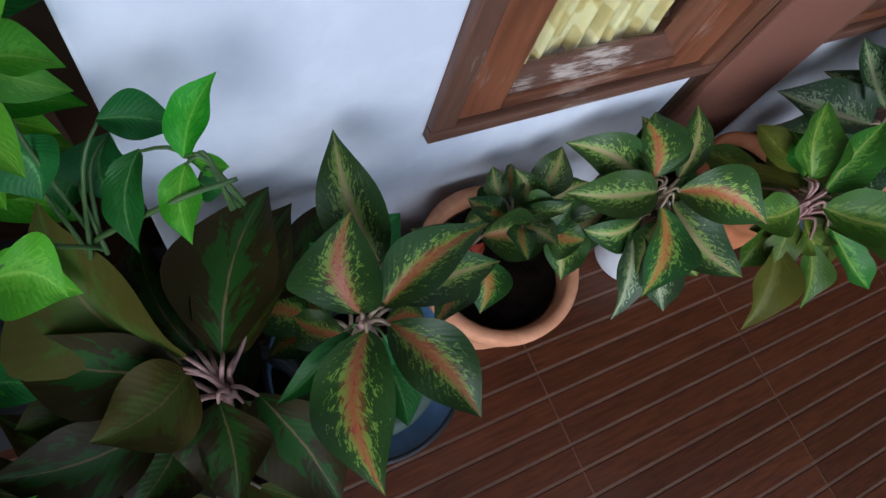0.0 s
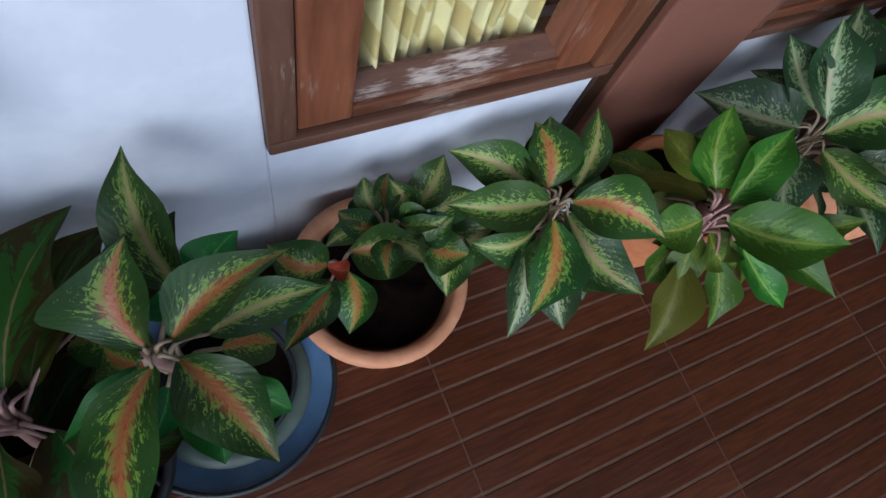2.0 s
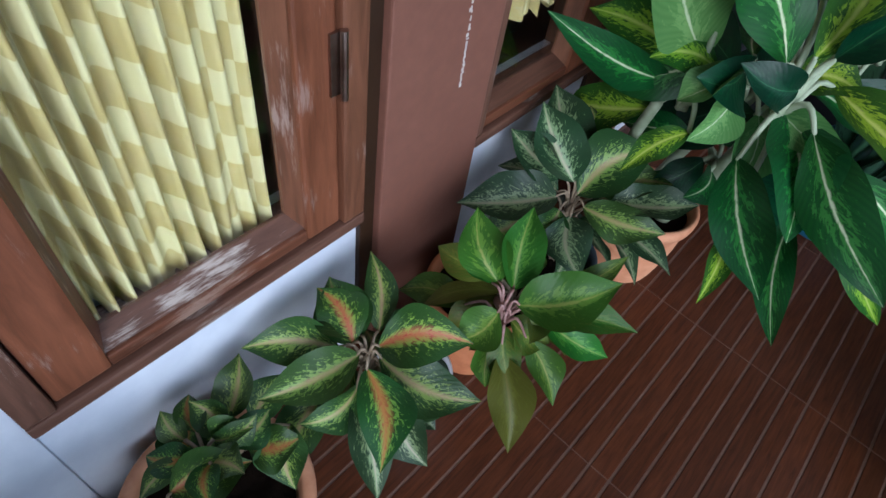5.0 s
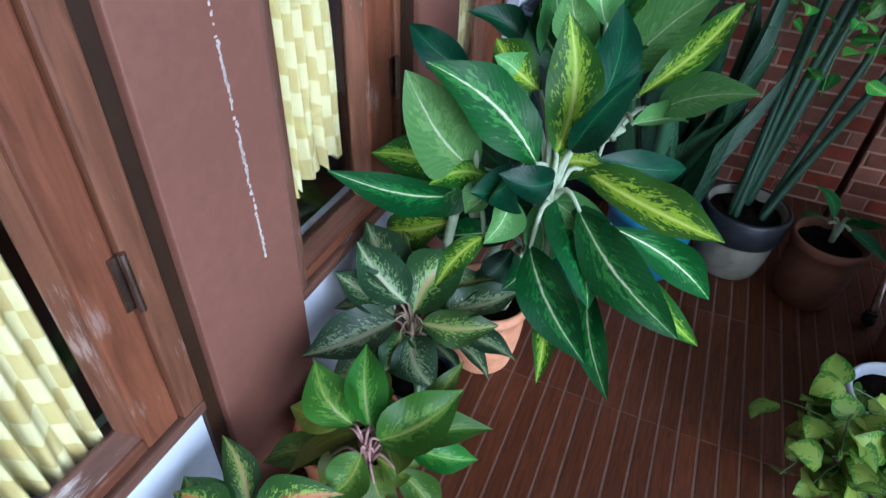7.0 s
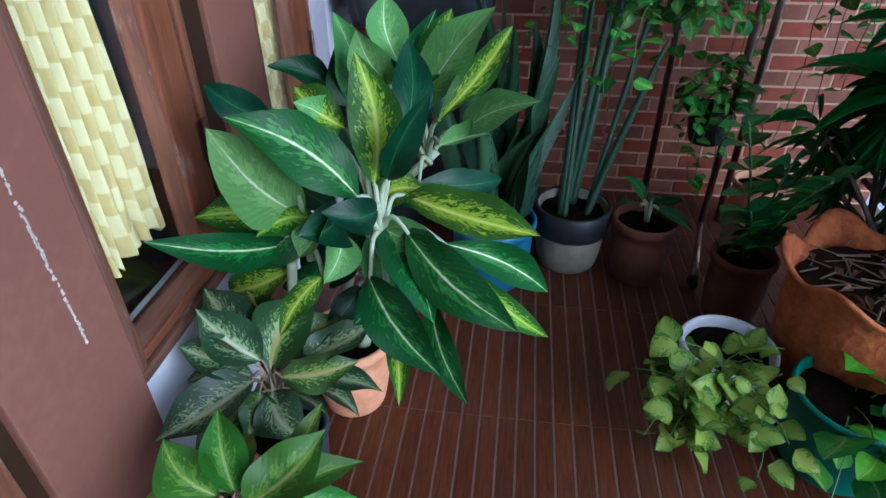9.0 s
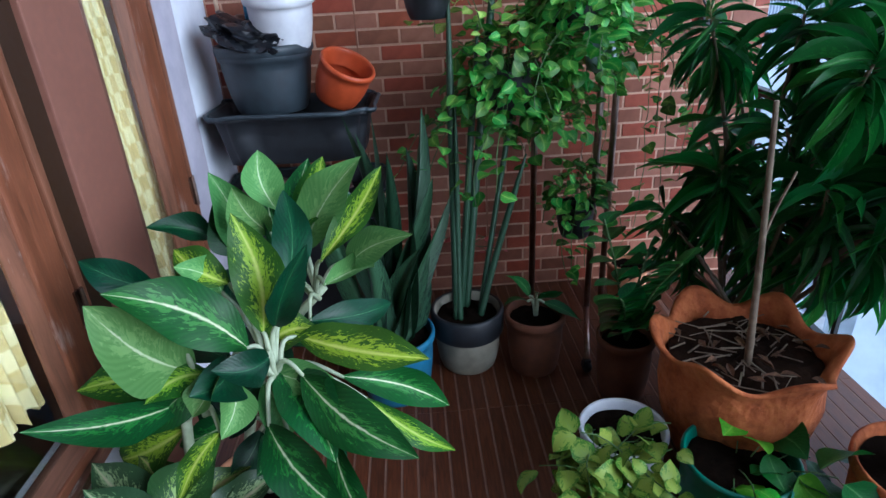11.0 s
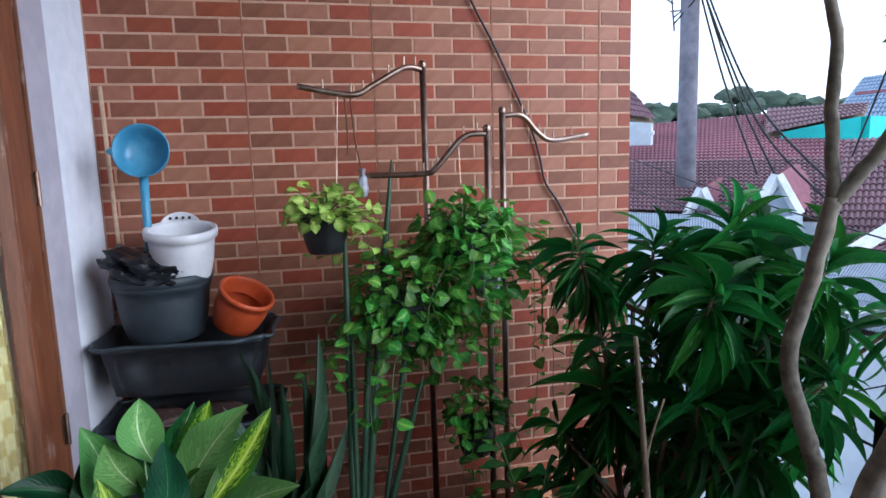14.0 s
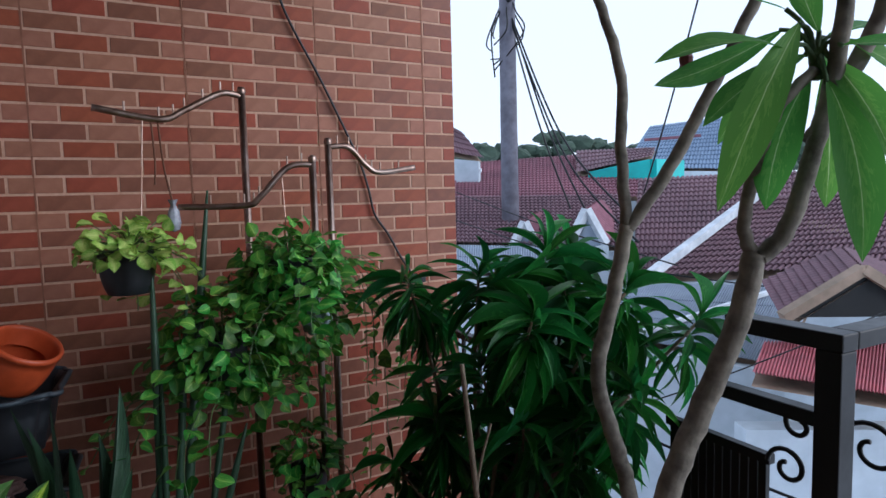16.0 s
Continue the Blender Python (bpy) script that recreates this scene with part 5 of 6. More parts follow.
display_rack((2.497, -0.51, 1.665), [(2.497, -0.51, 1.645), (2.50, -0.42, 1.635), (2.51, -0.32, 1.53), (2.52, -0.27, 1.505), (2.55, -0.06, 1.505)], "stained steel display rack with lower hook arm")
display_rack((2.56, -0.59, 1.735), [(2.56, -0.59, 1.715), (2.56, -0.67, 1.715), (2.57, -0.74, 1.65), (2.57, -0.80, 1.62), (2.57, -0.95, 1.64)], "stained steel display rack turned towards the open side")


def tray(at, size, h, label, material):
    """A ribbed seedling trough with a lipped wavy rim."""
    t = thing("trough", label, "planter", at)
    w, d = size
    bm = bmesh.new()
    n = 96
    rings = []
    for r, z in ((0.80, 0.0), (0.84, 0.004), (0.88, h * 0.35), (0.91, h * 0.6), (0.95, h * 0.9), (1.03, h * 0.92), (1.03, h), (0.97, h), (0.92, h * 0.85), (0.86, 0.4 * h)):
        ringv = []
        for k in range(n):
            a = 2 * math.pi * k / n
            c, s = math.cos(a), math.sin(a)
            e = 0.35
            x = math.copysign(abs(c) ** e, c) * w / 2 * r
            y = math.copysign(abs(s) ** e, s) * d / 2 * r
            wob = 1 + 0.02 * math.sin(12 * a)
            bulge = 0.02 * math.cos(6 * math.pi * y / d) * (1 - abs(2 * z / h - 1)) * (1 if c < 0 else 0)
            ringv.append(bm.verts.new((x * wob - bulge, y * wob, z)))
        rings.append(ringv)
    for a, b in zip(rings, rings[1:]):
        for k in range(n):
            bm.faces.new((a[k], a[(k + 1) % n], b[(k + 1) % n], b[k]))
    bm.faces.new(list(reversed(rings[0])))
    bm.faces.new(rings[-1])
    part("body", bm, material, t, "", True)
    lip = []
    for k in range(n + 1):
        a = 2 * math.pi * k / n
        c, s = math.cos(a), math.sin(a)
        wob = 1.03 * (1 + 0.02 * math.sin(12 * a))
        lip.append((math.copysign(abs(c) ** 0.35, c) * w / 2 * wob, math.copysign(abs(s) ** 0.35, s) * d / 2 * wob, h + 0.004 * math.sin(7 * a)))
    part("rim", tube(bmesh.new(), lip, 0.008, 8, False), grey_plastic, t, "worn greyish rim", True)
    return t


tray((2.60, 0.60, 0.56), (0.36, 0.60), 0.10, "black plastic trough with dark seedlings", black_plastic)
tray((2.60, 0.60, 0.78), (0.36, 0.58), 0.18, "black plastic trough with wavy rim", black_plastic)
slab("crate", (2.44, 0.34, 0.0), (2.78, 0.88, 0.555), black_plastic, 0.01, "dark plastic crate stacked under the troughs", "crate", "")
pot("stacked_pot", (2.60, 0.68, 0.95), 0.165, 0.125, 0.23, grey_plastic, "large grey plastic pot with a crumpled black bag", 0.008, 0.05, fill=None, category="plant pot")
pot("stacked_pot", (2.58, 0.60, 1.15), 0.115, 0.085, 0.19, white_plastic, "white perforated plastic pot", 0.006, 0.02, fill=None, category="plant pot")
for sp, r, h in (((2.60, 0.68, 0.95), 0.166, 0.23), ((2.58, 0.60, 1.15), 0.116, 0.19)):
    host = [o for o in bpy.data.objects if o.name.startswith("stacked_pot") and (o.matrix_world.translation - Vector(sp)).length < 0.01][0]
    part("rim", lathe(bmesh.new(), [(r, h - 0.03), (r + 0.004, h - 0.028), (r + 0.006, h - 0.012), (r + 0.004, h + 0.002), (r - 0.004, h + 0.003), (r - 0.006, h - 0.004)], 44), grey_plastic if r > 0.13 else white_plastic, host, "rolled rim", True)
op = pot("stacked_pot", (2.54, 0.37, 0.955), 0.10, 0.075, 0.15, orange_plastic, "orange plastic pot lying tilted on the trough", 0.006, 0.02, fill=None, category="plant pot")
op.matrix_world = pose(2.55, 0.445, 0.985, 26, -20, 0)

white_pot = [o for o in bpy.data.objects if o.name.startswith("stacked_pot") and abs(o.matrix_world.translation.z - 1.15) < 0.01][0]
for side in (0.0,):
    rows = []
    for j in range(5):
        rows.append([(0.114 + 0.004 * (j % 2 == 1), side + 0.62 * (k / 12 - 0.5) * 2, 0.19 + 0.034 * j / 4 * math.cos(0.5 * math.pi * (k / 6 - 1)) ** 0.6 if 0 < k < 12 else 0.19) for k in range(13)])
    bm = bmesh.new()
    grid = [[bm.verts.new((r * math.cos(a), r * math.sin(a), z)) for r, a, z in row] for row in rows]
    for p, q in zip(grid, grid[1:]):
        for k in range(12):
            bm.faces.new((p[k], p[k + 1], q[k + 1], q[k]))
    lobe = part("carry_lobe", bm, white_plastic, white_pot, "raised carry lobe", True)
    lobe.modifiers.new("wall", "SOLIDIFY").thickness = 0.004
    for k in range(4):
        a = side + 0.2 * (k - 1.5)
        hole = bmesh.new()
        tube(hole, [(0.108 * math.cos(a), 0.108 * math.sin(a), 0.203), (0.1205 * math.cos(a), 0.1205 * math.sin(a), 0.203)], 0.0055, 10)
        part("slot", hole, black_plastic, lobe, "dark slot")
white_pot.matrix_world = pose(2.58, 0.60, 1.155, 0, -9, 12)

# long-handled blue water dipper
dip = thing("water_dipper", "blue plastic water dipper standing handle down", "dipper", (2.58, 0.70, 1.25))
part("handle", tube(bmesh.new(), [(0, 0.01, -0.05), (0, 0.005, 0.28)], [0.013, 0.015], 12), blue_plastic, dip, "", True)
bowl_bm = lathe(bmesh.new(), [(0.001, -0.055), (0.05, -0.05), (0.082, -0.025), (0.09, 0.02), (0.093, 0.025), (0.088, 0.024), (0.078, -0.02), (0.048, -0.044), (0.001, -0.048)], 32)
bowl = part("bowl", bowl_bm, blue_plastic, dip, "", True)
bowl.matrix_basis = pose(0.0, 0.0, 0.36, 0, -80, 0)
part("spout", lathe(bmesh.new(), [(0.016, 0.0), (0.012, 0.014), (0.004, 0.024)], 12), blue_plastic, bowl, "small pouring lip", True).matrix_basis = pose(0, 0.086, 0.016, -90, 0, 0)

M_DRY = speckled("dry brown leaf", "7c5a40", "3e2819", 30, 0.85)

# ---- the scalloped terracotta bowl and its plants ----
BOWL = Vector((1.70, -0.715, 0))
bt = thing("planter_bowl", "large scalloped terracotta bowl with moulded relief", "planter", BOWL)


def scallop(a, i):
    k = max(0.0, (i - 5) / 4) if i <= 9 else 1.0
    k = min(1.0, k)
    return 0.018 * math.sin(6 * a) * k, 0.028 * math.sin(6 * a + 0.6) * k


part("body", lathe(bmesh.new(), [(0.03, 0), (0.13, 0), (0.145, 0.01), (0.175, 0.08), (0.205, 0.17), (0.22, 0.26), (0.215, 0.32), (0.215, 0.36), (0.225, 0.395), (0.245, 0.415), (0.24, 0.425), (0.225, 0.415), (0.205, 0.38), (0.195, 0.33)], 96, scallop), old_terracotta, bt, "", True)
part("earth", earth(0.2, 0.365, 40, 10, 0.012), litter, bt, "dry litter on the earth", True)
rl = random.Random(12)
for k in range(70):
    a, r = rl.uniform(0, 6.28), 0.19 * math.sqrt(rl.random())
    q = Vector((r * math.cos(a), r * math.sin(a), 0.378 + rl.uniform(0, 0.012)))
    b = rl.uniform(0, 6.28)
    dv = Vector((math.cos(b), math.sin(b), rl.uniform(-0.05, 0.25)))
    if k % 3:
        part("twig", tube(bmesh.new(), [q - dv * rl.uniform(0.02, 0.06), q + dv * rl.uniform(0.02, 0.06)], rl.uniform(0.0012, 0.003), 6), M_STEM_BARE, bt)
    else:
        put_leaf(bt, leaf_mesh("dry", M_DRY, LANCE, 0.6, 0.3, 0.1, 0.35, n=6, seed=k % 3), q, q + dv * rl.uniform(0.03, 0.07), 0.018, rl.uniform(-30, 30), "dry_leaf")
stick = thing("bare_stem", "bare woody stem standing in the scalloped bowl", "plant", (1.66, -0.70, 0.36))
main_stem(stick, [(1.65, -0.70, 0.36), (1.66, -0.68, 0.7), (1.655, -0.64, 1.09)], (0.011, 0.006), M_STEM_BARE)
main_stem(stick, [(1.66, -0.69, 0.50), (1.66, -0.68, 0.75), (1.65, -0.72, 0.92)], (0.005, 0.003), M_STEM_BARE)


def dracaena(name, at, stems, label, seed):
    """Canes that end in drooping whorls of strap leaves: (tip, leaf count, leaf length, width to length, how far the whorl reaches up)."""
    rnd = random.Random(seed)
    p = thing(name, label, "plant", at)
    o = Vector(at)
    strap = oval(0.45, 0.95, 0.6)
    for tip, n, leaf, slim, up in stems:
        f = o + Vector((rnd.uniform(-0.08, 0.08), rnd.uniform(-0.08, 0.08), 0.05))
        t = Vector(tip)
        mid = f.lerp(t, 0.5) + Vector((rnd.uniform(-0.05, 0.05), rnd.uniform(-0.05, 0.05), 0.06))
        c = [q - o for q in curve_pts([f, mid, t], 5)]
        part("cane", tube(bmesh.new(), c, [0.009 - 0.004 * k / len(c) for k in range(len(c))], 7), M_STEM_BARE, p, "", True)
        ax = ((c[-1] - c[-2]).normalized() + Vector((0, 0, 0.6))).normalized()
        n = int(n * 1.3)
        for i in range(n):
            u = i / n
            q = c[-1] - ax * (0.15 * u - 0.03)
            a = i * 2.399963 + rnd.uniform(-0.4, 0.4)
            el = up - 0.25 - (up + 1.1) * u ** 0.75 + rnd.uniform(-0.3, 0.3)
            dirv = Vector((math.cos(a) * math.cos(el), math.sin(a) * math.cos(el), math.sin(el)))
            ln = leaf * rnd.uniform(0.7, 1.15)
            me = leaf_mesh("strap%.2f" % slim, M_DRAC, strap, 0.9, 0.5, 0.08, slim, n=9, seed=rnd.randrange(6))
            put_leaf(p, me, q, q + dirv * ln, ln * slim * 0.64, rnd.uniform(-30, 30), light=(-0.35, -0.2, 0.9))
    return p


WHORLS = [((2.35, -0.81, 1.20), 36, 0.22, 0.16, 0.5), ((2.42, -0.93, 1.10), 28, 0.20, 0.16, 0.3), ((2.15, -0.99, 1.22), 28, 0.22, 0.18, 0.9),
          ((1.85, -1.00, 1.12), 36, 0.24, 0.21, 0.7), ((1.95, -1.13, 1.30), 25, 0.22, 0.20, 1.2), ((1.98, -1.26, 1.28), 24, 0.20, 0.20, 1.2),
          ((2.15, -0.81, 0.74), 36, 0.24, 0.20, 0.6), ((2.25, -0.70, 0.56), 25, 0.20, 0.20, 0.6), ((2.20, -0.72, 0.42), 21, 0.18, 0.20, 0.5),
          ((1.90, -1.06, 0.58), 28, 0.24, 0.18, 0.5), ((1.76, -1.11, 0.80), 28, 0.22, 0.20, 0.6), ((2.30, -1.07, 0.62), 24, 0.22, 0.18, 0.6),
          ((1.62, -1.46, 1.10), 25, 0.20, 0.18, 1.1), ((1.78, -1.34, 1.06), 24, 0.20, 0.18, 0.9), ((2.15, -1.06, 1.16), 25, 0.22, 0.18, 0.9),
          ((1.92, -1.14, 0.96), 30, 0.24, 0.20, 0.6), ((2.02, -0.92, 0.92), 25, 0.22, 0.20, 0.6), ((2.05, -1.20, 1.05), 24, 0.22, 0.18, 0.8), ((1.74, -1.28, 1.20), 22, 0.20, 0.2, 1.0), ((1.88, -1.16, 1.20), 26, 0.22, 0.2, 0.9), ((1.75, -1.25, 0.86), 24, 0.22, 0.2, 0.6), ((1.72, -1.06, 0.70), 22, 0.2, 0.2, 0.5), ((1.97, -1.25, 0.82), 24, 0.22, 0.2, 0.6), ((1.62, -1.18, 0.92), 21, 0.20, 0.18, 0.7),
          ((2.0, -0.95, 0.62), 26, 0.22, 0.2, 0.5), ((1.86, -0.97, 0.78), 26, 0.22, 0.2, 0.6), ((2.12, -1.0, 0.48), 22, 0.2, 0.2, 0.5), ((2.28, -0.88, 0.86), 26, 0.22, 0.18, 0.3), ((2.36, -0.90, 0.66), 24, 0.2, 0.18, 0.3), ((1.78, -1.2, 0.62), 24, 0.2, 0.2, 0.5), ((2.08, -1.12, 0.74), 24, 0.22, 0.2, 0.5)]
dracaena("dracaena", (2.05, -0.92, 0.2), WHORLS, "dense dark green dracaena with drooping strap-leaf whorls", 6)
pot("plant_pot", (2.05, -0.92, 0), 0.15, 0.12, 0.28, black_plastic, "black pot hidden under the dracaena", 0.01, 0.03)

# ---- plumeria by the railing ----
PLUM = Vector((1.30, -0.97, 0))
plum = thing("plumeria", "bare-limbed plumeria tree with long drooping leaves", "tree", PLUM)


def limb(pts, r0, r1, name="limb"):
    c = curve_pts(pts, 7)
    n = len(c)
    wob = [Vector((0.0015 * math.sin(2.1 * i), 0.0015 * math.cos(1.7 * i), 0)) for i in range(n)]
    return part(name, tube(bmesh.new(), [q - PLUM + w for q, w in zip(c, wob)], [r0 + (r1 - r0) * i / n + 0.0007 * math.sin(2.3 * i) for i in range(n)], 14), bark, plum, "", True)


limb([(1.33, -0.95, 0.27), (1.40, -0.97, 0.55), (1.44, -1.0, 0.74), (1.47, -0.98, 0.88), (1.50, -0.95, 1.05), (1.49, -0.99, 1.24), (1.47, -1.02, 1.43)], 0.022, 0.018, "trunk")
limb([(1.47, -1.02, 1.43), (1.48, -1.01, 1.63), (1.49, -1.02, 1.80), (1.54, -0.99, 2.0), (1.58, -0.93, 2.12)], 0.015, 0.011)
limb([(1.47, -1.02, 1.42), (1.40, -1.09, 1.57), (1.32, -1.15, 1.77), (1.26, -1.21, 1.95), (1.20, -1.24, 2.1)], 0.017, 0.012)
limb([(1.31, -0.92, 0.27), (1.24, -0.84, 0.62), (1.19, -0.85, 0.89), (1.17, -0.92, 1.06), (1.13, -0.98, 1.25), (1.11, -1.0, 1.39)], 0.027, 0.022, "trunk")
limb([(1.11, -1.0, 1.38), (1.12, -0.98, 1.44), (1.10, -0.98, 1.55), (1.07, -1.0, 1.66), (1.04, -1.06, 1.73)], 0.014, 0.010)
limb([(1.105, -1.005, 1.38), (1.07, -1.04, 1.44), (1.03, -1.06, 1.61), (1.01, -1.08, 1.75), (0.99, -1.08, 1.95)], 0.018, 0.014)
limb([(1.04, -1.06, 1.60), (1.01, -1.12, 1.72), (0.98, -1.16, 1.83), (0.95, -1.16, 1.95)], 0.018, 0.014)
BLADE = oval(0.6, 0.7, 0.9)
foliage(plum, M_PLUM, BLADE, (1.045, -1.075, 1.765), [(1.114, -0.719, 1.739, 0.8, 10), (1.10, -0.834, 1.629, 0.9, 0), (1.044, -0.806, 1.474, 1.05, 0), (1.07, -0.974, 1.483, 1.1, 0), (1.049, -1.123, 1.484, 0.9, 10), (0.922, -1.02, 1.378, 1.05, 0), (0.938, -1.133, 1.559, 0.9, 0), (1.146, -0.901, 1.878, 0.8, 0), (1.052, -1.294, 1.848, 0.9, 0), (1.075, -1.045, 1.95, 0.8, 0), (0.85, -1.0, 1.72, 0.9, 0), (0.95, -1.25, 1.70, 0.9, 0), (1.12, -1.28, 1.68, 0.8, 0), (1.16, -0.95, 1.60, 0.7, 0)], 0.072, 0.5, 0.12, 0.04, M_STEM_GREEN, 0.0045, 61, 0.12, light=(-0.5, 0.5, 0.7))
foliage(plum, M_PLUM, LANCE, (1.045, -1.075, 1.765), [(1.149, -0.754, 1.698, 1.0, 70)], 0.05, 0.3, 0.1, 0.02, M_STEM_GREEN, 0.004, 62, 0.12)
part("bud", lathe(bmesh.new(), [(0.001, -0.02), (0.011, -0.008), (0.013, 0.005), (0.006, 0.02), (0.001, 0.026)], 12), speckled("red bud scales", "7a3030", "501c1c", 60, 0.6), plum, "dark red bud").location = Vector((1.155, -0.855, 1.755)) - PLUM
pot("plant_pot", tuple(PLUM), 0.17, 0.13, 0.30, old_terracotta, "terracotta pot at the foot of the plumeria", 0.012, 0.035)

# ---- railing ----
rail = thing("railing", "black steel balcony railing with scroll infill", "railing", (1.09, -1.25, 0), kind="structure")
slab("post", (-0.028, -0.028, 0.0), (0.028, 0.028, 1.164), black_steel, 0.003, kind="", parent=rail)
slab("top_rail", (-0.03, -0.03, 1.165), (0.25, 0.03, 1.205), black_steel, 0.004, kind="", parent=rail)
slab("middle_rail", (0.03, -0.02, 0.985), (0.30, 0.02, 1.02), black_steel, 0.004, kind="", parent=rail)
slab("side_top_rail", (-0.03, -1.2, 1.165), (0.03, -0.031, 1.205), black_steel, 0.004, kind="", parent=rail)

# low railing run behind the dracaena, up to the brick wall
low = thing("railing", "black steel railing run with scrolls behind the plants", "railing", (2.0, -1.25, 0), kind="structure")
slab("top_rail", (0.0, -0.02, 0.86), (0.84, 0.02, 0.89), black_steel, 0.004, kind="", parent=low)
slab("bottom_rail", (0.0, -0.016, 0.10), (0.84, 0.016, 0.13), black_steel, 0.004, kind="", parent=low)
for k in range(6):
    slab("baluster", (0.02 + 0.14 * k, -0.008, 0.13), (0.036 + 0.14 * k, 0.008, 0.86), black_steel, 0.002, kind="", parent=low)


def scroll(parent, at, r, turns=1.4, flip=1):
    pts = []
    for i in range(26):
        a = i / 25 * turns * 2 * math.pi
        q = r * (1 - 0.75 * i / 25)
        pts.append((at[0] + flip * q * math.cos(a), at[1], at[2] + q * math.sin(a)))
    return part("scroll", tube(bmesh.new(), pts, 0.006, 8), black_steel, parent, "", True)


for k in range(3):
    scroll(low, (0.17 + 0.25 * k, 0, 0.62), 0.06, 1.4, 1 if k % 2 else -1)
scroll(rail, (0.075, 0, 0.97), 0.045, 1.2, -1)
scroll(rail, (0.10, 0, 0.86), 0.05, 1.2, 1)
scroll(rail, (-0.02, -0.12, 0.92), 0.07, 1.2, 1)

# ---- small things on the brick wall and racks ----
cable = tube(bmesh.new(), curve_pts([(2.826, -0.47, 2.60), (2.826, -0.50, 2.32), (2.826, -0.66, 2.0), (2.826, -0.80, 1.70), (2.826, -0.845, 1.56), (2.826, -0.87, 1.45), (2.826, -0.93, 1.36), (2.826, -0.99, 1.25), (2.826, -1.05, 1.16)], 6), 0.0055, 8)
tagged(part("cable", cable, black_plastic, None, "", True), "thin black cable hanging down the brick wall", "cable")
stickb = tube(bmesh.new(), [(2.79, 0.86, 0.60), (2.81, 0.885, 1.86)], 0.008, 8)
tagged(part("bamboo_stick", stickb, speckled("pale cane", "cdb49a", "a98e74", 40, 0.7), None, "", True), "thin pale cane leaning in the corner", "stick")
bag = thing("plastic_bag", "small knotted clear bag hanging from the rack arm", "bag", (2.545, -0.045, 1.50))
part("bag_body", lathe(bmesh.new(), [(0.001, -0.075), (0.016, -0.07), (0.021, -0.045), (0.018, -0.01), (0.006, 0.012), (0.014, 0.03)], 14, lambda a, i: (0.003 * math.sin(5 * a + i), 0.002 * math.cos(3 * a))), speckled("greyish clear plastic", "aeb4c0", "6f6a70", 40, 0.25), bag, "", True)
part("string", tube(bmesh.new(), curve_pts([(0, 0, 0.02), (0.0, 0.02, 0.14), (0.005, 0.03, 0.30)], 4), 0.0034, 6), dark_clay, bag, "dark red string")
part("string", tube(bmesh.new(), curve_pts([(0, 0.05, 0.08), (0.0, 0.045, 0.16), (0.005, 0.05, 0.29)], 4), 0.0034, 6), dark_clay, bag, "dark red string")
for nm, top, bottom in (("hanging_wire", (2.545, 0.03, 1.79), (2.45, 0.06, 1.36)), ("hanging_wire", (2.50, -0.40, 1.60), (2.46, -0.40, 1.33)), ("hanging_wire", (2.497, -0.47, 1.0), (2.46, -0.43, 0.56))):
    tagged(part(nm, tube(bmesh.new(), [top, bottom], 0.002, 6), steel), "thin wire that carries a hanging pot", "wire")
blk = box(bmesh.new(), (2.80, -1.10, 1.13), (2.838, -1.00, 1.165), 0.004)
tagged(part("cable_box", blk, black_plastic), "small black junction box on the brick wall", "box")
fill = thing("clear_bag", "clear plastic bag caught among the pothos leaves", "bag", (2.43, -0.48, 1.10))
part("bag_body", lathe(bmesh.new(), [(0.001, -0.06), (0.04, -0.05), (0.055, -0.01), (0.04, 0.04), (0.012, 0.06), (0.02, 0.075)], 18, lambda a, i: (0.006 * math.sin(5 * a + 2 * i), 0.004 * math.cos(4 * a))), speckled("pale clear plastic", "b8c4cc", "8a98a4", 30, 0.2), fill, "", True)

# crumpled black bag over the grey pot
crump = thing("black_bag", "crumpled black plastic bag lying over the grey pot", "bag", (2.60, 0.70, 1.16))
bm = bmesh.new()
bmesh.ops.create_icosphere(bm, subdivisions=4, radius=1.0)
for v in bm.verts:
    n1 = noise.noise(v.co * 2.3) + 0.7 * abs(noise.noise(v.co * 6.0)) + 0.45 * abs(noise.noise(v.co * 13.0))
    q = v.co * (1 + 0.35 * n1)
    v.co = Vector((0.13 * q.x - 0.03, 0.135 * q.y, 0.06 * q.z + 0.03 + 0.06 * max(0, q.y)))
part("crumpled_sheet", bm, speckled("shiny black bag plastic", "20242c", "101216", 40, 0.3, 0.6, 0.002), crump)

# dark seedling heaps in the lower trough
for yy in (0.72, 0.52):
    bm = bmesh.new()
    bmesh.ops.create_icosphere(bm, subdivisions=4, radius=1.0)
    for v in bm.verts:
        q = v.co * (1 + 0.3 * noise.noise(v.co * 4.0 + Vector((yy, 0, 0))))
        v.co = Vector((0.09 * q.x, 0.10 * q.y, 0.03 * max(q.z, -0.3)))
    ob = part("soil_bag", bm, speckled("black speckled sack", "5a4440", "1c1616", 70, 0.5, 1.0, 0.004), None, "", True)
    ob.location = (2.50, yy, 0.675)
    tagged(ob, "dark speckled sack lying on the lower trough", "sack")

# caster foot of a rack, seen low on the floor
cf = thing("caster_foot", "chrome rack foot bar ending in a black caster", "caster", (2.14, -0.41, 0))
part("bar", tube(bmesh.new(), [(0.0, 0.0, 0.055), (0.36, -0.10, 0.06)], 0.011, 12), steel, cf, "chrome tube", True)
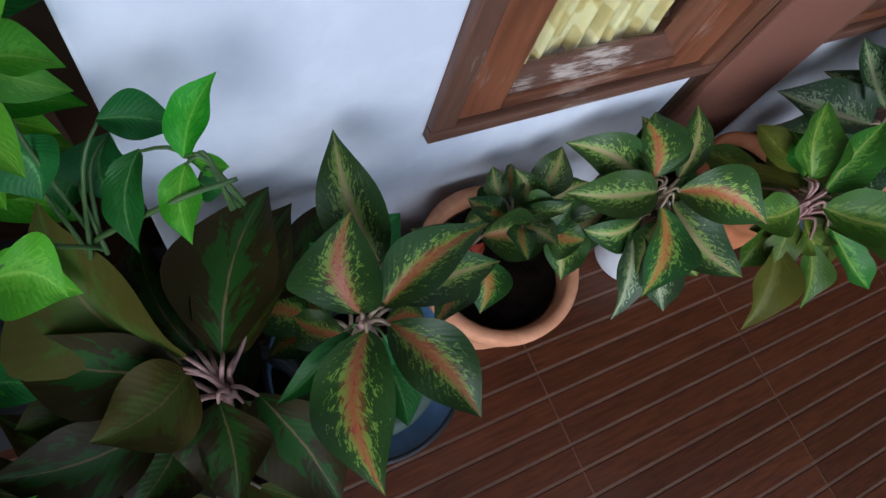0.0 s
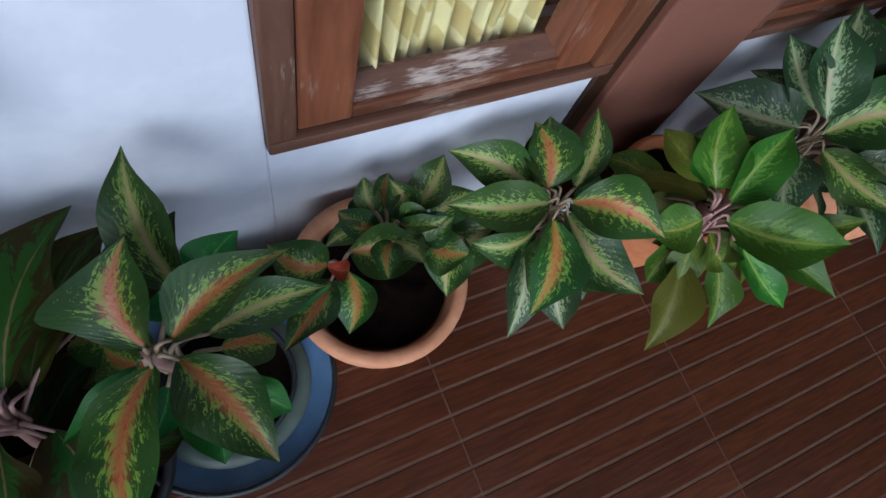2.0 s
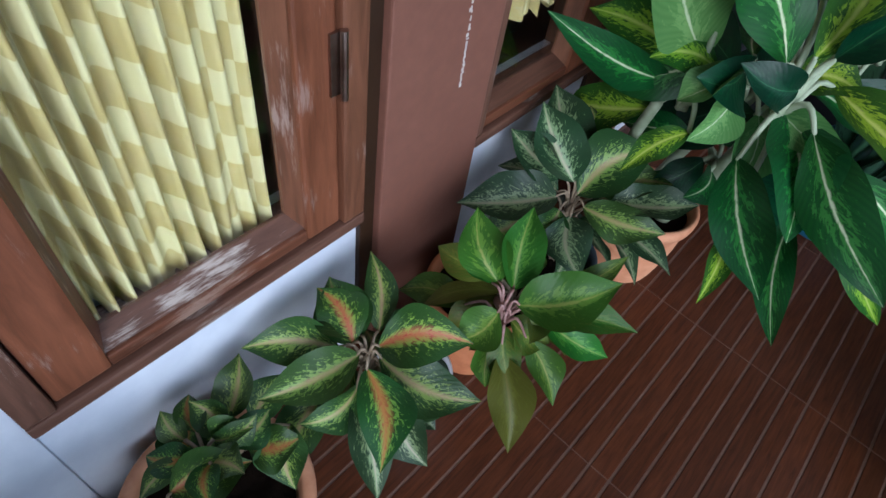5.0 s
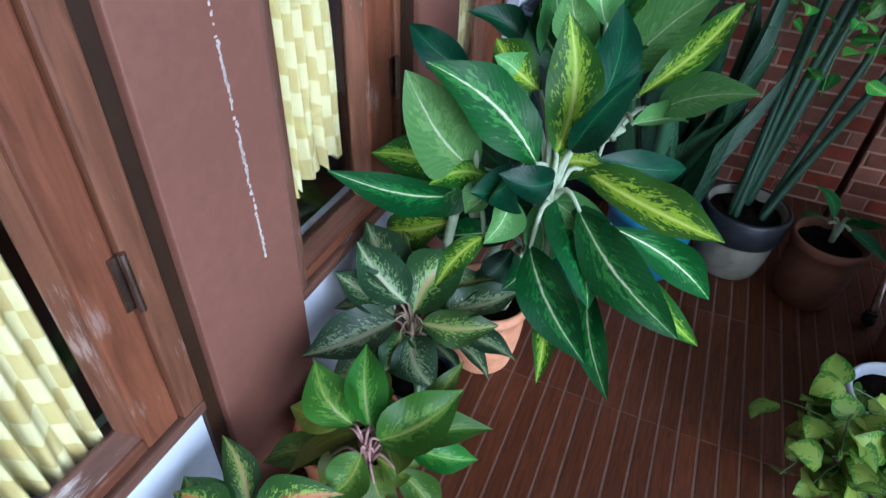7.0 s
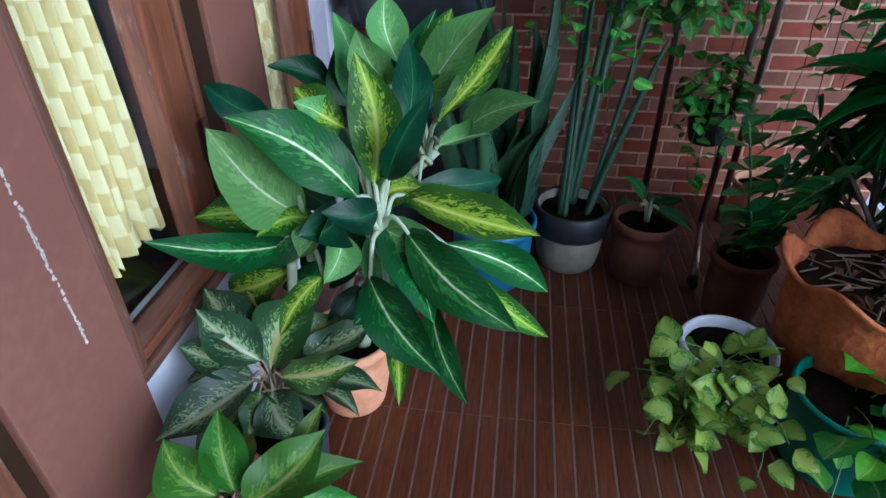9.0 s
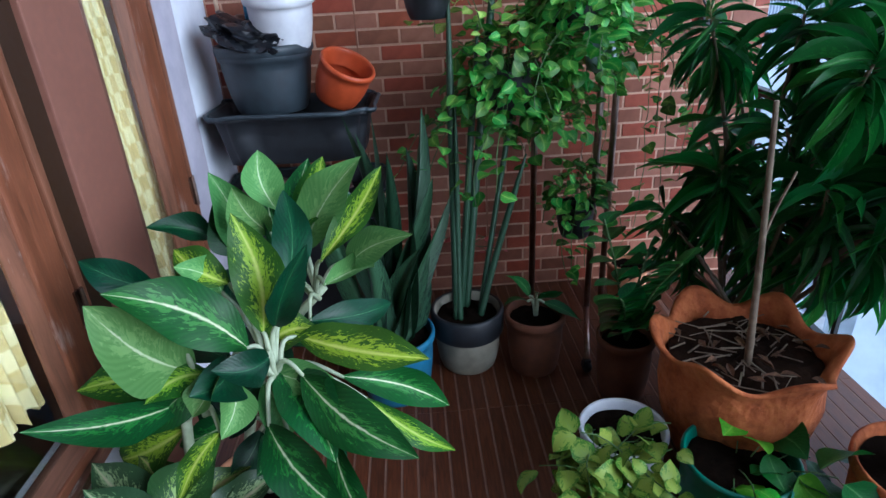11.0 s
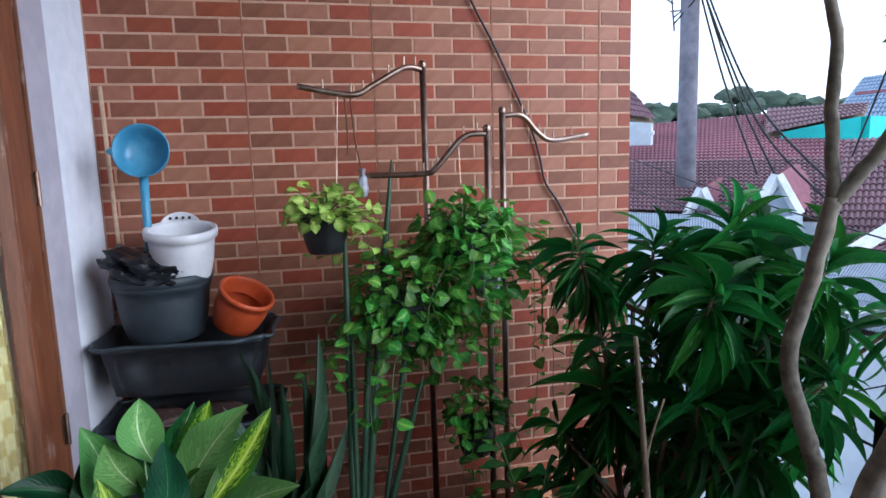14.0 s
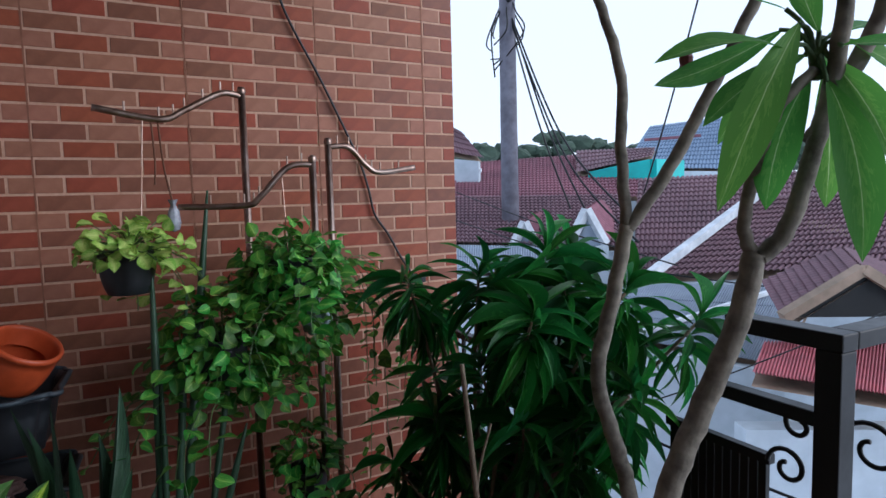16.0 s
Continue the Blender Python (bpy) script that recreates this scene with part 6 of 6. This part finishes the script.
wheel = part("wheel", lathe(bmesh.new(), [(0.004, -0.009), (0.022, -0.009), (0.025, -0.006), (0.025, 0.006), (0.022, 0.009), (0.004, 0.009)], 24), black_plastic, cf, "black caster wheel", True)
wheel.matrix_basis = pose(0, 0, 0.026, 90, 0, 20)
part("fork", box(bmesh.new(), (-0.012, -0.014, 0.025), (0.012, 0.014, 0.056), 0.003), black_plastic, cf)

# round-leaved plant in the old clay pot, and dark green tub beside the scalloped bowl
zz = thing("round_leaf_plant", "dark round-leaved plant arching over the clay pot", "plant", (2.02, -0.50, 0.2))
for k, t in enumerate([(2.04, -0.40, 0.66), (1.90, -0.60, 0.56), (2.08, -0.57, 0.52), (1.92, -0.43, 0.44), (1.86, -0.50, 0.36), (2.00, -0.62, 0.42)]):
    base = Vector((2.02, -0.50, 0.2))
    c = curve_pts([base, base.lerp(Vector(t), 0.5) + Vector((0, 0, 0.05)), t], 6)
    part("stalk", tube(bmesh.new(), [q - base for q in c], 0.004, 6), M_STEM_GREEN, zz, "", True)
    me = leaf_mesh("round", M_DRAC, WIDE, 0.3, 0.1, 0.03, 0.7, n=7, seed=k)
    for i in range(3, len(c), 2 - k % 2):
        for sgn in (-1, 1):
            d = Vector((0.2 - 0.5 * sgn, 0.7 * sgn, 0.15)).normalized()
            put_leaf(zz, me, c[i] - base, c[i] - base + d * 0.105, 0.075, 25 * sgn * (0.4 + k % 3))
tub = pot("tub", (1.46, -0.605, 0), 0.145, 0.12, 0.23, green_plastic, "dark green plastic tub beside the scalloped bowl", 0.006, 0.015, category="tub")
ph = thing("pothos", "green pothos with broad leaves in the dark tub", "plant", (1.46, -0.605, 0.2))
trailing(ph, [M_GREEN, M_POTHOS, M_LIME], ring(1.42, -0.64, 0.21, 0.09, 10, 7), (0.06, 0.22), 0.115, 46)
bt2 = pot("plant_pot", (2.62, -0.72, 0), 0.09, 0.07, 0.2, pale_terracotta, "small pale clay pot behind the racks", 0.008, 0.025)
red = thing("flower_bunch", "small faded red flowers behind the spear leaves", "flowers", (2.60, -0.02, 0.0))
trailing(red, speckled("faded red petals", "b0524e", "8a3a3a", 60, 0.7), [(2.58 + 0.01 * k, -0.06 + 0.012 * k, 0.34) for k in range(8)], (0.06, 0.14), 0.04, 47)
part("stalk", tube(bmesh.new(), [(0, 0, 0), (0.0, 0, 0.36)], 0.005, 7), M_STEM_GREEN, red)
panel = thing("slatted_panel", "black slatted panel standing by the railing end", "panel", (1.26, -1.285, 0))
slab("panel_frame", (-0.01, -0.012, 0.835), (0.31, 0.012, 0.86), black_steel, 0.002, kind="", parent=panel)
slab("panel_frame", (-0.01, -0.012, 0.0), (0.31, 0.012, 0.03), black_steel, 0.002, kind="", parent=panel)
for k in range(12):
    slab("slat", (0.025 * k, -0.008, 0.03), (0.0215 + 0.025 * k, 0.008, 0.835), black_steel, 0.002, kind="", parent=panel)


# ---- beyond the railing: roofs, houses, a power pole ----
# red and brown tiles are shifted towards purple to carry the bluish haze
roof_red = speckled("old red clay roof tiles", "8d5c68", "643f4a", 12, 0.85, 1.0, 0.01, big=0.7)
roof_brown = speckled("brown clay roof tiles", "785a62", "544048", 12, 0.85, 1.0, 0.01, big=0.7)
roof_grey = speckled("grey sheet roofing", "8b97a6", "6c7886", 6, 0.6, 0.8, 0.004, big=0.8)
roof_blue = speckled("far blue-grey roofs", "7f93aa", "667a92", 3, 0.8, 0.6, 0.01, big=0.4)
wall_white = speckled("far white house wall", "bcc6ce", "a2acb4", 5, 0.85, 0.6, 0.002, big=0.5)
wall_teal = speckled("turquoise house wall", "38b8b4", "2a9e9c", 5, 0.8, 0.5, 0.002, big=0.5)
barge = speckled("white barge boards", "d8dde2", "b4bac0", 10, 0.7)
awning_red = speckled("faded red awning sheet", "a8535c", "86404a", 10, 0.6, 0.8)
gable_shade = speckled("dim opening", "0d1214", "07090b", 5, 0.8)
beige = speckled("beige eave boards", "a08a78", "80705f", 10, 0.8)


def roof_plane(parent, quad, material, cols, rows, wave=0.04, step=0.03, name="roof"):
    """A roof slope from its ridge (first two corners) to its eave (last two), in lapped, rolled courses, with an underside."""
    a, b, c, d = (Vector(p) for p in quad)
    nrm = (b - a).cross(d - a).normalized()
    if nrm.z < 0:
        nrm = -nrm
    bm = bmesh.new()
    cols, rows = int(cols * 1.35), int(rows * 1.3)
    wave, step = wave * 0.8, step * 0.8
    nu = cols * 4
    last = None
    for r in range(rows):
        strip = []
        for e, lift in ((r / rows, 0.0), ((r + 1) / rows, step)):
            row = []
            for i in range(nu + 1):
                u = i / nu
                p = a.lerp(b, u).lerp(d.lerp(c, u), e)
                row.append(bm.verts.new(p + nrm * (lift + wave * abs(math.sin(math.pi * cols * u)))))
            strip.append(row)
        for i in range(nu):
            bm.faces.new((strip[0][i], strip[1][i], strip[1][i + 1], strip[0][i + 1]))
            if last:
                bm.faces.new((last[i], strip[0][i], strip[0][i + 1], last[i + 1]))
        last = strip[1]
    roof = part(name, bm, material, parent)
    sb = bmesh.new()
    sb.faces.new([sb.verts.new(p - nrm * 0.08) for p in (a, b, c, d)])
    part("soffit", sb, beige, roof)
    return roof


def wall_down(parent, p0, p1, z_low, material, name="wall", thick=0.15):
    """A wall under the line p0 to p1, down to z_low."""
    p0, p1 = Vector(p0), Vector(p1)
    n = Vector((p1.y - p0.y, p0.x - p1.x, 0)).normalized() * thick
    bm = bmesh.new()
    v = [bm.verts.new(q) for q in (p0, p1, p1 + n, p0 + n)] + [bm.verts.new((q.x, q.y, z_low)) for q in (p0, p1, p1 + n, p0 + n)]
    for f in ((0, 1, 2, 3), (7, 6, 5, 4), (0, 4, 5, 1), (1, 5, 6, 2), (2, 6, 7, 3), (3, 7, 4, 0)):
        bm.faces.new([v[i] for i in f])
    bmesh.ops.recalc_face_normals(bm, faces=bm.faces)
    return part(name, bm, material, parent)


def board(parent, p0, p1, w, material, name="barge_board"):
    return part(name, tube(bmesh.new(), [p0, p1], w, 4), material, parent)


h = thing("house", "low house with brown tiled roof and white flashing", "house", (0, 0, 0), "neighbouring houses")
roof_plane(h, [(8.48, -8.29, 1.77), (6.69, -11.75, 1.86), (4.42, -7.58, 0.37), (5.93, -5.56, 0.43)], roof_brown, 34, 14)
wall_down(h, (6.0, -5.63, 0.36), (4.47, -7.68, 0.29), -3.2, wall_white)

h = thing("house", "tiled house roof with pale ridge flashing", "house", (0, 0, 0), "neighbouring houses")
roof_plane(h, [(5.53, -7.38, 1.4), (4.17, -10.0, 1.49), (3.17, -7.43, 0.7), (5.32, -5.22, 0.53)], roof_brown, 36, 12)
board(h, (5.26, -5.14, 0.57), (5.46, -7.29, 1.43), 0.07, barge, "flashing")
wall_down(h, (5.39, -5.29, 0.46), (3.21, -7.55, 0.62), -3.2, wall_white)

h = thing("house", "low house under grey corrugated sheet roofing", "house", (0, 0, 0), "neighbouring houses")
roof_plane(h, [(5.28, -4.65, 0.53), (3.99, -6.25, 0.48), (3.34, -4.59, 0.05), (4.4, -3.47, 0.28)], roof_grey, 60, 3, 0.02, 0.01)
board(h, (4.19, -3.66, 0.24), (4.13, -5.99, 0.51), 0.03, barge, "sheet_edge")
wall_down(h, (4.44, -3.5, 0.24), (3.37, -4.64, 0.01), -3.2, wall_white)

h = thing("house", "small gabled house with white barge boards", "house", (0, 0, 0), "neighbouring houses")
roof_plane(h, [(6.57, -5.36, 1.31), (7.72, -6.66, 1.42), (7.84, -6.32, 0.89), (6.67, -5.07, 0.74)], roof_red, 10, 5)
roof_plane(h, [(7.72, -6.66, 1.42), (6.57, -5.36, 1.31), (6.42, -5.56, 0.84), (7.54, -6.92, 1.02)], roof_red, 10, 5)
board(h, (6.57, -5.36, 1.31), (6.67, -5.07, 0.74), 0.07, barge)
board(h, (6.57, -5.36, 1.31), (6.42, -5.56, 0.84), 0.07, barge)
wall_down(h, (6.67, -5.07, 0.74), (6.42, -5.56, 0.84), -3.2, wall_white)
part("gable", (lambda bm: (bm.faces.new([bm.verts.new(p) for p in ((6.57, -5.36, 1.31), (6.67, -5.07, 0.74), (6.42, -5.56, 0.84))]), bm)[1])(bmesh.new()), roof_grey, h)

h = thing("house", "small gabled house with white barge boards", "house", (0, 0, 0), "neighbouring houses")
roof_plane(h, [(7.44, -4.96, 1.14), (8.33, -5.88, 1.25), (8.41, -5.67, 0.96), (7.51, -4.77, 0.75)], roof_red, 10, 5)
roof_plane(h, [(8.33, -5.88, 1.25), (7.44, -4.96, 1.14), (7.33, -5.11, 0.74), (8.21, -6.06, 0.95)], roof_red, 10, 5)
board(h, (7.44, -4.96, 1.14), (7.51, -4.77, 0.75), 0.07, barge)
board(h, (7.44, -4.96, 1.14), (7.33, -5.11, 0.74), 0.07, barge)
wall_down(h, (7.51, -4.77, 0.75), (7.33, -5.11, 0.74), -3.2, wall_white)
part("gable", (lambda bm: (bm.faces.new([bm.verts.new(p) for p in ((7.44, -4.96, 1.14), (7.51, -4.77, 0.75), (7.33, -5.11, 0.74))]), bm)[1])(bmesh.new()), roof_grey, h)

h = thing("house", "long house with old red tiled roof", "house", (0, 0, 0), "neighbouring houses")
roof_plane(h, [(13.72, -7.04, 2.36), (12.29, -12.01, 2.65), (8.41, -8.36, 1.41), (10.56, -5.34, 1.51)], roof_red, 40, 14)
wall_down(h, (10.65, -5.38, 1.46), (8.48, -8.44, 1.37), -3.2, wall_white)

h = thing("house", "low house with patched brown tiled roof", "house", (0, 0, 0), "neighbouring houses")
roof_plane(h, [(10.17, -5.01, 1.53), (8.12, -7.64, 1.49), (6.39, -6.03, 0.75), (8.17, -3.95, 0.84)], roof_brown, 34, 12)
wall_down(h, (8.25, -4.0, 0.8), (6.46, -6.11, 0.71), -3.2, wall_white)

h = thing("house", "grey-white flat sheet roof below the brick wall", "house", (0, 0, 0), "neighbouring houses")
roof_plane(h, [(7.77, -3.84, 0.85), (6.82, -4.8, 0.82), (5.83, -4.05, 0.59), (6.7, -3.26, 0.63)], roof_grey, 30, 2, 0.02, 0.01)
wall_down(h, (6.78, -3.3, 0.59), (5.91, -4.11, 0.55), -3.2, wall_white)

h = thing("house", "turquoise walled house with brown roof", "house", (0, 0, 0), "neighbouring houses")
wall_down(h, (10.48, -8.86, 2.01), (9.58, -9.75, 2.23), -3.2, wall_teal)
wall_down(h, (9.58, -9.75, 2.23), (10.29, -11.43, 2.26), -3.2, wall_teal)
roof_plane(h, [(12.21, -9.98, 2.62), (11.28, -11.77, 2.65), (9.5, -9.7, 2.25), (10.52, -8.54, 1.97)], roof_brown, 16, 4)

h = thing("house", "white two-storey house with brown eaves", "house", (0, 0, 0), "neighbouring houses")
wall_down(h, (11.89, -6.21, 2.37), (11.42, -6.65, 2.29), -3.2, wall_white)
roof_plane(h, [(12.89, -6.63, 3.26), (12.72, -6.91, 3.06), (11.31, -6.67, 2.33), (11.87, -6.06, 2.51)], roof_brown, 8, 4)
board(h, (11.79, -6.15, 2.14), (11.32, -6.61, 2.09), 0.05, barge, "ledge")

h = thing("house", "distant house with broad blue-grey roof", "house", (0, 0, 0), "neighbouring houses")
roof_plane(h, [(17.99, -18.72, 4.19), (15.95, -22.72, 4.64), (12.46, -18.1, 2.14), (15.41, -14.65, 2.34)], roof_blue, 30, 10, 0.06, 0.04)
board(h, (15.48, -15.78, 3.35), (14.24, -17.1, 3.41), 0.06, roof_red, "ridge_cap")
wall_down(h, (15.48, -14.72, 2.3), (12.52, -18.19, 2.1), -3.2, wall_white)

h = thing("house", "near gabled house with beige eaves and red awning", "house", (0, 0, 0), "neighbouring houses")
roof_plane(h, [(2.58, -4.27, 0.96), (3.34, -5.43, 0.98), (3.64, -4.79, 0.7), (2.81, -3.77, 0.65)], roof_brown, 10, 8, 0.03, 0.02)
roof_plane(h, [(3.34, -5.43, 0.98), (2.58, -4.27, 0.96), (2.32, -4.7, 0.63), (2.97, -6.07, 0.67)], roof_brown, 10, 8, 0.03, 0.02)
board(h, (2.58, -4.27, 0.96), (2.81, -3.77, 0.65), 0.05, beige)
board(h, (2.58, -4.27, 0.96), (2.32, -4.7, 0.63), 0.05, beige)
# a flat sheet closes the gable; its near-black colour stands for shade
part("gable", (lambda bm: (bm.faces.new([bm.verts.new(p) for p in ((2.58, -4.27, 0.96), (2.81, -3.77, 0.65), (2.32, -4.7, 0.63))]), bm)[1])(bmesh.new()), gable_shade, h)
roof_plane(h, [(2.98, -3.83, 0.43), (2.37, -5.0, 0.43), (2.01, -4.13, 0.21), (2.63, -3.2, 0.4)], awning_red, 40, 1, 0.02, 0.0, "awning")
wall_down(h, (2.85, -3.35, 0.0), (2.16, -4.67, -0.04), -3.2, wall_white)

pole = thing("power_pole", "grey concrete power pole with tangled cables", "pole", (8.35, -5.33, -3.2))
part("shaft", tube(bmesh.new(), [(0, 0, 0), (0, 0, 9.6)], [0.16, 0.12], 18), speckled("weathered concrete pole", "6c6b76", "504f58", 8, 0.85, 0.8), pole, "", True)
part("bracket", tube(bmesh.new(), [(-0.25, 0.1, 7.75), (0.25, -0.1, 7.8)], 0.05, 8), black_steel, pole)
rp = random.Random(4)
for k in range(7):
    a, r = rp.uniform(0, 6.28), rp.uniform(0.2, 0.7)
    part("cable_coil", tube(bmesh.new(), curve_pts([(0, 0, 7.8 + 0.05 * k), (0.5 * r * math.cos(a), 0.5 * r * math.sin(a), 7.6), (r * math.cos(a), r * math.sin(a), 7.4 - r * 0.5), (0.3 * r, 0.2, 7.2 - 0.1 * k)], 6), 0.012, 6), black_steel, pole)
for nm, p, e, sag in (("a", 7.7, (5.94, -5.48, 1.25), 0.5), ("b", 7.6, (5.85, -5.58, 0.89), 0.6), ("c", 7.7, (6.47, -5.49, 0.94), 0.3), ("d", 7.6, (7.46, -5.83, 1.3), 0.2)):
    o = pole.matrix_world.translation
    p0, p1 = Vector((0, 0, p)), Vector(e) - o
    part("cable", tube(bmesh.new(), curve_pts([p0, p0.lerp(p1, 0.5) - Vector((0, 0, sag)), p1], 8), 0.014, 6), black_steel, pole)
for k, (p0, p1, r) in enumerate((((9.17, -4.77, 1.62), (4.55, -4.79, 0.77), 0.008), ((8.27, -4.26, 1.18), (4.74, -4.43, 0.73), 0.008), ((2.86, -1.27, 0.82), (1.11, -2.12, 0.35), 0.006), ((2.90, -1.27, 0.20), (1.92, -3.36, 0.91), 0.004), ((3.92, -4.3, 3.22), (4.76, -4.53, 1.52), 0.008), ((4.68, -4.53, 0.72), (2.91, -5.74, 0.61), 0.007))):
    m0 = (Vector(p0) + Vector(p1)) / 2 - Vector((0, 0, 0.05))
    part("overhead_cable", tube(bmesh.new(), [q - pole.matrix_world.translation for q in curve_pts([p0, m0, p1], 8)], r, 6), black_steel, pole, "thin black overhead cable over the roofs")

# far trees along the skyline
far = thing("far_trees", "dark line of distant trees on the skyline", "trees", (0, 0, 0), kind="stuff")
rt = random.Random(9)
bm = bmesh.new()
e0, e1 = Vector((40.27, -21.71, 4.91)), Vector((27.92, -45.36, 4.64))
for k in range(150):
    u = rt.random()
    p = e0.lerp(e1, u) + Vector((rt.uniform(-2, 2), rt.uniform(-2, 2), rt.uniform(-1.6, 0.2) + (0.9 if 0.3 < u < 0.42 else 0.0)))
    s = rt.uniform(0.35, 0.8)
    m = Matrix.Translation(p) @ Matrix.Rotation(rt.uniform(0, 6), 4, "Z") @ Matrix.Diagonal((s * 1.3, s * 1.3, s * 0.8, 1))
    for v in bmesh.ops.create_icosphere(bm, subdivisions=2, radius=1.0, matrix=m)["verts"]:
        v.co += Vector((noise.noise(v.co * 2.0), noise.noise(v.co * 2.0 + Vector((7, 0, 0))), noise.noise(v.co * 2.0 + Vector((0, 9, 0))))) * 0.35
part("crown", bm, speckled("far foliage", "46584a", "2c3a30", 2, 0.9, 1.0, 0.05, big=0.5), far)


# ---- pieces: brick facing of the end wall, floor tiles ----
PITCH, LEN, JOINT = 0.0623, 0.1673, 0.0085
wall_brick = thing("wall_brick", "end wall faced in red, brown and tan brick tiles", "wall", (BRICK_X, 0, 0), kind="structure")
slab("mortar_bed", (0.0022, BRICK_END + 0.004, -0.2), (0.15, 1.07, TOP), mortar, kind="", parent=wall_brick)
BRICKS = (brick_red, brick_brown, brick_tan)


def brick_box(bm, y0, y1, z0, z1, mat=0):
    """A brick face with softened front edges, standing 4 mm proud of its joints."""
    b = 0.0012
    back = [bm.verts.new(p) for p in ((0.0024, y0, z0), (0.0024, y1, z0), (0.0024, y1, z1), (0.0024, y0, z1))]
    front = [bm.verts.new(p) for p in ((0.0, y0 + b, z0 + b), (0.0, y1 - b, z0 + b), (0.0, y1 - b, z1 - b), (0.0, y0 + b, z1 - b))]
    fs = [bm.faces.new(list(reversed(front)))] + [bm.faces.new((front[i], front[(i + 1) % 4], back[(i + 1) % 4], back[i])) for i in range(4)]
    for f in fs:
        f.material_index = mat
    bmesh.ops.recalc_face_normals(bm, faces=fs)


full = []
for mat in BRICKS:
    bm = bmesh.new()
    brick_box(bm, -(LEN - JOINT) / 2, (LEN - JOINT) / 2, -(PITCH - JOINT) / 2, (PITCH - JOINT) / 2)
    full.append(mesh_of(bm, "brick", mat))
rest = bmesh.new()
count = 0
for row in range(-36, 13):
    zc = 2.184 + PITCH * (row + 0.5)
    if zc + PITCH / 2 > TOP or zc < 0.0:
        continue
    even = row % 2 == 0
    head = 0.784 if even else 0.703
    for n in range(-2, 14):
        y1, y0 = head - LEN * n, head - LEN * (n + 1)
        col = (n if even else n - 1) % 3
        c0, c1 = max(y0, BRICK_END), min(y1, WALL_Y)
        if c1 - c0 < 0.02:
            continue
        whole = c0 == y0 and c1 == y1
        if whole and -20 <= row <= 3 and count < 300:
            ob = new("brick", full[col])
            ob.parent = wall_brick
            ob.location = (0, (y0 + y1) / 2, zc)
            count += 1
        else:
            brick_box(rest, c0 + JOINT / 2, c1 - JOINT / 2, zc - (PITCH - JOINT) / 2, zc + (PITCH - JOINT) / 2, col)
tagged(part("brick_rest", rest, list(BRICKS), wall_brick), "", "", "", "stuff")
for y in (0.371, -0.134, -0.639, -1.131):
    slab("panel_seam", (-0.0008, y - 0.0028, 0.0), (0.003, y + 0.0028, TOP), speckled("rusty seam filler", "9a6a52", "7c5240", 30, 0.8), kind="", parent=wall_brick)


def floor_tile_material():
    m = Mat("dark brown wood-look tile", 0.42, 0.0, 0.3)
    g = m.noise(10.0, 6, m.stretch(m.world(), (1.2, 14.0, 1.0)), 0.65, 0.5)
    isl = m.node("NewGeometry").outputs["Random Per Island"]
    c = m.ramp(g, [(0.3, srgb("3c1e10")), (0.72, srgb("5e331c"))])
    n = m.node("HueSaturation")
    m.link(m.math("MULTIPLY_ADD", m.math("FRACT", m.math("ADD", isl, m.random())), 0.35, 0.82), n.inputs["Value"])
    m.link(c, n.inputs["Color"])
    dust = m.noise(2.2, 4, m.world())
    c2 = m.mix(m.math("MULTIPLY", m.ramp(dust, [(0.5, (0, 0, 0)), (0.75, (1, 1, 1))]), 0.18), n.outputs[0], srgb("644a3c"))
    m.color(c2)
    m.rough(m.math("MULTIPLY_ADD", dust, 0.3, 0.28))
    m.bump(g, 0.0006)
    return m.m


TILE = floor_tile_material()
X0, Y0, T, S, G = 0.481, 0.632, 0.5, 0.05, 0.0060


def tile_mesh(x0, x1, y0, y1):
    bm = bmesh.new()
    n = max(1, round((y1 - y0) / S))
    for k in range(n):
        a, b = y0 + k * S + G / 2, min(y0 + (k + 1) * S, y1) - G / 2
        e = 0.0008
        lo = [bm.verts.new(p) for p in ((x0 + 0.0014, a, -0.0014), (x1 - 0.0014, a, -0.0014), (x1 - 0.0014, b, -0.0014), (x0 + 0.0014, b, -0.0014))]
        hi = [bm.verts.new(p) for p in ((x0 + 0.002, a + e, 0), (x1 - 0.002, a + e, 0), (x1 - 0.002, b - e, 0), (x0 + 0.002, b - e, 0))]
        bm.faces.new(hi)
        for i in range(4):
            bm.faces.new((lo[i], lo[(i + 1) % 4], hi[(i + 1) % 4], hi[i]))
    return mesh_of(bm, "tile", TILE)


whole_tile = tile_mesh(0, T, 0, T)
for i in range(-6, 6):
    for j in range(-4, 2):
        x0, y0 = X0 + T * i, Y0 + T * j
        cx0, cx1, cy0, cy1 = max(x0, -2.2), min(x0 + T, BRICK_X), max(y0, EDGE_Y), min(y0 + T, WALL_Y)
        if cx1 - cx0 < 0.02 or cy1 - cy0 < 0.02:
            continue
        if (cx0, cx1, cy0, cy1) == (x0, x0 + T, y0, y0 + T):
            ob = new("tile", whole_tile)
            ob.location = (x0 - floor.location.x, y0 - floor.location.y, -floor.location.z)
        else:
            ob = new("tile", tile_mesh(cx0, cx1, cy0, cy1))
            ob.location = -floor.location
        ob.parent = floor
